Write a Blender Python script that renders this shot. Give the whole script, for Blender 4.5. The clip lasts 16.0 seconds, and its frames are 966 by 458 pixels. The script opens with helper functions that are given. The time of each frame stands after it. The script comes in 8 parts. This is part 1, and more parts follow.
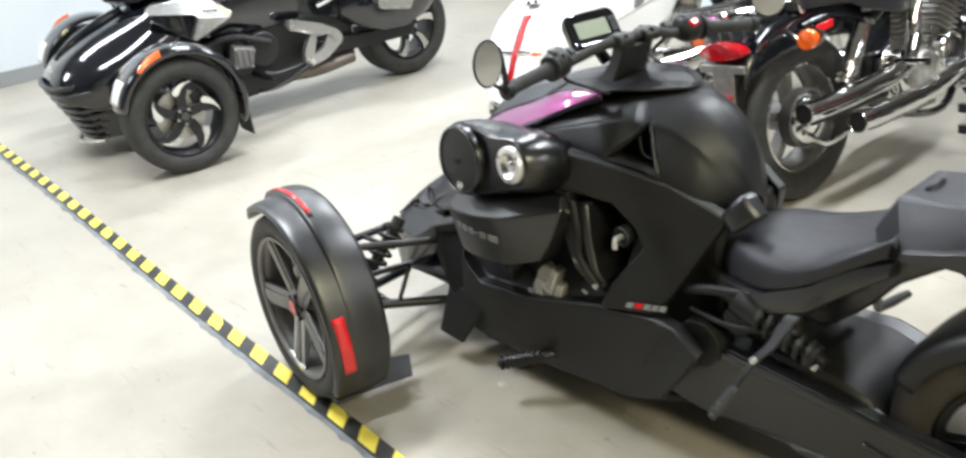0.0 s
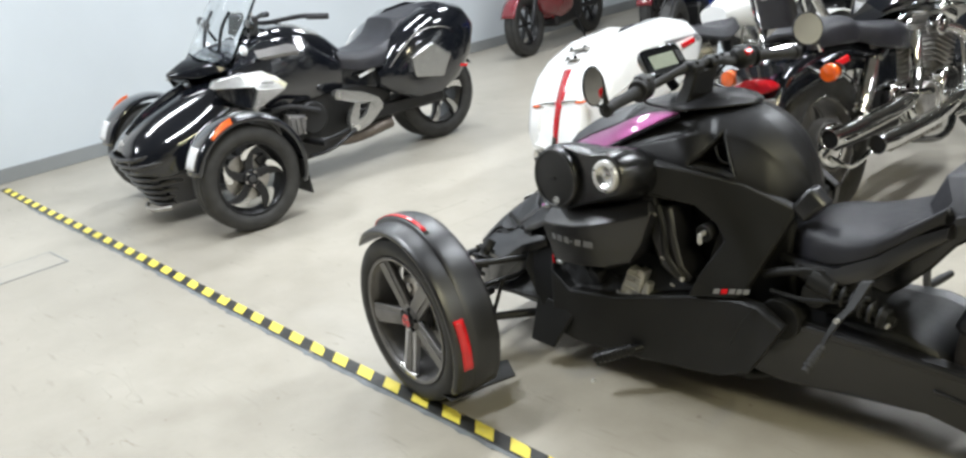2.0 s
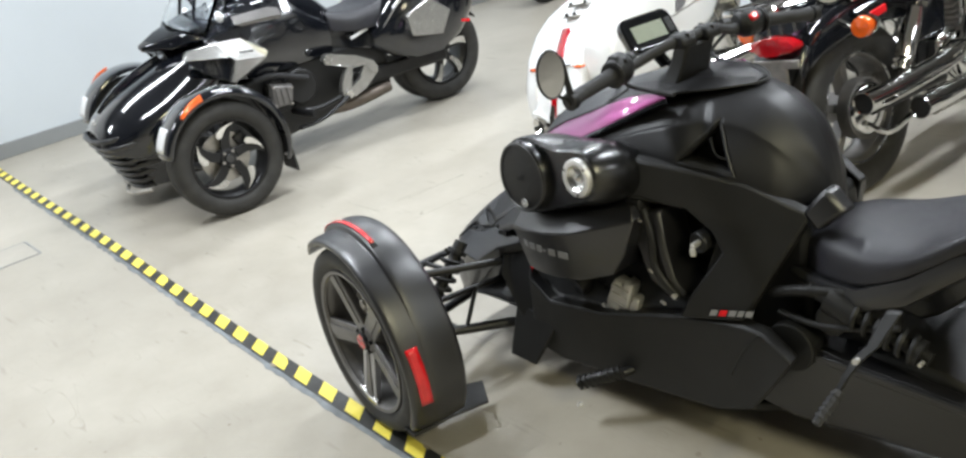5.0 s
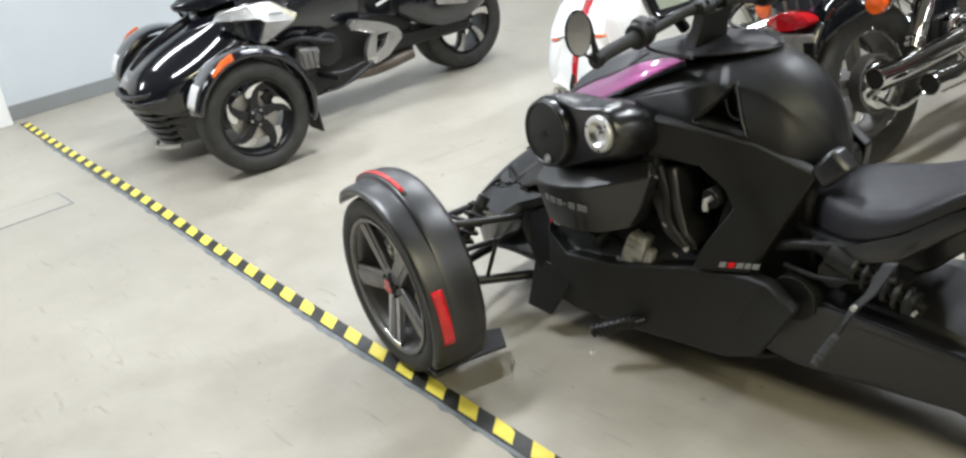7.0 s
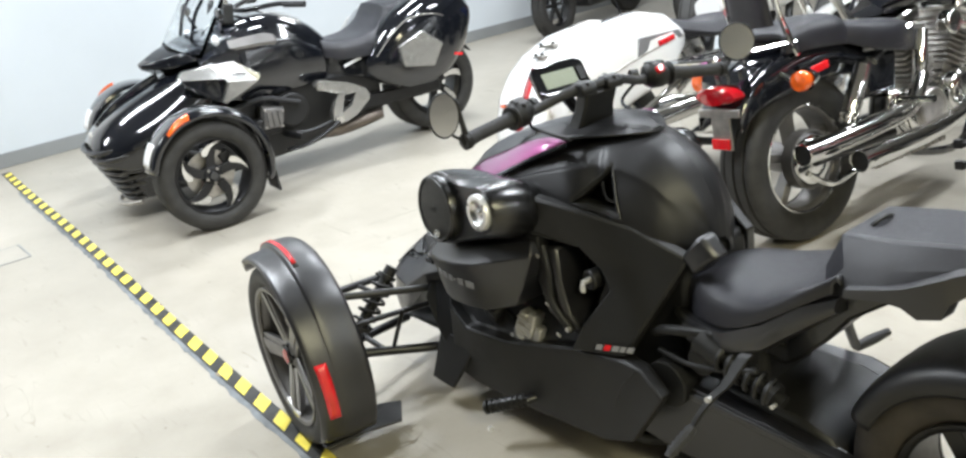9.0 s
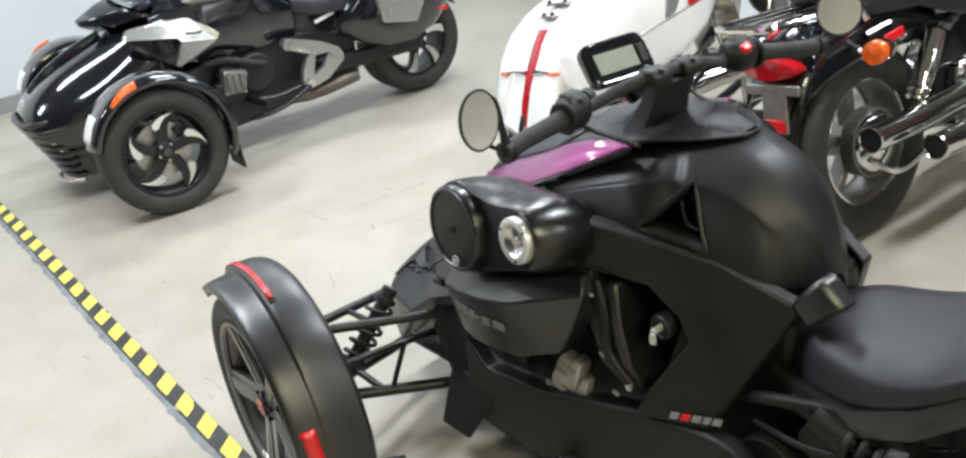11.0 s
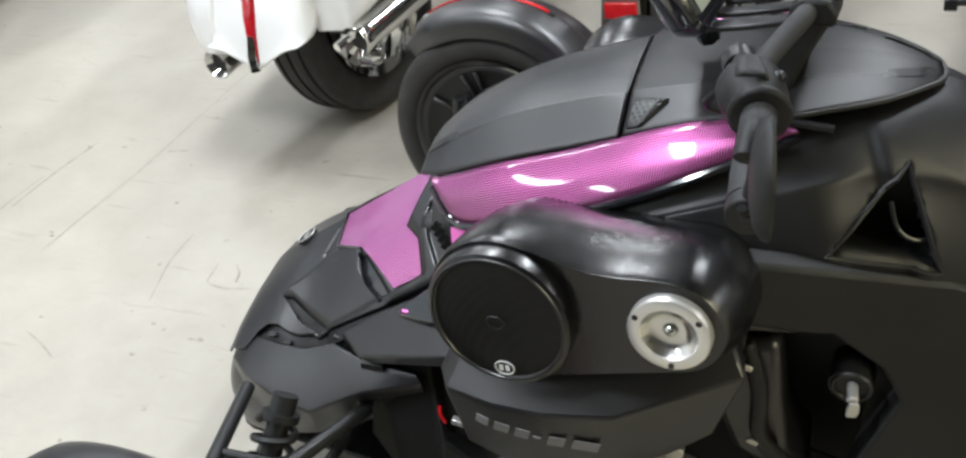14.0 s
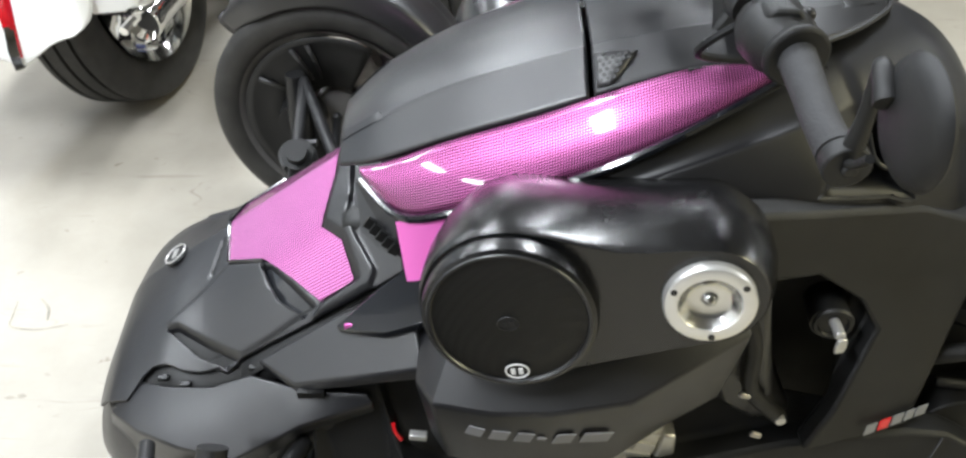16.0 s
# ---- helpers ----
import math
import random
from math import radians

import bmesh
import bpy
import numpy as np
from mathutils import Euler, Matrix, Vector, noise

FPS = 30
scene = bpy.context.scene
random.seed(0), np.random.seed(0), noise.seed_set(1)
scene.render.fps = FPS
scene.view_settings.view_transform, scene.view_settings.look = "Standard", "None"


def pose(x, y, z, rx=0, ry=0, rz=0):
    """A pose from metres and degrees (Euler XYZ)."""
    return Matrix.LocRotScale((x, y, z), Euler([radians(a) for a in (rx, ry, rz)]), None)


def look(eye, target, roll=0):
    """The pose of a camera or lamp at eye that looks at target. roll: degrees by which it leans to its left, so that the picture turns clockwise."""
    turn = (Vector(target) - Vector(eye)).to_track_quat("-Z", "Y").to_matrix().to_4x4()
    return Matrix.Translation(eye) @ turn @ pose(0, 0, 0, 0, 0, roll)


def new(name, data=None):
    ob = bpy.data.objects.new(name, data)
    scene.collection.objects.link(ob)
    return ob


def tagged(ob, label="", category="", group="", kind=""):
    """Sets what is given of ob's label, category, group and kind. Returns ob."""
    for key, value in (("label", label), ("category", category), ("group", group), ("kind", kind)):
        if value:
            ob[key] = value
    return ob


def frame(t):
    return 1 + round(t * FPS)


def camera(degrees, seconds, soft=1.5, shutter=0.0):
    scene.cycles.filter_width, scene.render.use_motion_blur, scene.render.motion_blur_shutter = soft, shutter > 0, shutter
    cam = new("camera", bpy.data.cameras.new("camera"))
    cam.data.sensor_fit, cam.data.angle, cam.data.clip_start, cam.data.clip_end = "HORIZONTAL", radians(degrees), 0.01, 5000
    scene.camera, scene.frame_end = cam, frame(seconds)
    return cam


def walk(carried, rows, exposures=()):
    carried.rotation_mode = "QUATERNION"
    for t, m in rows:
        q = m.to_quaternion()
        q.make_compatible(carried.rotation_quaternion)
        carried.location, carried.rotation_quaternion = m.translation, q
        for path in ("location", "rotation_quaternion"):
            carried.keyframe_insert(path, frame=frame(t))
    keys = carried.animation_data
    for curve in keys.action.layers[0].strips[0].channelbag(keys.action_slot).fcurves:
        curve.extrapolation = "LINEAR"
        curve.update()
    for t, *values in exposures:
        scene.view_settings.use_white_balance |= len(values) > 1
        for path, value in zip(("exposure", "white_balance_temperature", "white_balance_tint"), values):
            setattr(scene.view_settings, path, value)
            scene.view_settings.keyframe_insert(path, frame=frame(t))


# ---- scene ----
cam = camera(55.5, 16.0, soft=2.5, shutter=0.35)
PATH = [
    (0, (2.155, -1.794, 1.53), (0.771, -0.617, 0.693), -5.1),
    (0.5, (2.312, -1.916, 1.518), (1.014, -0.646, 0.68), -3.7),
    (1, (2.35, -2.081, 1.522), (1.069, -0.725, 0.802), -7.4),
    (1.5, (2.261, -2.262, 1.525), (0.955, -0.926, 0.81), -9.0),
    (2, (2.218, -2.309, 1.514), (0.818, -1.05, 0.837), -7.4),
    (2.5, (2.163, -2.219, 1.501), (0.747, -0.982, 0.821), -7.7),
    (3, (2.088, -2.032, 1.504), (0.672, -0.812, 0.793), -8.6),
    (3.5, (2.09, -1.971, 1.518), (0.675, -0.758, 0.795), -9.7),
    (6, (2.035, -1.76, 1.498), (0.578, -0.653, 0.691), -10.2),
    (6.5, (2.086, -1.872, 1.514), (0.63, -0.764, 0.706), -9.9),
    (7, (2.147, -1.955, 1.502), (0.697, -0.849, 0.68), -8.9),
    (7.5, (2.248, -1.934, 1.518), (0.8, -0.816, 0.711), -8.3),
    (8, (2.366, -1.795, 1.536), (0.885, -0.67, 0.802), -8.6),
    (8.5, (2.399, -1.682, 1.52), (0.916, -0.553, 0.794), -8.4),
    (9, (2.362, -1.655, 1.516), (0.856, -0.551, 0.799), -8.0),
    (11.5, (1.591, -1.38, 1.486), (0.226, -0.213, 0.605), -5.8),
    (12, (1.348, -1.403, 1.489), (0.129, -0.087, 0.603), -2.5),
    (12.5, (1.166, -1.273, 1.453), (0.072, 0.066, 0.447), -3.2),
    (13, (1.003, -1.169, 1.449), (-0.064, 0.165, 0.408), -4.9),
    (13.5, (0.814, -1.193, 1.466), (-0.055, 0.245, 0.381), -5.3),
    (14, (0.701, -1.125, 1.436), (0.123, 0.364, 0.232), -4.8),
    (14.5, (0.627, -1.03, 1.427), (0.08, 0.441, 0.188), -6.5),
    (15, (0.471, -1.022, 1.412), (0.207, 0.505, 0.147), -4.8),
    (15.5, (0.394, -1.029, 1.394), (0.358, 0.502, 0.107), -0.1),
    (16, (0.395, -1.046, 1.38), (0.39, 0.488, 0.097), 0.1),
]
EXPOSURES = [(0.0, 0.74), (0.5, 0.90), (1.0, 0.88), (1.5, 0.83), (2.0, 0.36), (2.5, 0.15), (3.0, 0.20), (3.5, 0.36), (6.0, 0.33), (7.0, 0.31), (8.0, 0.34), (9.0, 0.62), (11.5, 0.2), (12.0, 0.05), (13.5, 0.1), (14.0, 0.22), (14.5, 0.38), (15.5, 0.55), (16.0, 0.63)]
walk(cam, [(t, look(eye, target, roll)) for t, eye, target, roll in PATH], EXPOSURES)

# ---------- world, light ----------
world = bpy.data.worlds.new("world")
world.use_nodes = True
world.node_tree.nodes["Background"].inputs[0].default_value = (0.75, 0.8, 0.9, 1)
world.node_tree.nodes["Background"].inputs[1].default_value = 0.3
scene.world = world
ROOM_X0, ROOM_X1, ROOM_Y0, ROOM_Y1, ROOM_H = -4.86, 9.0, -8.0, 11.0, 3.5


def strip_lamp(x, y, lx, ly, watts, colour):
    """A ceiling fluorescent fixture: the lamp itself."""
    data = bpy.data.lights.new("tube", "AREA")
    data.shape, data.size, data.size_y, data.energy, data.color = "RECTANGLE", lx, ly, watts, colour
    ob = new("tube", data)
    ob.matrix_world = pose(x, y, ROOM_H - 0.14)
    return ob


# rows of long tubes down the hall
# (1.5, 4.1) and (6.3, 1.5) are added to brighten chrome and mirrors
LAMPS = [(-3.3, -1.1), (-3.3, 1.5), (-3.3, 4.1), (-0.9, -1.1), (-0.9, 1.5), (-0.9, 4.1),
         (1.5, 1.5), (1.5, 4.1), (-3.3, -3.7), (6.3, 1.5)]
# the one at x = 6.3 is added to lift the east end
WARM_LAMPS = [(4.3, -1.5), (6.3, -1.5)]
LAMP_WATTS = 50

# ---------- materials ----------
def shade(name):
    m = bpy.data.materials.new(name)
    m.use_nodes = True
    return m, m.node_tree, m.node_tree.nodes["Principled BSDF"]


def link(tree, a, b):
    tree.links.new(a, b)


def mat(name, col, rough=0.5, metal=0.0, var=0.12, scale=9.0, bump=0.0, bscale=220.0, rvar=0.08, coat=0.0, spec=0.5):
    """A painted, moulded or cast surface: slow colour change, fine grain, uneven gloss."""
    m, tree, bsdf = shade(name)
    n = tree.nodes
    tc = n.new("ShaderNodeTexCoord")
    big = n.new("ShaderNodeTexNoise")
    big.inputs["Scale"].default_value, big.inputs["Detail"].default_value = scale, 5
    link(tree, tc.outputs["Object"], big.inputs["Vector"])
    ramp = n.new("ShaderNodeValToRGB")
    ramp.color_ramp.elements[0].position, ramp.color_ramp.elements[1].position = 0.3, 0.75
    ramp.color_ramp.elements[0].color = (*[c * (1 - var) for c in col], 1)
    ramp.color_ramp.elements[1].color = (*[min(1, c * (1 + var)) for c in col], 1)
    link(tree, big.outputs["Fac"], ramp.inputs["Fac"])
    link(tree, ramp.outputs["Color"], bsdf.inputs["Base Color"])
    mr = n.new("ShaderNodeMapRange")
    mr.inputs["To Min"].default_value, mr.inputs["To Max"].default_value = max(0.01, rough - rvar), rough + rvar
    mid = n.new("ShaderNodeTexNoise")
    mid.inputs["Scale"].default_value, mid.inputs["Detail"].default_value = scale * 4.3, 6
    link(tree, tc.outputs["Object"], mid.inputs["Vector"])
    link(tree, mid.outputs["Fac"], mr.inputs["Value"])
    link(tree, mr.outputs["Result"], bsdf.inputs["Roughness"])
    bsdf.inputs["Metallic"].default_value = metal
    bsdf.inputs["Coat Weight"].default_value = coat
    bsdf.inputs["Coat Roughness"].default_value = 0.04
    bsdf.inputs["Specular IOR Level"].default_value = spec
    if bump:
        fine = n.new("ShaderNodeTexNoise")
        fine.inputs["Scale"].default_value, fine.inputs["Detail"].default_value = bscale, 3
        link(tree, tc.outputs["Object"], fine.inputs["Vector"])
        bp = n.new("ShaderNodeBump")
        bp.inputs["Strength"].default_value, bp.inputs["Distance"].default_value = bump, 0.002
        link(tree, fine.outputs["Fac"], bp.inputs["Height"])
        link(tree, bp.outputs["Normal"], bsdf.inputs["Normal"])
    return m


def floor_material():
    m, tree, bsdf = shade("sealed_concrete")
    n = tree.nodes
    tc = n.new("ShaderNodeTexCoord")

    def noise_tex(scale, detail, rough=0.6, distort=0.0):
        t = n.new("ShaderNodeTexNoise")
        t.inputs["Scale"].default_value, t.inputs["Detail"].default_value = scale, detail
        t.inputs["Roughness"].default_value, t.inputs["Distortion"].default_value = rough, distort
        link(tree, tc.outputs["Object"], t.inputs["Vector"])
        return t

    a, b, c = noise_tex(0.7, 6, 0.55, 0.6), noise_tex(5, 8, 0.65), noise_tex(46, 6, 0.7)
    ramp = n.new("ShaderNodeValToRGB")
    ramp.color_ramp.elements[0].position, ramp.color_ramp.elements[1].position = 0.32, 0.7
    ramp.color_ramp.elements[0].color, ramp.color_ramp.elements[1].color = (0.345, 0.318, 0.268, 1), (0.445, 0.413, 0.352, 1)
    link(tree, a.outputs["Fac"], ramp.inputs["Fac"])
    ramp2 = n.new("ShaderNodeValToRGB")
    ramp2.color_ramp.elements[0].position, ramp2.color_ramp.elements[1].position = 0.3, 0.66
    ramp2.color_ramp.elements[0].color, ramp2.color_ramp.elements[1].color = (0.86, 0.85, 0.83, 1), (1.0, 1.0, 1.0, 1)
    link(tree, b.outputs["Fac"], ramp2.inputs["Fac"])
    mix = n.new("ShaderNodeMix")
    mix.data_type, mix.blend_type = "RGBA", "MULTIPLY"
    mix.inputs[0].default_value = 1
    link(tree, ramp.outputs["Color"], mix.inputs[6])
    link(tree, ramp2.outputs["Color"], mix.inputs[7])
    # scuffs: short dark streaks
    mp = n.new("ShaderNodeMapping")
    mp.inputs["Rotation"].default_value, mp.inputs["Scale"].default_value = (0, 0, 0.5), (2.2, 17, 1)
    link(tree, tc.outputs["Object"], mp.inputs["Vector"])
    st = n.new("ShaderNodeTexNoise")
    st.inputs["Scale"].default_value, st.inputs["Detail"].default_value = 1.7, 4
    link(tree, mp.outputs["Vector"], st.inputs["Vector"])
    sr = n.new("ShaderNodeValToRGB")
    sr.color_ramp.elements[0].position, sr.color_ramp.elements[1].position = 0.64, 0.77
    sr.color_ramp.elements[0].color, sr.color_ramp.elements[1].color = (1, 1, 1, 1), (0.7, 0.68, 0.65, 1)
    link(tree, st.outputs["Fac"], sr.inputs["Fac"])
    mix2 = n.new("ShaderNodeMix")
    mix2.data_type, mix2.blend_type = "RGBA", "MULTIPLY"
    mix2.inputs[0].default_value = 0.8
    link(tree, mix.outputs[2], mix2.inputs[6])
    link(tree, sr.outputs["Color"], mix2.inputs[7])
    # scattered dark specks and drips
    sp = noise_tex(23, 3, 0.5)
    spr = n.new("ShaderNodeValToRGB")
    spr.color_ramp.elements[0].position, spr.color_ramp.elements[1].position = 0.70, 0.76
    spr.color_ramp.elements[0].color, spr.color_ramp.elements[1].color = (1, 1, 1, 1), (0.62, 0.59, 0.54, 1)
    link(tree, sp.outputs["Fac"], spr.inputs["Fac"])
    mix3 = n.new("ShaderNodeMix")
    mix3.data_type, mix3.blend_type = "RGBA", "MULTIPLY"
    mix3.inputs[0].default_value = 0.9
    link(tree, mix2.outputs[2], mix3.inputs[6])
    link(tree, spr.outputs["Color"], mix3.inputs[7])
    # thin scratches: ridges of a stretched noise, broken up by the broad one
    mq = n.new("ShaderNodeMapping")
    mq.inputs["Rotation"].default_value, mq.inputs["Scale"].default_value = (0, 0, -0.75), (1.1, 5.5, 1)
    link(tree, tc.outputs["Object"], mq.inputs["Vector"])
    sc = n.new("ShaderNodeTexNoise")
    sc.inputs["Scale"].default_value, sc.inputs["Detail"].default_value, sc.inputs["Distortion"].default_value = 1.6, 2, 0.4
    link(tree, mq.outputs["Vector"], sc.inputs["Vector"])
    line = n.new("ShaderNodeValToRGB")
    line.color_ramp.elements[0].position, line.color_ramp.elements[1].position = 0.494, 0.506
    line.color_ramp.elements[0].color, line.color_ramp.elements[1].color = (0, 0, 0, 1), (0, 0, 0, 1)
    line.color_ramp.elements.new(0.5).color = (1, 1, 1, 1)
    link(tree, sc.outputs["Fac"], line.inputs["Fac"])
    gate = n.new("ShaderNodeMapRange")
    gate.inputs["From Min"].default_value, gate.inputs["From Max"].default_value = 0.52, 0.66
    link(tree, b.outputs["Fac"], gate.inputs["Value"])
    both = n.new("ShaderNodeMath")
    both.operation = "MULTIPLY"
    link(tree, line.outputs["Color"], both.inputs[0])
    link(tree, gate.outputs["Result"], both.inputs[1])
    mix4 = n.new("ShaderNodeMix")
    mix4.data_type, mix4.blend_type = "RGBA", "MULTIPLY"
    mix4.inputs[7].default_value = (0.66, 0.63, 0.58, 1)
    link(tree, both.outputs["Value"], mix4.inputs[0])
    link(tree, mix3.outputs[2], mix4.inputs[6])
    link(tree, mix4.outputs[2], bsdf.inputs["Base Color"])
    mr = n.new("ShaderNodeMapRange")
    mr.inputs["To Min"].default_value, mr.inputs["To Max"].default_value = 0.3, 0.52
    link(tree, b.outputs["Fac"], mr.inputs["Value"])
    link(tree, mr.outputs["Result"], bsdf.inputs["Roughness"])
    bp = n.new("ShaderNodeBump")
    bp.inputs["Strength"].default_value, bp.inputs["Distance"].default_value = 0.12, 0.003
    link(tree, c.outputs["Fac"], bp.inputs["Height"])
    link(tree, bp.outputs["Normal"], bsdf.inputs["Normal"])
    return m


def film_material(name, col, dark, cells, solid=0.24):
    """Perforated coloured film: a fine dark grid in a glossy skin."""
    m, tree, bsdf = shade(name)
    n = tree.nodes
    tc = n.new("ShaderNodeTexCoord")
    uv = n.new("ShaderNodeMapping")
    uv.inputs["Scale"].default_value = (cells, cells, cells)
    link(tree, tc.outputs["UV"], uv.inputs["Vector"])
    ck = n.new("ShaderNodeTexVoronoi")
    ck.inputs["Scale"].default_value, ck.inputs["Randomness"].default_value = 1.0, 0.0
    link(tree, uv.outputs["Vector"], ck.inputs["Vector"])
    ramp = n.new("ShaderNodeValToRGB")
    ramp.color_ramp.elements[0].position, ramp.color_ramp.elements[1].position = solid, solid + 0.16
    ramp.color_ramp.elements[0].color, ramp.color_ramp.elements[1].color = (*col, 1), (*dark, 1)
    link(tree, ck.outputs["Distance"], ramp.inputs["Fac"])
    link(tree, ramp.outputs["Color"], bsdf.inputs["Base Color"])
    bsdf.inputs["Roughness"].default_value = 0.38
    bsdf.inputs["Metallic"].default_value = 0.72
    bsdf.inputs["Coat Weight"].default_value = 1.0
    bsdf.inputs["Coat IOR"].default_value = 1.5
    bsdf.inputs["Coat Roughness"].default_value = 0.06
    return m


def glass_material(name, col, rough=0.02):
    m, _, bsdf = shade(name)
    bsdf.inputs["Base Color"].default_value = (*col, 1)
    bsdf.inputs["Roughness"].default_value = rough
    bsdf.inputs["Transmission Weight"].default_value = 1.0
    bsdf.inputs["IOR"].default_value = 1.2
    return m


M_FLOOR = floor_material()
M_WALL = mat("blue_grey_wall_paint", (0.56, 0.60, 0.63), 0.55, var=0.04, scale=1.2, bump=0.15, bscale=90)
M_WHITEWALL = mat("white_wall_paint", (0.82, 0.82, 0.81), 0.5, var=0.03, scale=1.2, bump=0.12, bscale=90)
M_SKIRT = mat("grey_skirting_vinyl", (0.24, 0.25, 0.25), 0.45, var=0.1, scale=3)
# dark colour for unseen walls, chosen to keep bounced light low
M_DIMWALL = mat("grey_wall_paint", (0.16, 0.16, 0.157), 0.6, var=0.05, scale=1.2, bump=0.12, bscale=90)
# ceiling is never in view; dark so that it returns little light
M_CEIL = mat("ceiling_paint", (0.2, 0.2, 0.195), 0.8, var=0.04, scale=1)
M_FIXT = mat("white_fixture_steel", (0.8, 0.8, 0.8), 0.35, var=0.03)
M_TBLACK = mat("black_tape", (0.03, 0.03, 0.028), 0.42, var=0.5, scale=14, bump=0.2, bscale=120)
M_TYELLOW = mat("yellow_tape", (0.83, 0.69, 0.10), 0.42, var=0.12, scale=14, bump=0.2, bscale=120)
M_TORN = mat("dirty_tape_adhesive", (0.30, 0.25, 0.17), 0.6, var=0.4, scale=60, bump=0.3, bscale=200)
M_DUSTY = mat("dusty_tyre_rubber", (0.046, 0.038, 0.030), 0.66, var=0.4, scale=14, bump=0.4, bscale=260)
M_TBLUE = mat("worn_blue_line", (0.17, 0.185, 0.195), 0.55, var=0.35, scale=12, bump=0.2, bscale=100)
M_SATIN = mat("satin_black_plastic", (0.0095, 0.0095, 0.0115), 0.36, var=0.2, scale=5, bump=0.1, bscale=900, rvar=0.06, spec=0.9)
M_MATT = mat("matt_black_moulding", (0.0115, 0.0115, 0.0117), 0.46, var=0.25, scale=7, bump=0.25, bscale=1100, rvar=0.06, spec=0.4)
# satin black copy with weaker sheen, to keep tank, cover and fender darker
M_TANK = mat("low_sheen_black_plastic", (0.009, 0.009, 0.0105), 0.42, var=0.2, scale=5, bump=0.12, bscale=1000, rvar=0.06, spec=0.5)
M_DARK = mat("dark_inner_plastic", (0.008, 0.008, 0.008), 0.5, var=0.3, scale=12, bump=0.1)
M_POD = mat("black_resin", (0.005, 0.005, 0.0056), 0.25, var=0.3, scale=6, bump=0.2, bscale=230, rvar=0.06, spec=0.8)
M_GLOSS = mat("gloss_black_paint", (0.006, 0.007, 0.010), 0.12, var=0.2, scale=4, rvar=0.03, coat=1.0)
M_RUBBER = mat("tyre_rubber", (0.027, 0.026, 0.024), 0.62, var=0.35, scale=18, bump=0.4, bscale=260)
M_GRIP = mat("soft_grip_rubber", (0.028, 0.028, 0.030), 0.7, var=0.25, scale=22, bump=0.5, bscale=500)
M_RIM = mat("dark_grey_cast_rim", (0.19, 0.183, 0.178), 0.42, metal=0.5, var=0.2, scale=12, bump=0.1)
M_RIMB = mat("black_cast_rim", (0.012, 0.012, 0.013), 0.35, metal=0.2, var=0.2, scale=12)
M_MACH = mat("machined_aluminium", (0.78, 0.78, 0.77), 0.22, metal=1.0, var=0.06, scale=30, rvar=0.06)
M_BRUSHED = mat("brushed_aluminium", (0.50, 0.50, 0.51), 0.34, metal=0.8, var=0.1, scale=25, rvar=0.08)
M_SILENCER = mat("heat_tinted_steel", (0.16, 0.135, 0.115), 0.45, metal=0.8, var=0.25, scale=14, bump=0.1)
M_HORN = mat("polished_horn_aluminium", (0.88, 0.87, 0.85), 0.34, metal=0.75, var=0.02, scale=60, rvar=0.03)
M_CAST = mat("cast_aluminium", (0.48, 0.46, 0.43), 0.42, metal=0.9, var=0.2, scale=25, bump=0.2, bscale=160)
M_CHROME = mat("chrome", (0.83, 0.83, 0.82), 0.07, metal=1.0, var=0.03, scale=15, rvar=0.03)
M_STEEL = mat("black_coated_tube", (0.018, 0.018, 0.019), 0.33, metal=0.3, var=0.2, scale=30)
M_SILVER = mat("silver_paint", (0.44, 0.435, 0.42), 0.26, metal=0.75, var=0.06, scale=20, rvar=0.04, coat=0.6)
M_ALU = mat("pale_grey_casting", (0.62, 0.61, 0.59), 0.38, metal=0.6, var=0.1, scale=20, bump=0.1)
M_WHITE = mat("white_gloss_paint", (0.90, 0.90, 0.885), 0.18, var=0.03, scale=5, coat=1.0, rvar=0.04)
M_SEAT = mat("black_vinyl", (0.017, 0.017, 0.022), 0.45, var=0.2, scale=16, bump=0.35, bscale=420)
M_RED = mat("red_reflector", (0.72, 0.012, 0.018), 0.22, var=0.12, scale=40, coat=0.6, bump=0.2, bscale=500)
M_REDLENS = mat("red_lens", (0.45, 0.006, 0.012), 0.12, var=0.2, scale=40, coat=1.0)
M_ORANGE = mat("orange_lens", (0.85, 0.13, 0.015), 0.15, var=0.15, scale=40, coat=1.0)
M_REDPAINT = mat("dark_red_paint", (0.17, 0.008, 0.014), 0.2, var=0.1, scale=8, coat=1.0)
M_BLUEPAINT = mat("blue_paint", (0.02, 0.04, 0.22), 0.25, var=0.1, scale=8, coat=1.0)
M_PINK = film_material("pink_perforated_film", (0.98, 0.26, 0.69), (0.05, 0.003, 0.026), 330, 0.22)
# lighter copy of the same film; the nose's glare is put into its colour
M_PINKH = film_material("pink_film_brighter", (0.98, 0.30, 0.74), (0.10, 0.005, 0.055), 300, 0.31)
M_PINKP = mat("pink_film", (0.90, 0.18, 0.60), 0.3, metal=0.3, var=0.06, scale=10, coat=0.5)
M_MIRROR = mat("mirror_glass", (0.9, 0.9, 0.9), 0.02, metal=1.0, var=0.01, rvar=0.01)
M_LCD = mat("grey_green_display", (0.36, 0.40, 0.33), 0.25, var=0.06, scale=20, coat=0.5)
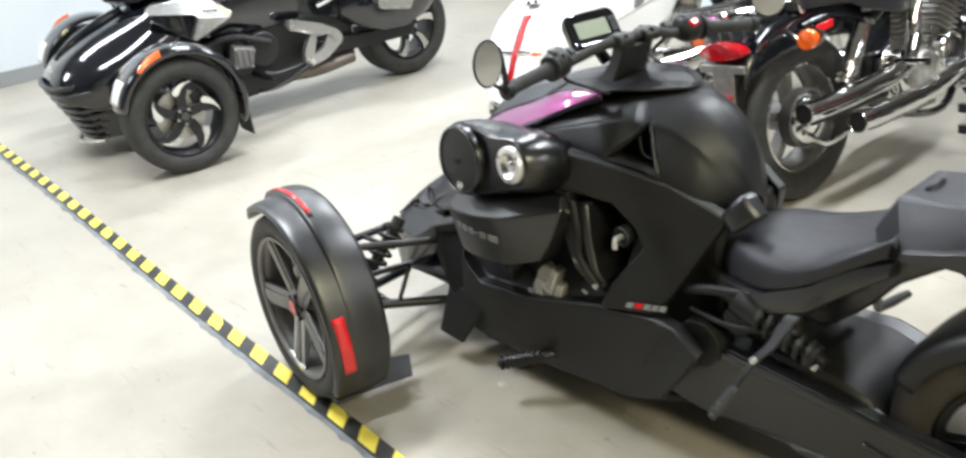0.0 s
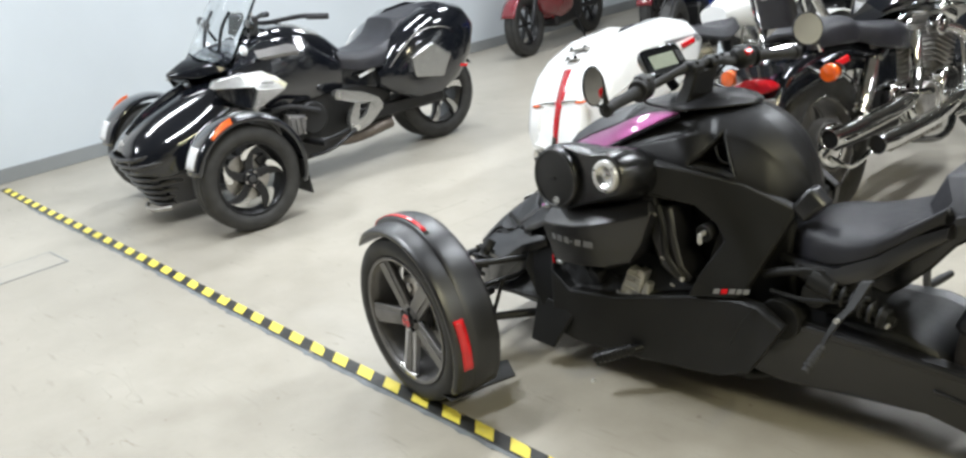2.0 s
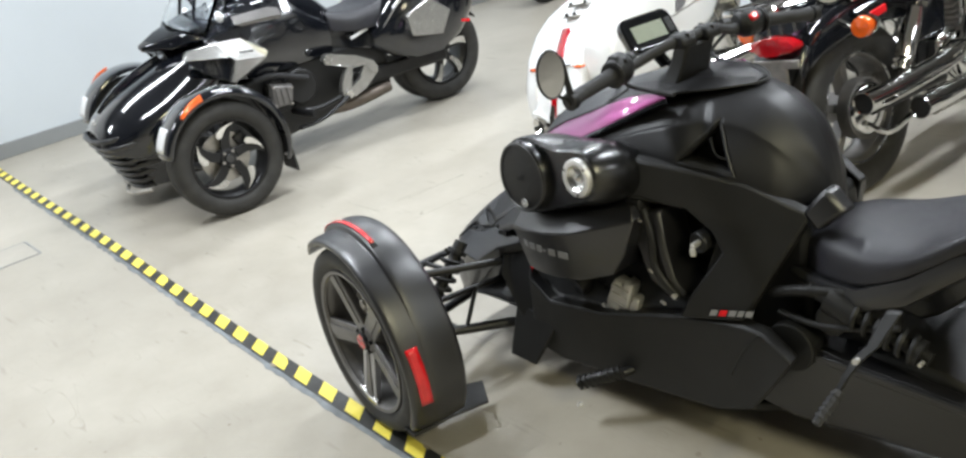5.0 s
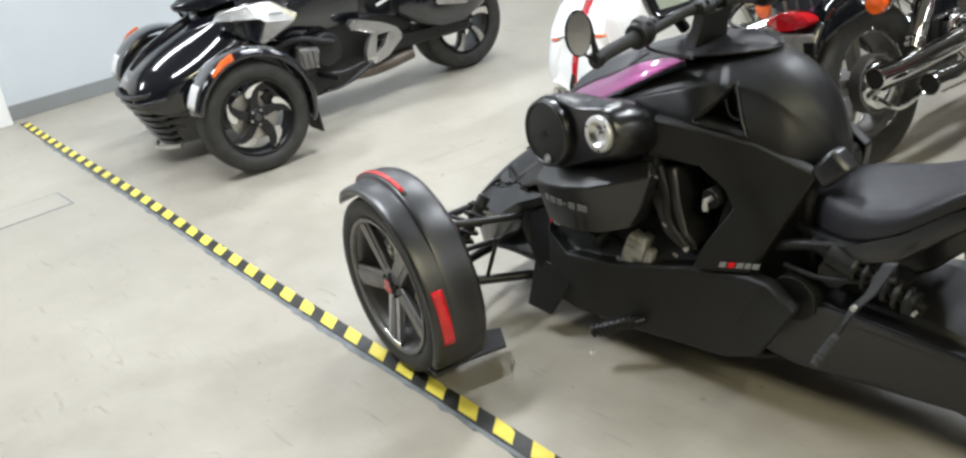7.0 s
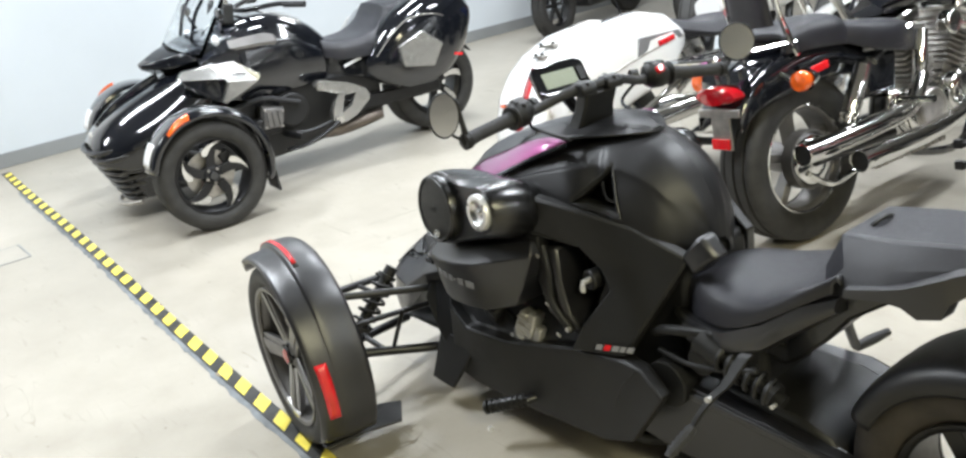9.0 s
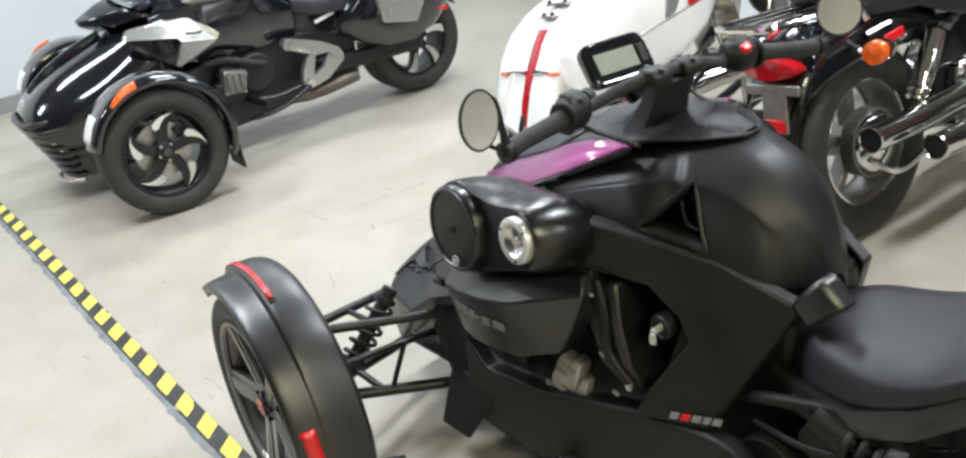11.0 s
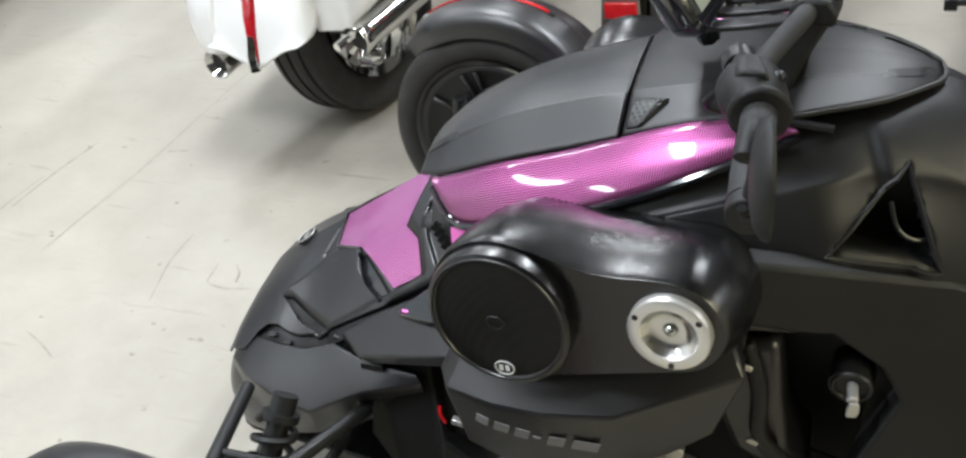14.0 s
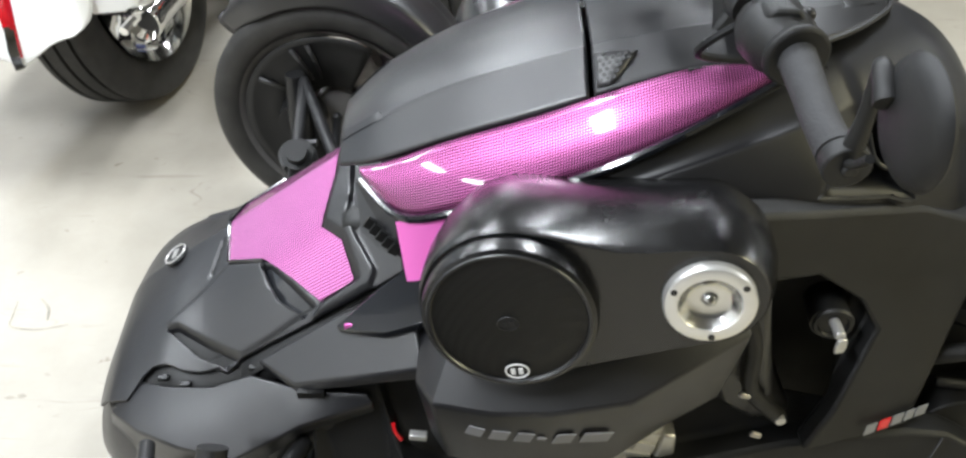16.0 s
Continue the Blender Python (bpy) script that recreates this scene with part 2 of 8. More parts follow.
M_GREY = mat("grey_printing", (0.24, 0.24, 0.25), 0.45, var=0.1)
M_PALE = mat("pale_printing", (0.72, 0.72, 0.72), 0.4, var=0.06)
M_SCREEN = glass_material("clear_screen", (0.93, 0.95, 0.96))
M_JOINT = mat("worn_floor_mark", (0.315, 0.288, 0.235), 0.55, var=0.3, scale=30)
M_PLATE = mat("floor_cover_plate", (0.375, 0.348, 0.298), 0.42, var=0.08, scale=6, bump=0.15, bscale=60)
M_LAMPGLOW, _t, _b = shade("lit_diffuser")
_b.inputs["Emission Color"].default_value, _b.inputs["Emission Strength"].default_value = (1, 0.97, 0.92, 1), 3.0


# ---------- mesh helpers ----------
def part(name, bm, material, parent=None, label="", angle=38, bevel=0.0, solid=0.0, sub=0, flip=True):
    """Links a bmesh as one mesh object under a thing or under a part."""
    if flip:
        bmesh.ops.recalc_face_normals(bm, faces=bm.faces)
    me = bpy.data.meshes.new(name)
    bm.to_mesh(me)
    bm.free()
    for p in me.polygons:
        p.use_smooth = True
    me.set_sharp_from_angle(angle=radians(angle))
    me.materials.append(material)
    ob = new(name, me)
    if parent is not None:
        ob.parent = parent
    if solid:
        s = ob.modifiers.new("solid", "SOLIDIFY")
        s.thickness, s.offset = solid, -1
    if bevel:
        b = ob.modifiers.new("bevel", "BEVEL")
        b.width, b.segments, b.limit_method, b.angle_limit = bevel, 2, "ANGLE", radians(35)
    if sub:
        s = ob.modifiers.new("sub", "SUBSURF")
        s.levels = s.render_levels = sub
    if label:
        tagged(ob, label)
    return ob


def thing(name, m, label, category, group="", kind=""):
    ob = new(name)
    ob.empty_display_size = 0.1
    ob.matrix_world = m
    return tagged(ob, label, category, group, kind)


def merged(*bms):
    out = bmesh.new()
    for b in bms:
        me = bpy.data.meshes.new("tmp")
        b.to_mesh(me)
        b.free()
        out.from_mesh(me)
        bpy.data.meshes.remove(me)
    return out


def moved(bm, m):
    bmesh.ops.transform(bm, matrix=m, verts=bm.verts)
    return bm


def mirrored(bm):
    out = bm.copy()
    bmesh.ops.scale(out, vec=(1, -1, 1), verts=out.verts)
    bmesh.ops.reverse_faces(out, faces=out.faces)
    return out


def box(x0, x1, y0, y1, z0, z1):
    bm = bmesh.new()
    bmesh.ops.create_cube(bm, size=1, matrix=Matrix.Translation(((x0 + x1) / 2, (y0 + y1) / 2, (z0 + z1) / 2)) @ Matrix.Diagonal((x1 - x0, y1 - y0, z1 - z0, 1)))
    return bm


def cr(pts, n):
    """Points evenly along a smooth curve through the given ones."""
    pts = [Vector(p) for p in pts]
    if len(pts) == 2:
        return [pts[0].lerp(pts[1], i / (n - 1)) for i in range(n)]
    out = []
    for i in range(n):
        s = i / (n - 1) * (len(pts) - 1)
        k = min(int(s), len(pts) - 2)
        u = s - k
        p0, p1, p2, p3 = pts[max(k - 1, 0)], pts[k], pts[k + 1], pts[min(k + 2, len(pts) - 1)]
        out.append(0.5 * ((2 * p1) + (p2 - p0) * u + (2 * p0 - 5 * p1 + 4 * p2 - p3) * u * u + (3 * p1 - p0 - 3 * p2 + p3) * u ** 3))
    return out


def sheet(rows, cyc=False, uv=False):
    """A surface through rows of points."""
    bm = bmesh.new()
    vs = [[bm.verts.new(p) for p in row] for row in rows]
    lay = bm.loops.layers.uv.new("uv") if uv else None
    for i in range(len(vs) - 1):
        m = len(vs[i])
        for j in range(m if cyc else m - 1):
            k = (j + 1) % m
            f = bm.faces.new((vs[i][j], vs[i][k], vs[i + 1][k], vs[i + 1][j]))
            if uv:
                for lp, (a, b) in zip(f.loops, ((i, j), (i, j + 1), (i + 1, j + 1), (i + 1, j))):
                    p = rows[a][b if b < m else 0]
                    lp[lay].uv = (p[0], b / m * 0.08)
    return bm


def loft(rings, cap=True):
    bm = sheet(rings, cyc=True)
    bm.verts.ensure_lookup_table()
    n = len(rings[0])
    if cap:
        bm.faces.new(bm.verts[:n])
        bm.faces.new(bm.verts[-n:])
    return bm


def skin(sections, nx=22, ny=18, mirror=True, hole=None):
    """A body panel through half profiles (y, z) at stations x, mirrored over the middle."""
    half = [cr([(x, y, z) for y, z in prof], ny) for x, prof in sections]
    cols = [cr([row[j] for row in half], nx) for j in range(ny)]
    rows = [[cols[j][i] for j in range(ny)] for i in range(nx)]
    if mirror:
        rows = [[Vector((p.x, -p.y, p.z)) for p in reversed(r[1:])] + r for r in rows]
    bm = sheet(rows)
    if hole:
        gone = [f for f in bm.faces if hole(f.calc_center_median())]
        bmesh.ops.delete(bm, geom=gone, context="FACES")
    return bm


def lathe(profile, n=48):
    """Turned round the y axis, from points (y, r)."""
    rows = [[(r * math.cos(2 * math.pi * k / n), y, r * math.sin(2 * math.pi * k / n)) for k in range(n)] for y, r in profile]
    return sheet(rows, cyc=True)


def tube(pts, r, n=10, m=0, cap=True):
    """A round bar along points; r is one radius or one for each point."""
    pts = [Vector(p) for p in pts]
    rr = r if isinstance(r, (list, tuple)) else [r] * len(pts)
    if m:
        both = cr(pts, m)
        rr = [float(np.interp(i / (m - 1) * (len(rr) - 1), range(len(rr)), rr)) for i in range(m)]
        pts = both
    if len(rr) != len(pts):
        rr = [float(np.interp(i / (len(pts) - 1) * (len(rr) - 1), range(len(rr)), rr)) for i in range(len(pts))]
    rings = []
    up = Vector((0.123, 0.37, 0.92)).normalized()
    for i, p in enumerate(pts):
        d = (pts[min(i + 1, len(pts) - 1)] - pts[max(i - 1, 0)]).normalized()
        a = up - d * up.dot(d)
        if a.length < 0.05:
            a = Vector((1, 0, 0)) - d * d.x
        a.normalize()
        up = a
        b = d.cross(a)
        rings.append([p + rr[i] * (math.cos(2 * math.pi * k / n) * a + math.sin(2 * math.pi * k / n) * b) for k in range(n)])
    return loft(rings, cap)


def plate(outline, yf, thick):
    """A flat or bent panel from an outline (x, z); yf(x, z) gives its outer face."""
    bm = bmesh.new()
    a = [bm.verts.new((x, yf(x, z), z)) for x, z in outline]
    b = [bm.verts.new((x, yf(x, z) + thick, z)) for x, z in outline]
    bm.faces.new(a)
    bm.faces.new(b[::-1])
    n = len(a)
    for i in range(n):
        k = (i + 1) % n
        bm.faces.new((a[k], a[i], b[i], b[k]))
    bmesh.ops.triangulate(bm, faces=[f for f in bm.faces if len(f.verts) > 4])
    return bm


def prism(outline, h0, h1, m=None):
    """An outline (x, y) raised from h0 to h1."""
    bm = bmesh.new()
    a = [bm.verts.new((x, y, h0)) for x, y in outline]
    b = [bm.verts.new((x, y, h1)) for x, y in outline]
    bm.faces.new(a[::-1])
    bm.faces.new(b)
    n = len(a)
    for i in range(n):
        k = (i + 1) % n
        bm.faces.new((a[i], a[k], b[k], b[i]))
    return moved(bm, m) if m is not None else bm


def patch(outline, zf, lift, cuts=7):
    """A thin piece laid on a bent surface z = zf(x, y)."""
    bm = bmesh.new()
    bm.faces.new([bm.verts.new((x, y, 0)) for x, y in outline])
    bmesh.ops.triangulate(bm, faces=bm.faces[:])
    bmesh.ops.subdivide_edges(bm, edges=bm.edges[:], cuts=cuts, use_grid_fill=True)
    lay = bm.loops.layers.uv.new("uv")
    for f in bm.faces:
        for lp in f.loops:
            lp[lay].uv = (lp.vert.co.x, lp.vert.co.y)
    for v in bm.verts:
        v.co.z = zf(v.co.x, v.co.y) + lift
    return bm


def ball(c, rx, ry, rz, n=16):
    bm = bmesh.new()
    bmesh.ops.create_uvsphere(bm, u_segments=n, v_segments=max(6, n // 2), radius=1, matrix=Matrix.Translation(c) @ Matrix.Diagonal((rx, ry, rz, 1)))
    return bm


def disc(c, axis, r, h, n=20):
    """A short round piece at c along an axis."""
    a = Vector(axis).normalized()
    return tube([Vector(c) - a * h / 2, Vector(c) + a * h / 2], r, n)


def ring_bm(c, axis, R, r, n=32, k=8):
    a = Vector(axis).normalized()
    u = a.orthogonal().normalized()
    v = a.cross(u)
    rows = []
    for i in range(n + 1):
        t = 2 * math.pi * i / n
        d = u * math.cos(t) + v * math.sin(t)
        rows.append([Vector(c) + d * R + r * (d * math.cos(2 * math.pi * j / k) + a * math.sin(2 * math.pi * j / k)) for j in range(k)])
    return sheet(rows, cyc=True)


def coil(a, b, R, r, turns, n=90):
    a, b = Vector(a), Vector(b)
    d = (b - a).normalized()
    u = d.orthogonal().normalized()
    v = d.cross(u)
    return tube([a.lerp(b, i / n) + R * (u * math.cos(2 * math.pi * turns * i / n) + v * math.sin(2 * math.pi * turns * i / n)) for i in range(n + 1)], r, 6)


def tyre_bm(R, W, r_in, grooves=3, n=64):
    h = R - r_in
    prof = [(-W * 0.36, r_in - 0.004), (-W * 0.46, r_in + 0.16 * h), (-W * 0.5, r_in + 0.45 * h), (-W * 0.485, R - 0.3 * h), (-W * 0.43, R - 0.1 * h), (-W * 0.36, R - 0.03 * h)]
    ys = [-W * 0.26 + W * 0.52 * k / max(grooves - 1, 1) for k in range(grooves)]
    mid = []
    for y in ys:
        c = lambda yy: R - 0.03 * h * (yy / (W * 0.36)) ** 2
        mid += [(y - 0.006, c(y - 0.006)), (y - 0.004, R - 0.009), (y + 0.004, R - 0.009), (y + 0.006, c(y + 0.006))]
    prof = prof + mid + [(-y, r) for y, r in reversed(prof)]
    return lathe(prof, n)


def spoke_bm(ang, r0, r1, w0, w1, y0, y1, d0, d1, sweep=0.0, n=5):
    """One spoke: rectangular sections from the hub out; sweep bends it round."""
    rings = []
    for i in range(n + 1):
        t = i / n
        r, w, y, d = r0 + (r1 - r0) * t, w0 + (w1 - w0) * t, y0 + (y1 - y0) * t, d0 + (d1 - d0) * t
        a = ang + sweep * t * t
        e, s = Vector((math.cos(a), 0, math.sin(a))), Vector((-math.sin(a), 0, math.cos(a)))
        rings.append([e * r + s * w / 2 + Vector((0, y, 0)), e * r - s * w / 2 + Vector((0, y, 0)), e * r - s * w / 2 * 0.75 + Vector((0, y + d, 0)), e * r + s * w / 2 * 0.75 + Vector((0, y + d, 0))])
    return loft(rings)


def room():
    part_floor = part("floor", box(ROOM_X0 - 0.2, ROOM_X1, ROOM_Y0, ROOM_Y1, -0.12, 0.0), M_FLOOR)
    tagged(part_floor, "beige sealed concrete floor with scuffs and stains", "floor", kind="structure")
    floor_marks(part_floor)
    w = part("wall_west", box(ROOM_X0 - 0.2, ROOM_X0, -0.6, ROOM_Y1, 0, ROOM_H), M_WALL)
    tagged(w, "pale blue-grey painted showroom wall", "wall", kind="structure")
    w = part("wall_west_pier", box(ROOM_X0 - 0.2, ROOM_X0 + 0.13, ROOM_Y0, -0.6, 0, ROOM_H), M_WHITEWALL, bevel=0.004)
    tagged(w, "white painted pier beside the blue-grey wall", "wall", kind="structure")
    # end and south walls are out of view, added dark to limit fill
    w = part("wall_north", box(ROOM_X0 - 0.2, ROOM_X1, ROOM_Y1, ROOM_Y1 + 0.2, 0, ROOM_H), M_DIMWALL)
    tagged(w, "unseen end wall, dark grey to cut bounced light", "wall", kind="structure")
    w = part("wall_south", box(ROOM_X0 - 0.2, ROOM_X1, ROOM_Y0 - 0.2, ROOM_Y0, 0, ROOM_H), M_DIMWALL)
    tagged(w, "unseen side wall, kept dark grey to cut bounced light", "wall", kind="structure")
    # added out of view as a bright backdrop for mirrors and chrome
    w = part("wall_east", box(ROOM_X1, ROOM_X1 + 0.2, ROOM_Y0 - 0.2, ROOM_Y1 + 0.2, 0, ROOM_H), M_WHITEWALL)
    tagged(w, "unseen wall, white to brighten reflections", "wall", kind="structure")
    c = part("ceiling", box(ROOM_X0 - 0.2, ROOM_X1 + 0.2, ROOM_Y0 - 0.2, ROOM_Y1 + 0.2, ROOM_H, ROOM_H + 0.15), M_CEIL)
    tagged(c, "unseen ceiling, dark grey to lower the fill light", "ceiling", kind="structure")
    b = part("baseboard", box(ROOM_X0, ROOM_X0 + 0.012, -0.598, ROOM_Y1, 0.0, 0.105), M_SKIRT, bevel=0.004)
    tagged(b, "dark grey vinyl baseboard along the wall", "baseboard", kind="structure")
    # round-cornered cover let into the floor
    cover = thing("floor_cover", pose(-2.735, -1.25, 0), "flat rectangular service cover let into the concrete floor", "floor cover")
    part("lid", box(-0.125, 0.125, -0.36, 0.36, 0.0, 0.004), M_PLATE, cover, bevel=0.002)
    part("rim", merged(box(-0.135, -0.127, -0.37, 0.37, 0, 0.003), box(0.127, 0.135, -0.37, 0.37, 0, 0.003), box(-0.127, 0.127, 0.362, 0.37, 0, 0.003), box(-0.127, 0.127, -0.37, -0.362, 0, 0.003)), M_SKIRT, cover)


def lamp_fixtures():
    for x, y in LAMPS + WARM_LAMPS:
        ob = thing("ceiling_light", pose(x, y, ROOM_H), "white steel fluorescent fixture on the ceiling, out of view", "ceiling light", "ceiling lights")
        part("housing", box(-0.16, 0.16, -0.66, 0.66, -0.1, 0.0), M_FIXT, ob, bevel=0.01)
        part("diffuser", box(-0.13, 0.13, -0.63, 0.63, -0.125, -0.1), M_LAMPGLOW, ob, "lit diffuser", bevel=0.01)
        warm = (x, y) in WARM_LAMPS
        strip_lamp(x, y, 0.26, 1.24, LAMP_WATTS * (1.2 if warm else 1.0) * (1.2 if x > 0 else 0.88 if x < -2 else 0.75 if y > 3 else 1.5 if y < 0 else 1.3), (1.0, 0.94, 0.62) if warm else (0.905, 0.965, 1.03))


def tape_line():
    """Black and yellow hazard tape on an older blue line, from the pier to past the three-wheeler."""
    rng = random.Random(5)
    tape = thing("hazard_tape", pose(0, -0.745, 0, 0, 0, -2.45), "black and yellow hazard tape stuck along the floor", "floor tape")

    def wavy(y0, y1, x0, x1, z, step, jit):
        n = int((x1 - x0) / step)
        rows = []
        for i in range(n + 1):
            x = x0 + (x1 - x0) * i / n
            w = 0.006 * math.sin(x * 1.9)
            rows.append([(x, y0 + w + rng.uniform(-jit, jit), 0.0008), (x, y0 + w + 0.002, z), (x, y1 + w - 0.002, z), (x, y1 + w + rng.uniform(-jit, jit) * 0.3, 0.0008)])
        return sheet(rows)

    part("old_line", wavy(-0.045, 0.0, -4.0, 3.2, 0.0016, 0.035, 0.008), M_TBLUE, tape, "worn blue floor line under the tape")
    part("backing", wavy(-0.028, 0.031, -4.68, 3.2, 0.0034, 0.06, 0.0014), M_TBLACK, tape, "black tape backing")
    y0, y1, lean = -0.020, 0.028, 0.047
    for k in range(49):
        x = -4.648 + 0.155 * k
        w = 0.006 * math.sin((x + 0.05) * 1.9)
        a, b, c, d = (rng.uniform(-0.003, 0.003) for i in range(4))
        o = [(x + lean + a, y0 + w), (x + lean + 0.082 + b, y0 + w), (x + 0.084 + c, y1 + w), (x + d, y1 + w)]
        if k % 7 == 5:
            # a corner worn away
            e = rng.uniform(0.008, 0.02)
            o = o[:2] + [(x + 0.084 + c + e * 0.6, y1 + w - e * 0.7), (x + 0.084 + c - e, y1 + w - 0.002)] + o[3:]
        part("stripe", prism(o, 0.0036, 0.0048), M_TYELLOW, tape)
    # torn places where the adhesive and the floor show through
    for x, y, n in ((-0.555, -0.026, 9), (0.245, 0.026, 7), (-1.35, 0.027, 7), (0.93, -0.024, 8), (-2.25, -0.025, 8)):
        w = 0.006 * math.sin(x * 1.9)
        o = [(x + 0.024 * rng.uniform(0.5, 1.0) * math.cos(math.tau * q / n), y + w + 0.0085 * rng.uniform(0.5, 1.0) * math.sin(math.tau * q / n)) for q in range(n)]
        part("torn_patch", prism(o, 0.0036, 0.0052), M_TORN, tape, "torn patch with dirty adhesive")


def floor_marks(floor):
    """A faint saw-cut line and scuffs worn into the sealed concrete."""
    def streak(pts, wide, steps=14):
        path = cr([(x, y, 0.0008) for x, y in pts], steps)
        rows = []
        for i, p in enumerate(path):
            d = (path[min(i + 1, steps - 1)] - path[max(i - 1, 0)]).normalized()
            w = wide * (0.25 + 0.75 * math.sin(math.pi * (i + 0.5) / steps) ** 0.5) / 2
            n = Vector((-d.y, d.x, 0)) * w
            rows.append([p + n, p - n])
        return sheet(rows)
    part("saw_cut", streak([(-1.107, 0.28), (-1.095, 0.48), (-1.077, 0.67), (-1.074, 1.0), (-1.071, 1.5), (-1.070, 2.0)], 0.004, 30), M_JOINT, floor)
    for pts, wide in (([(-1.310, 0.80), (-1.331, 0.62), (-1.336, 0.44)], 0.007), ([(-1.352, 0.60), (-1.362, 0.46), (-1.36, 0.38)], 0.005), ([(-0.738, 0.45), (-0.735, 0.34), (-0.715, 0.257), (-0.695, 0.186)], 0.004),
                      ([(-0.603, 0.356), (-0.597, 0.31), (-0.590, 0.282), (-0.54, 0.273), (-0.50, 0.28), (-0.472, 0.289)], 0.004), ([(-0.557, 0.365), (-0.53, 0.335), (-0.52, 0.30)], 0.006),
                      ([(-0.93, 0.02), (-0.854, -0.013), (-0.783, -0.053)], 0.005), ([(-1.053, 0.80), (-1.02, 0.812), (-0.99, 0.818)], 0.009), ([(-0.645, -0.618), (-0.60, -0.612), (-0.524, -0.613)], 0.007), ([(-1.116, -0.834), (-1.09, -0.828), (-1.065, -0.825)], 0.008)):
        part("scuff", streak(pts, wide), M_JOINT, floor)
    rng = random.Random(11)
    for x, y in ((-0.871, 0.568), (-1.137, 0.366), (-1.208, 0.794), (-1.322, 0.770), (-0.635, 0.118), (-0.624, 0.016), (-0.495, 0.098), (-0.515, 0.094), (-1.125, 0.352)):
        o = [(x + 0.011 * rng.uniform(0.5, 1.0) * math.cos(math.tau * q / 9), y + 0.006 * rng.uniform(0.5, 1.0) * math.sin(math.tau * q / 9)) for q in range(9)]
        part("spot", prism(o, 0.0002, 0.0009), M_JOINT, floor)


def floor_nut():
    nut = thing("loose_nut", pose(0.463, -0.337, 0, 0, 0, 20), "small pale metal nut lying on the concrete floor", "nut")
    part("collar", disc((0, 0, 0.0015), (0, 0, 1), 0.0085, 0.003, 20), M_PALE, nut)
    part("hexagon", disc((0, 0, 0.006), (0, 0, 1), 0.0065, 0.007, 6), M_PALE, nut, bevel=0.0008)
    part("bore", disc((0, 0, 0.0093), (0, 0, 1), 0.0034, 0.0008, 12), M_DARK, nut)


room()
lamp_fixtures()
floor_nut()
tape_line()

# ---------- the matt black three-wheeler in front ----------
# x runs to its rear from the front axle, y to its right, z up.
HOOD = [
    (-0.180, [(0, 0.325), (-0.06, 0.320), (-0.12, 0.312), (-0.165, 0.295)]),
    (-0.145, [(0, 0.388), (-0.08, 0.377), (-0.14, 0.358), (-0.190, 0.335)]),
    (-0.07, [(0, 0.450), (-0.09, 0.432), (-0.16, 0.398), (-0.215, 0.362)]),
    (0.0, [(0, 0.500), (-0.08, 0.472), (-0.155, 0.424), (-0.225, 0.37)]),
    (0.1, [(0, 0.573), (-0.085, 0.538), (-0.165, 0.478), (-0.235, 0.41)]),
    (0.2, [(0, 0.645), (-0.09, 0.606), (-0.17, 0.536), (-0.24, 0.46)]),
    (0.29, [(0, 0.70), (-0.1, 0.664), (-0.175, 0.59), (-0.245, 0.50)]),
]
COWL = [
    (0.205, [(0, 0.705), (-0.045, 0.698), (-0.085, 0.684)]),
    (0.26, [(0, 0.755), (-0.07, 0.745), (-0.118, 0.715)]),
    (0.35, [(0, 0.805), (-0.08, 0.795), (-0.136, 0.76)]),
    (0.45, [(0, 0.842), (-0.085, 0.832), (-0.145, 0.80)]),
    (0.55, [(0, 0.87), (-0.09, 0.864), (-0.15, 0.841)]),
    (0.62, [(0, 0.882), (-0.09, 0.877), (-0.147, 0.862)]),
    (0.70, [(0, 0.892), (-0.09, 0.888), (-0.140, 0.872)]),
    (0.76, [(0, 0.897), (-0.08, 0.892), (-0.118, 0.878)]),
    (0.81, [(0, 0.897), (-0.06, 0.892), (-0.092, 0.880)]),
    (0.85, [(0, 0.892), (-0.04, 0.888), (-0.058, 0.881)]),
    (0.878, [(0, 0.884), (-0.016, 0.883), (-0.025, 0.880)]),
]


def creased(x, prof):
    """The same half profile with a soft crease between a flat top and a straight side, fading out at both ends."""
    (_, z0), _, (ye, ze) = prof
    k = max(0.0, min(1.0, (x - 0.24) / 0.12, (0.84 - x) / 0.1))
    soft, hard = (0.075, 0.24, 0.33), (0.05, 0.165, 0.225)
    drop = [a + (b - a) * k for a, b in zip(soft, hard)]
    return [(0, z0)] + [(ye * f, z0 + (ze - z0) * d) for f, d in zip((0.30, 0.54, 0.60), drop)] + [(ye, ze)]


COWL = [(x, creased(x, p)) for x, p in COWL]


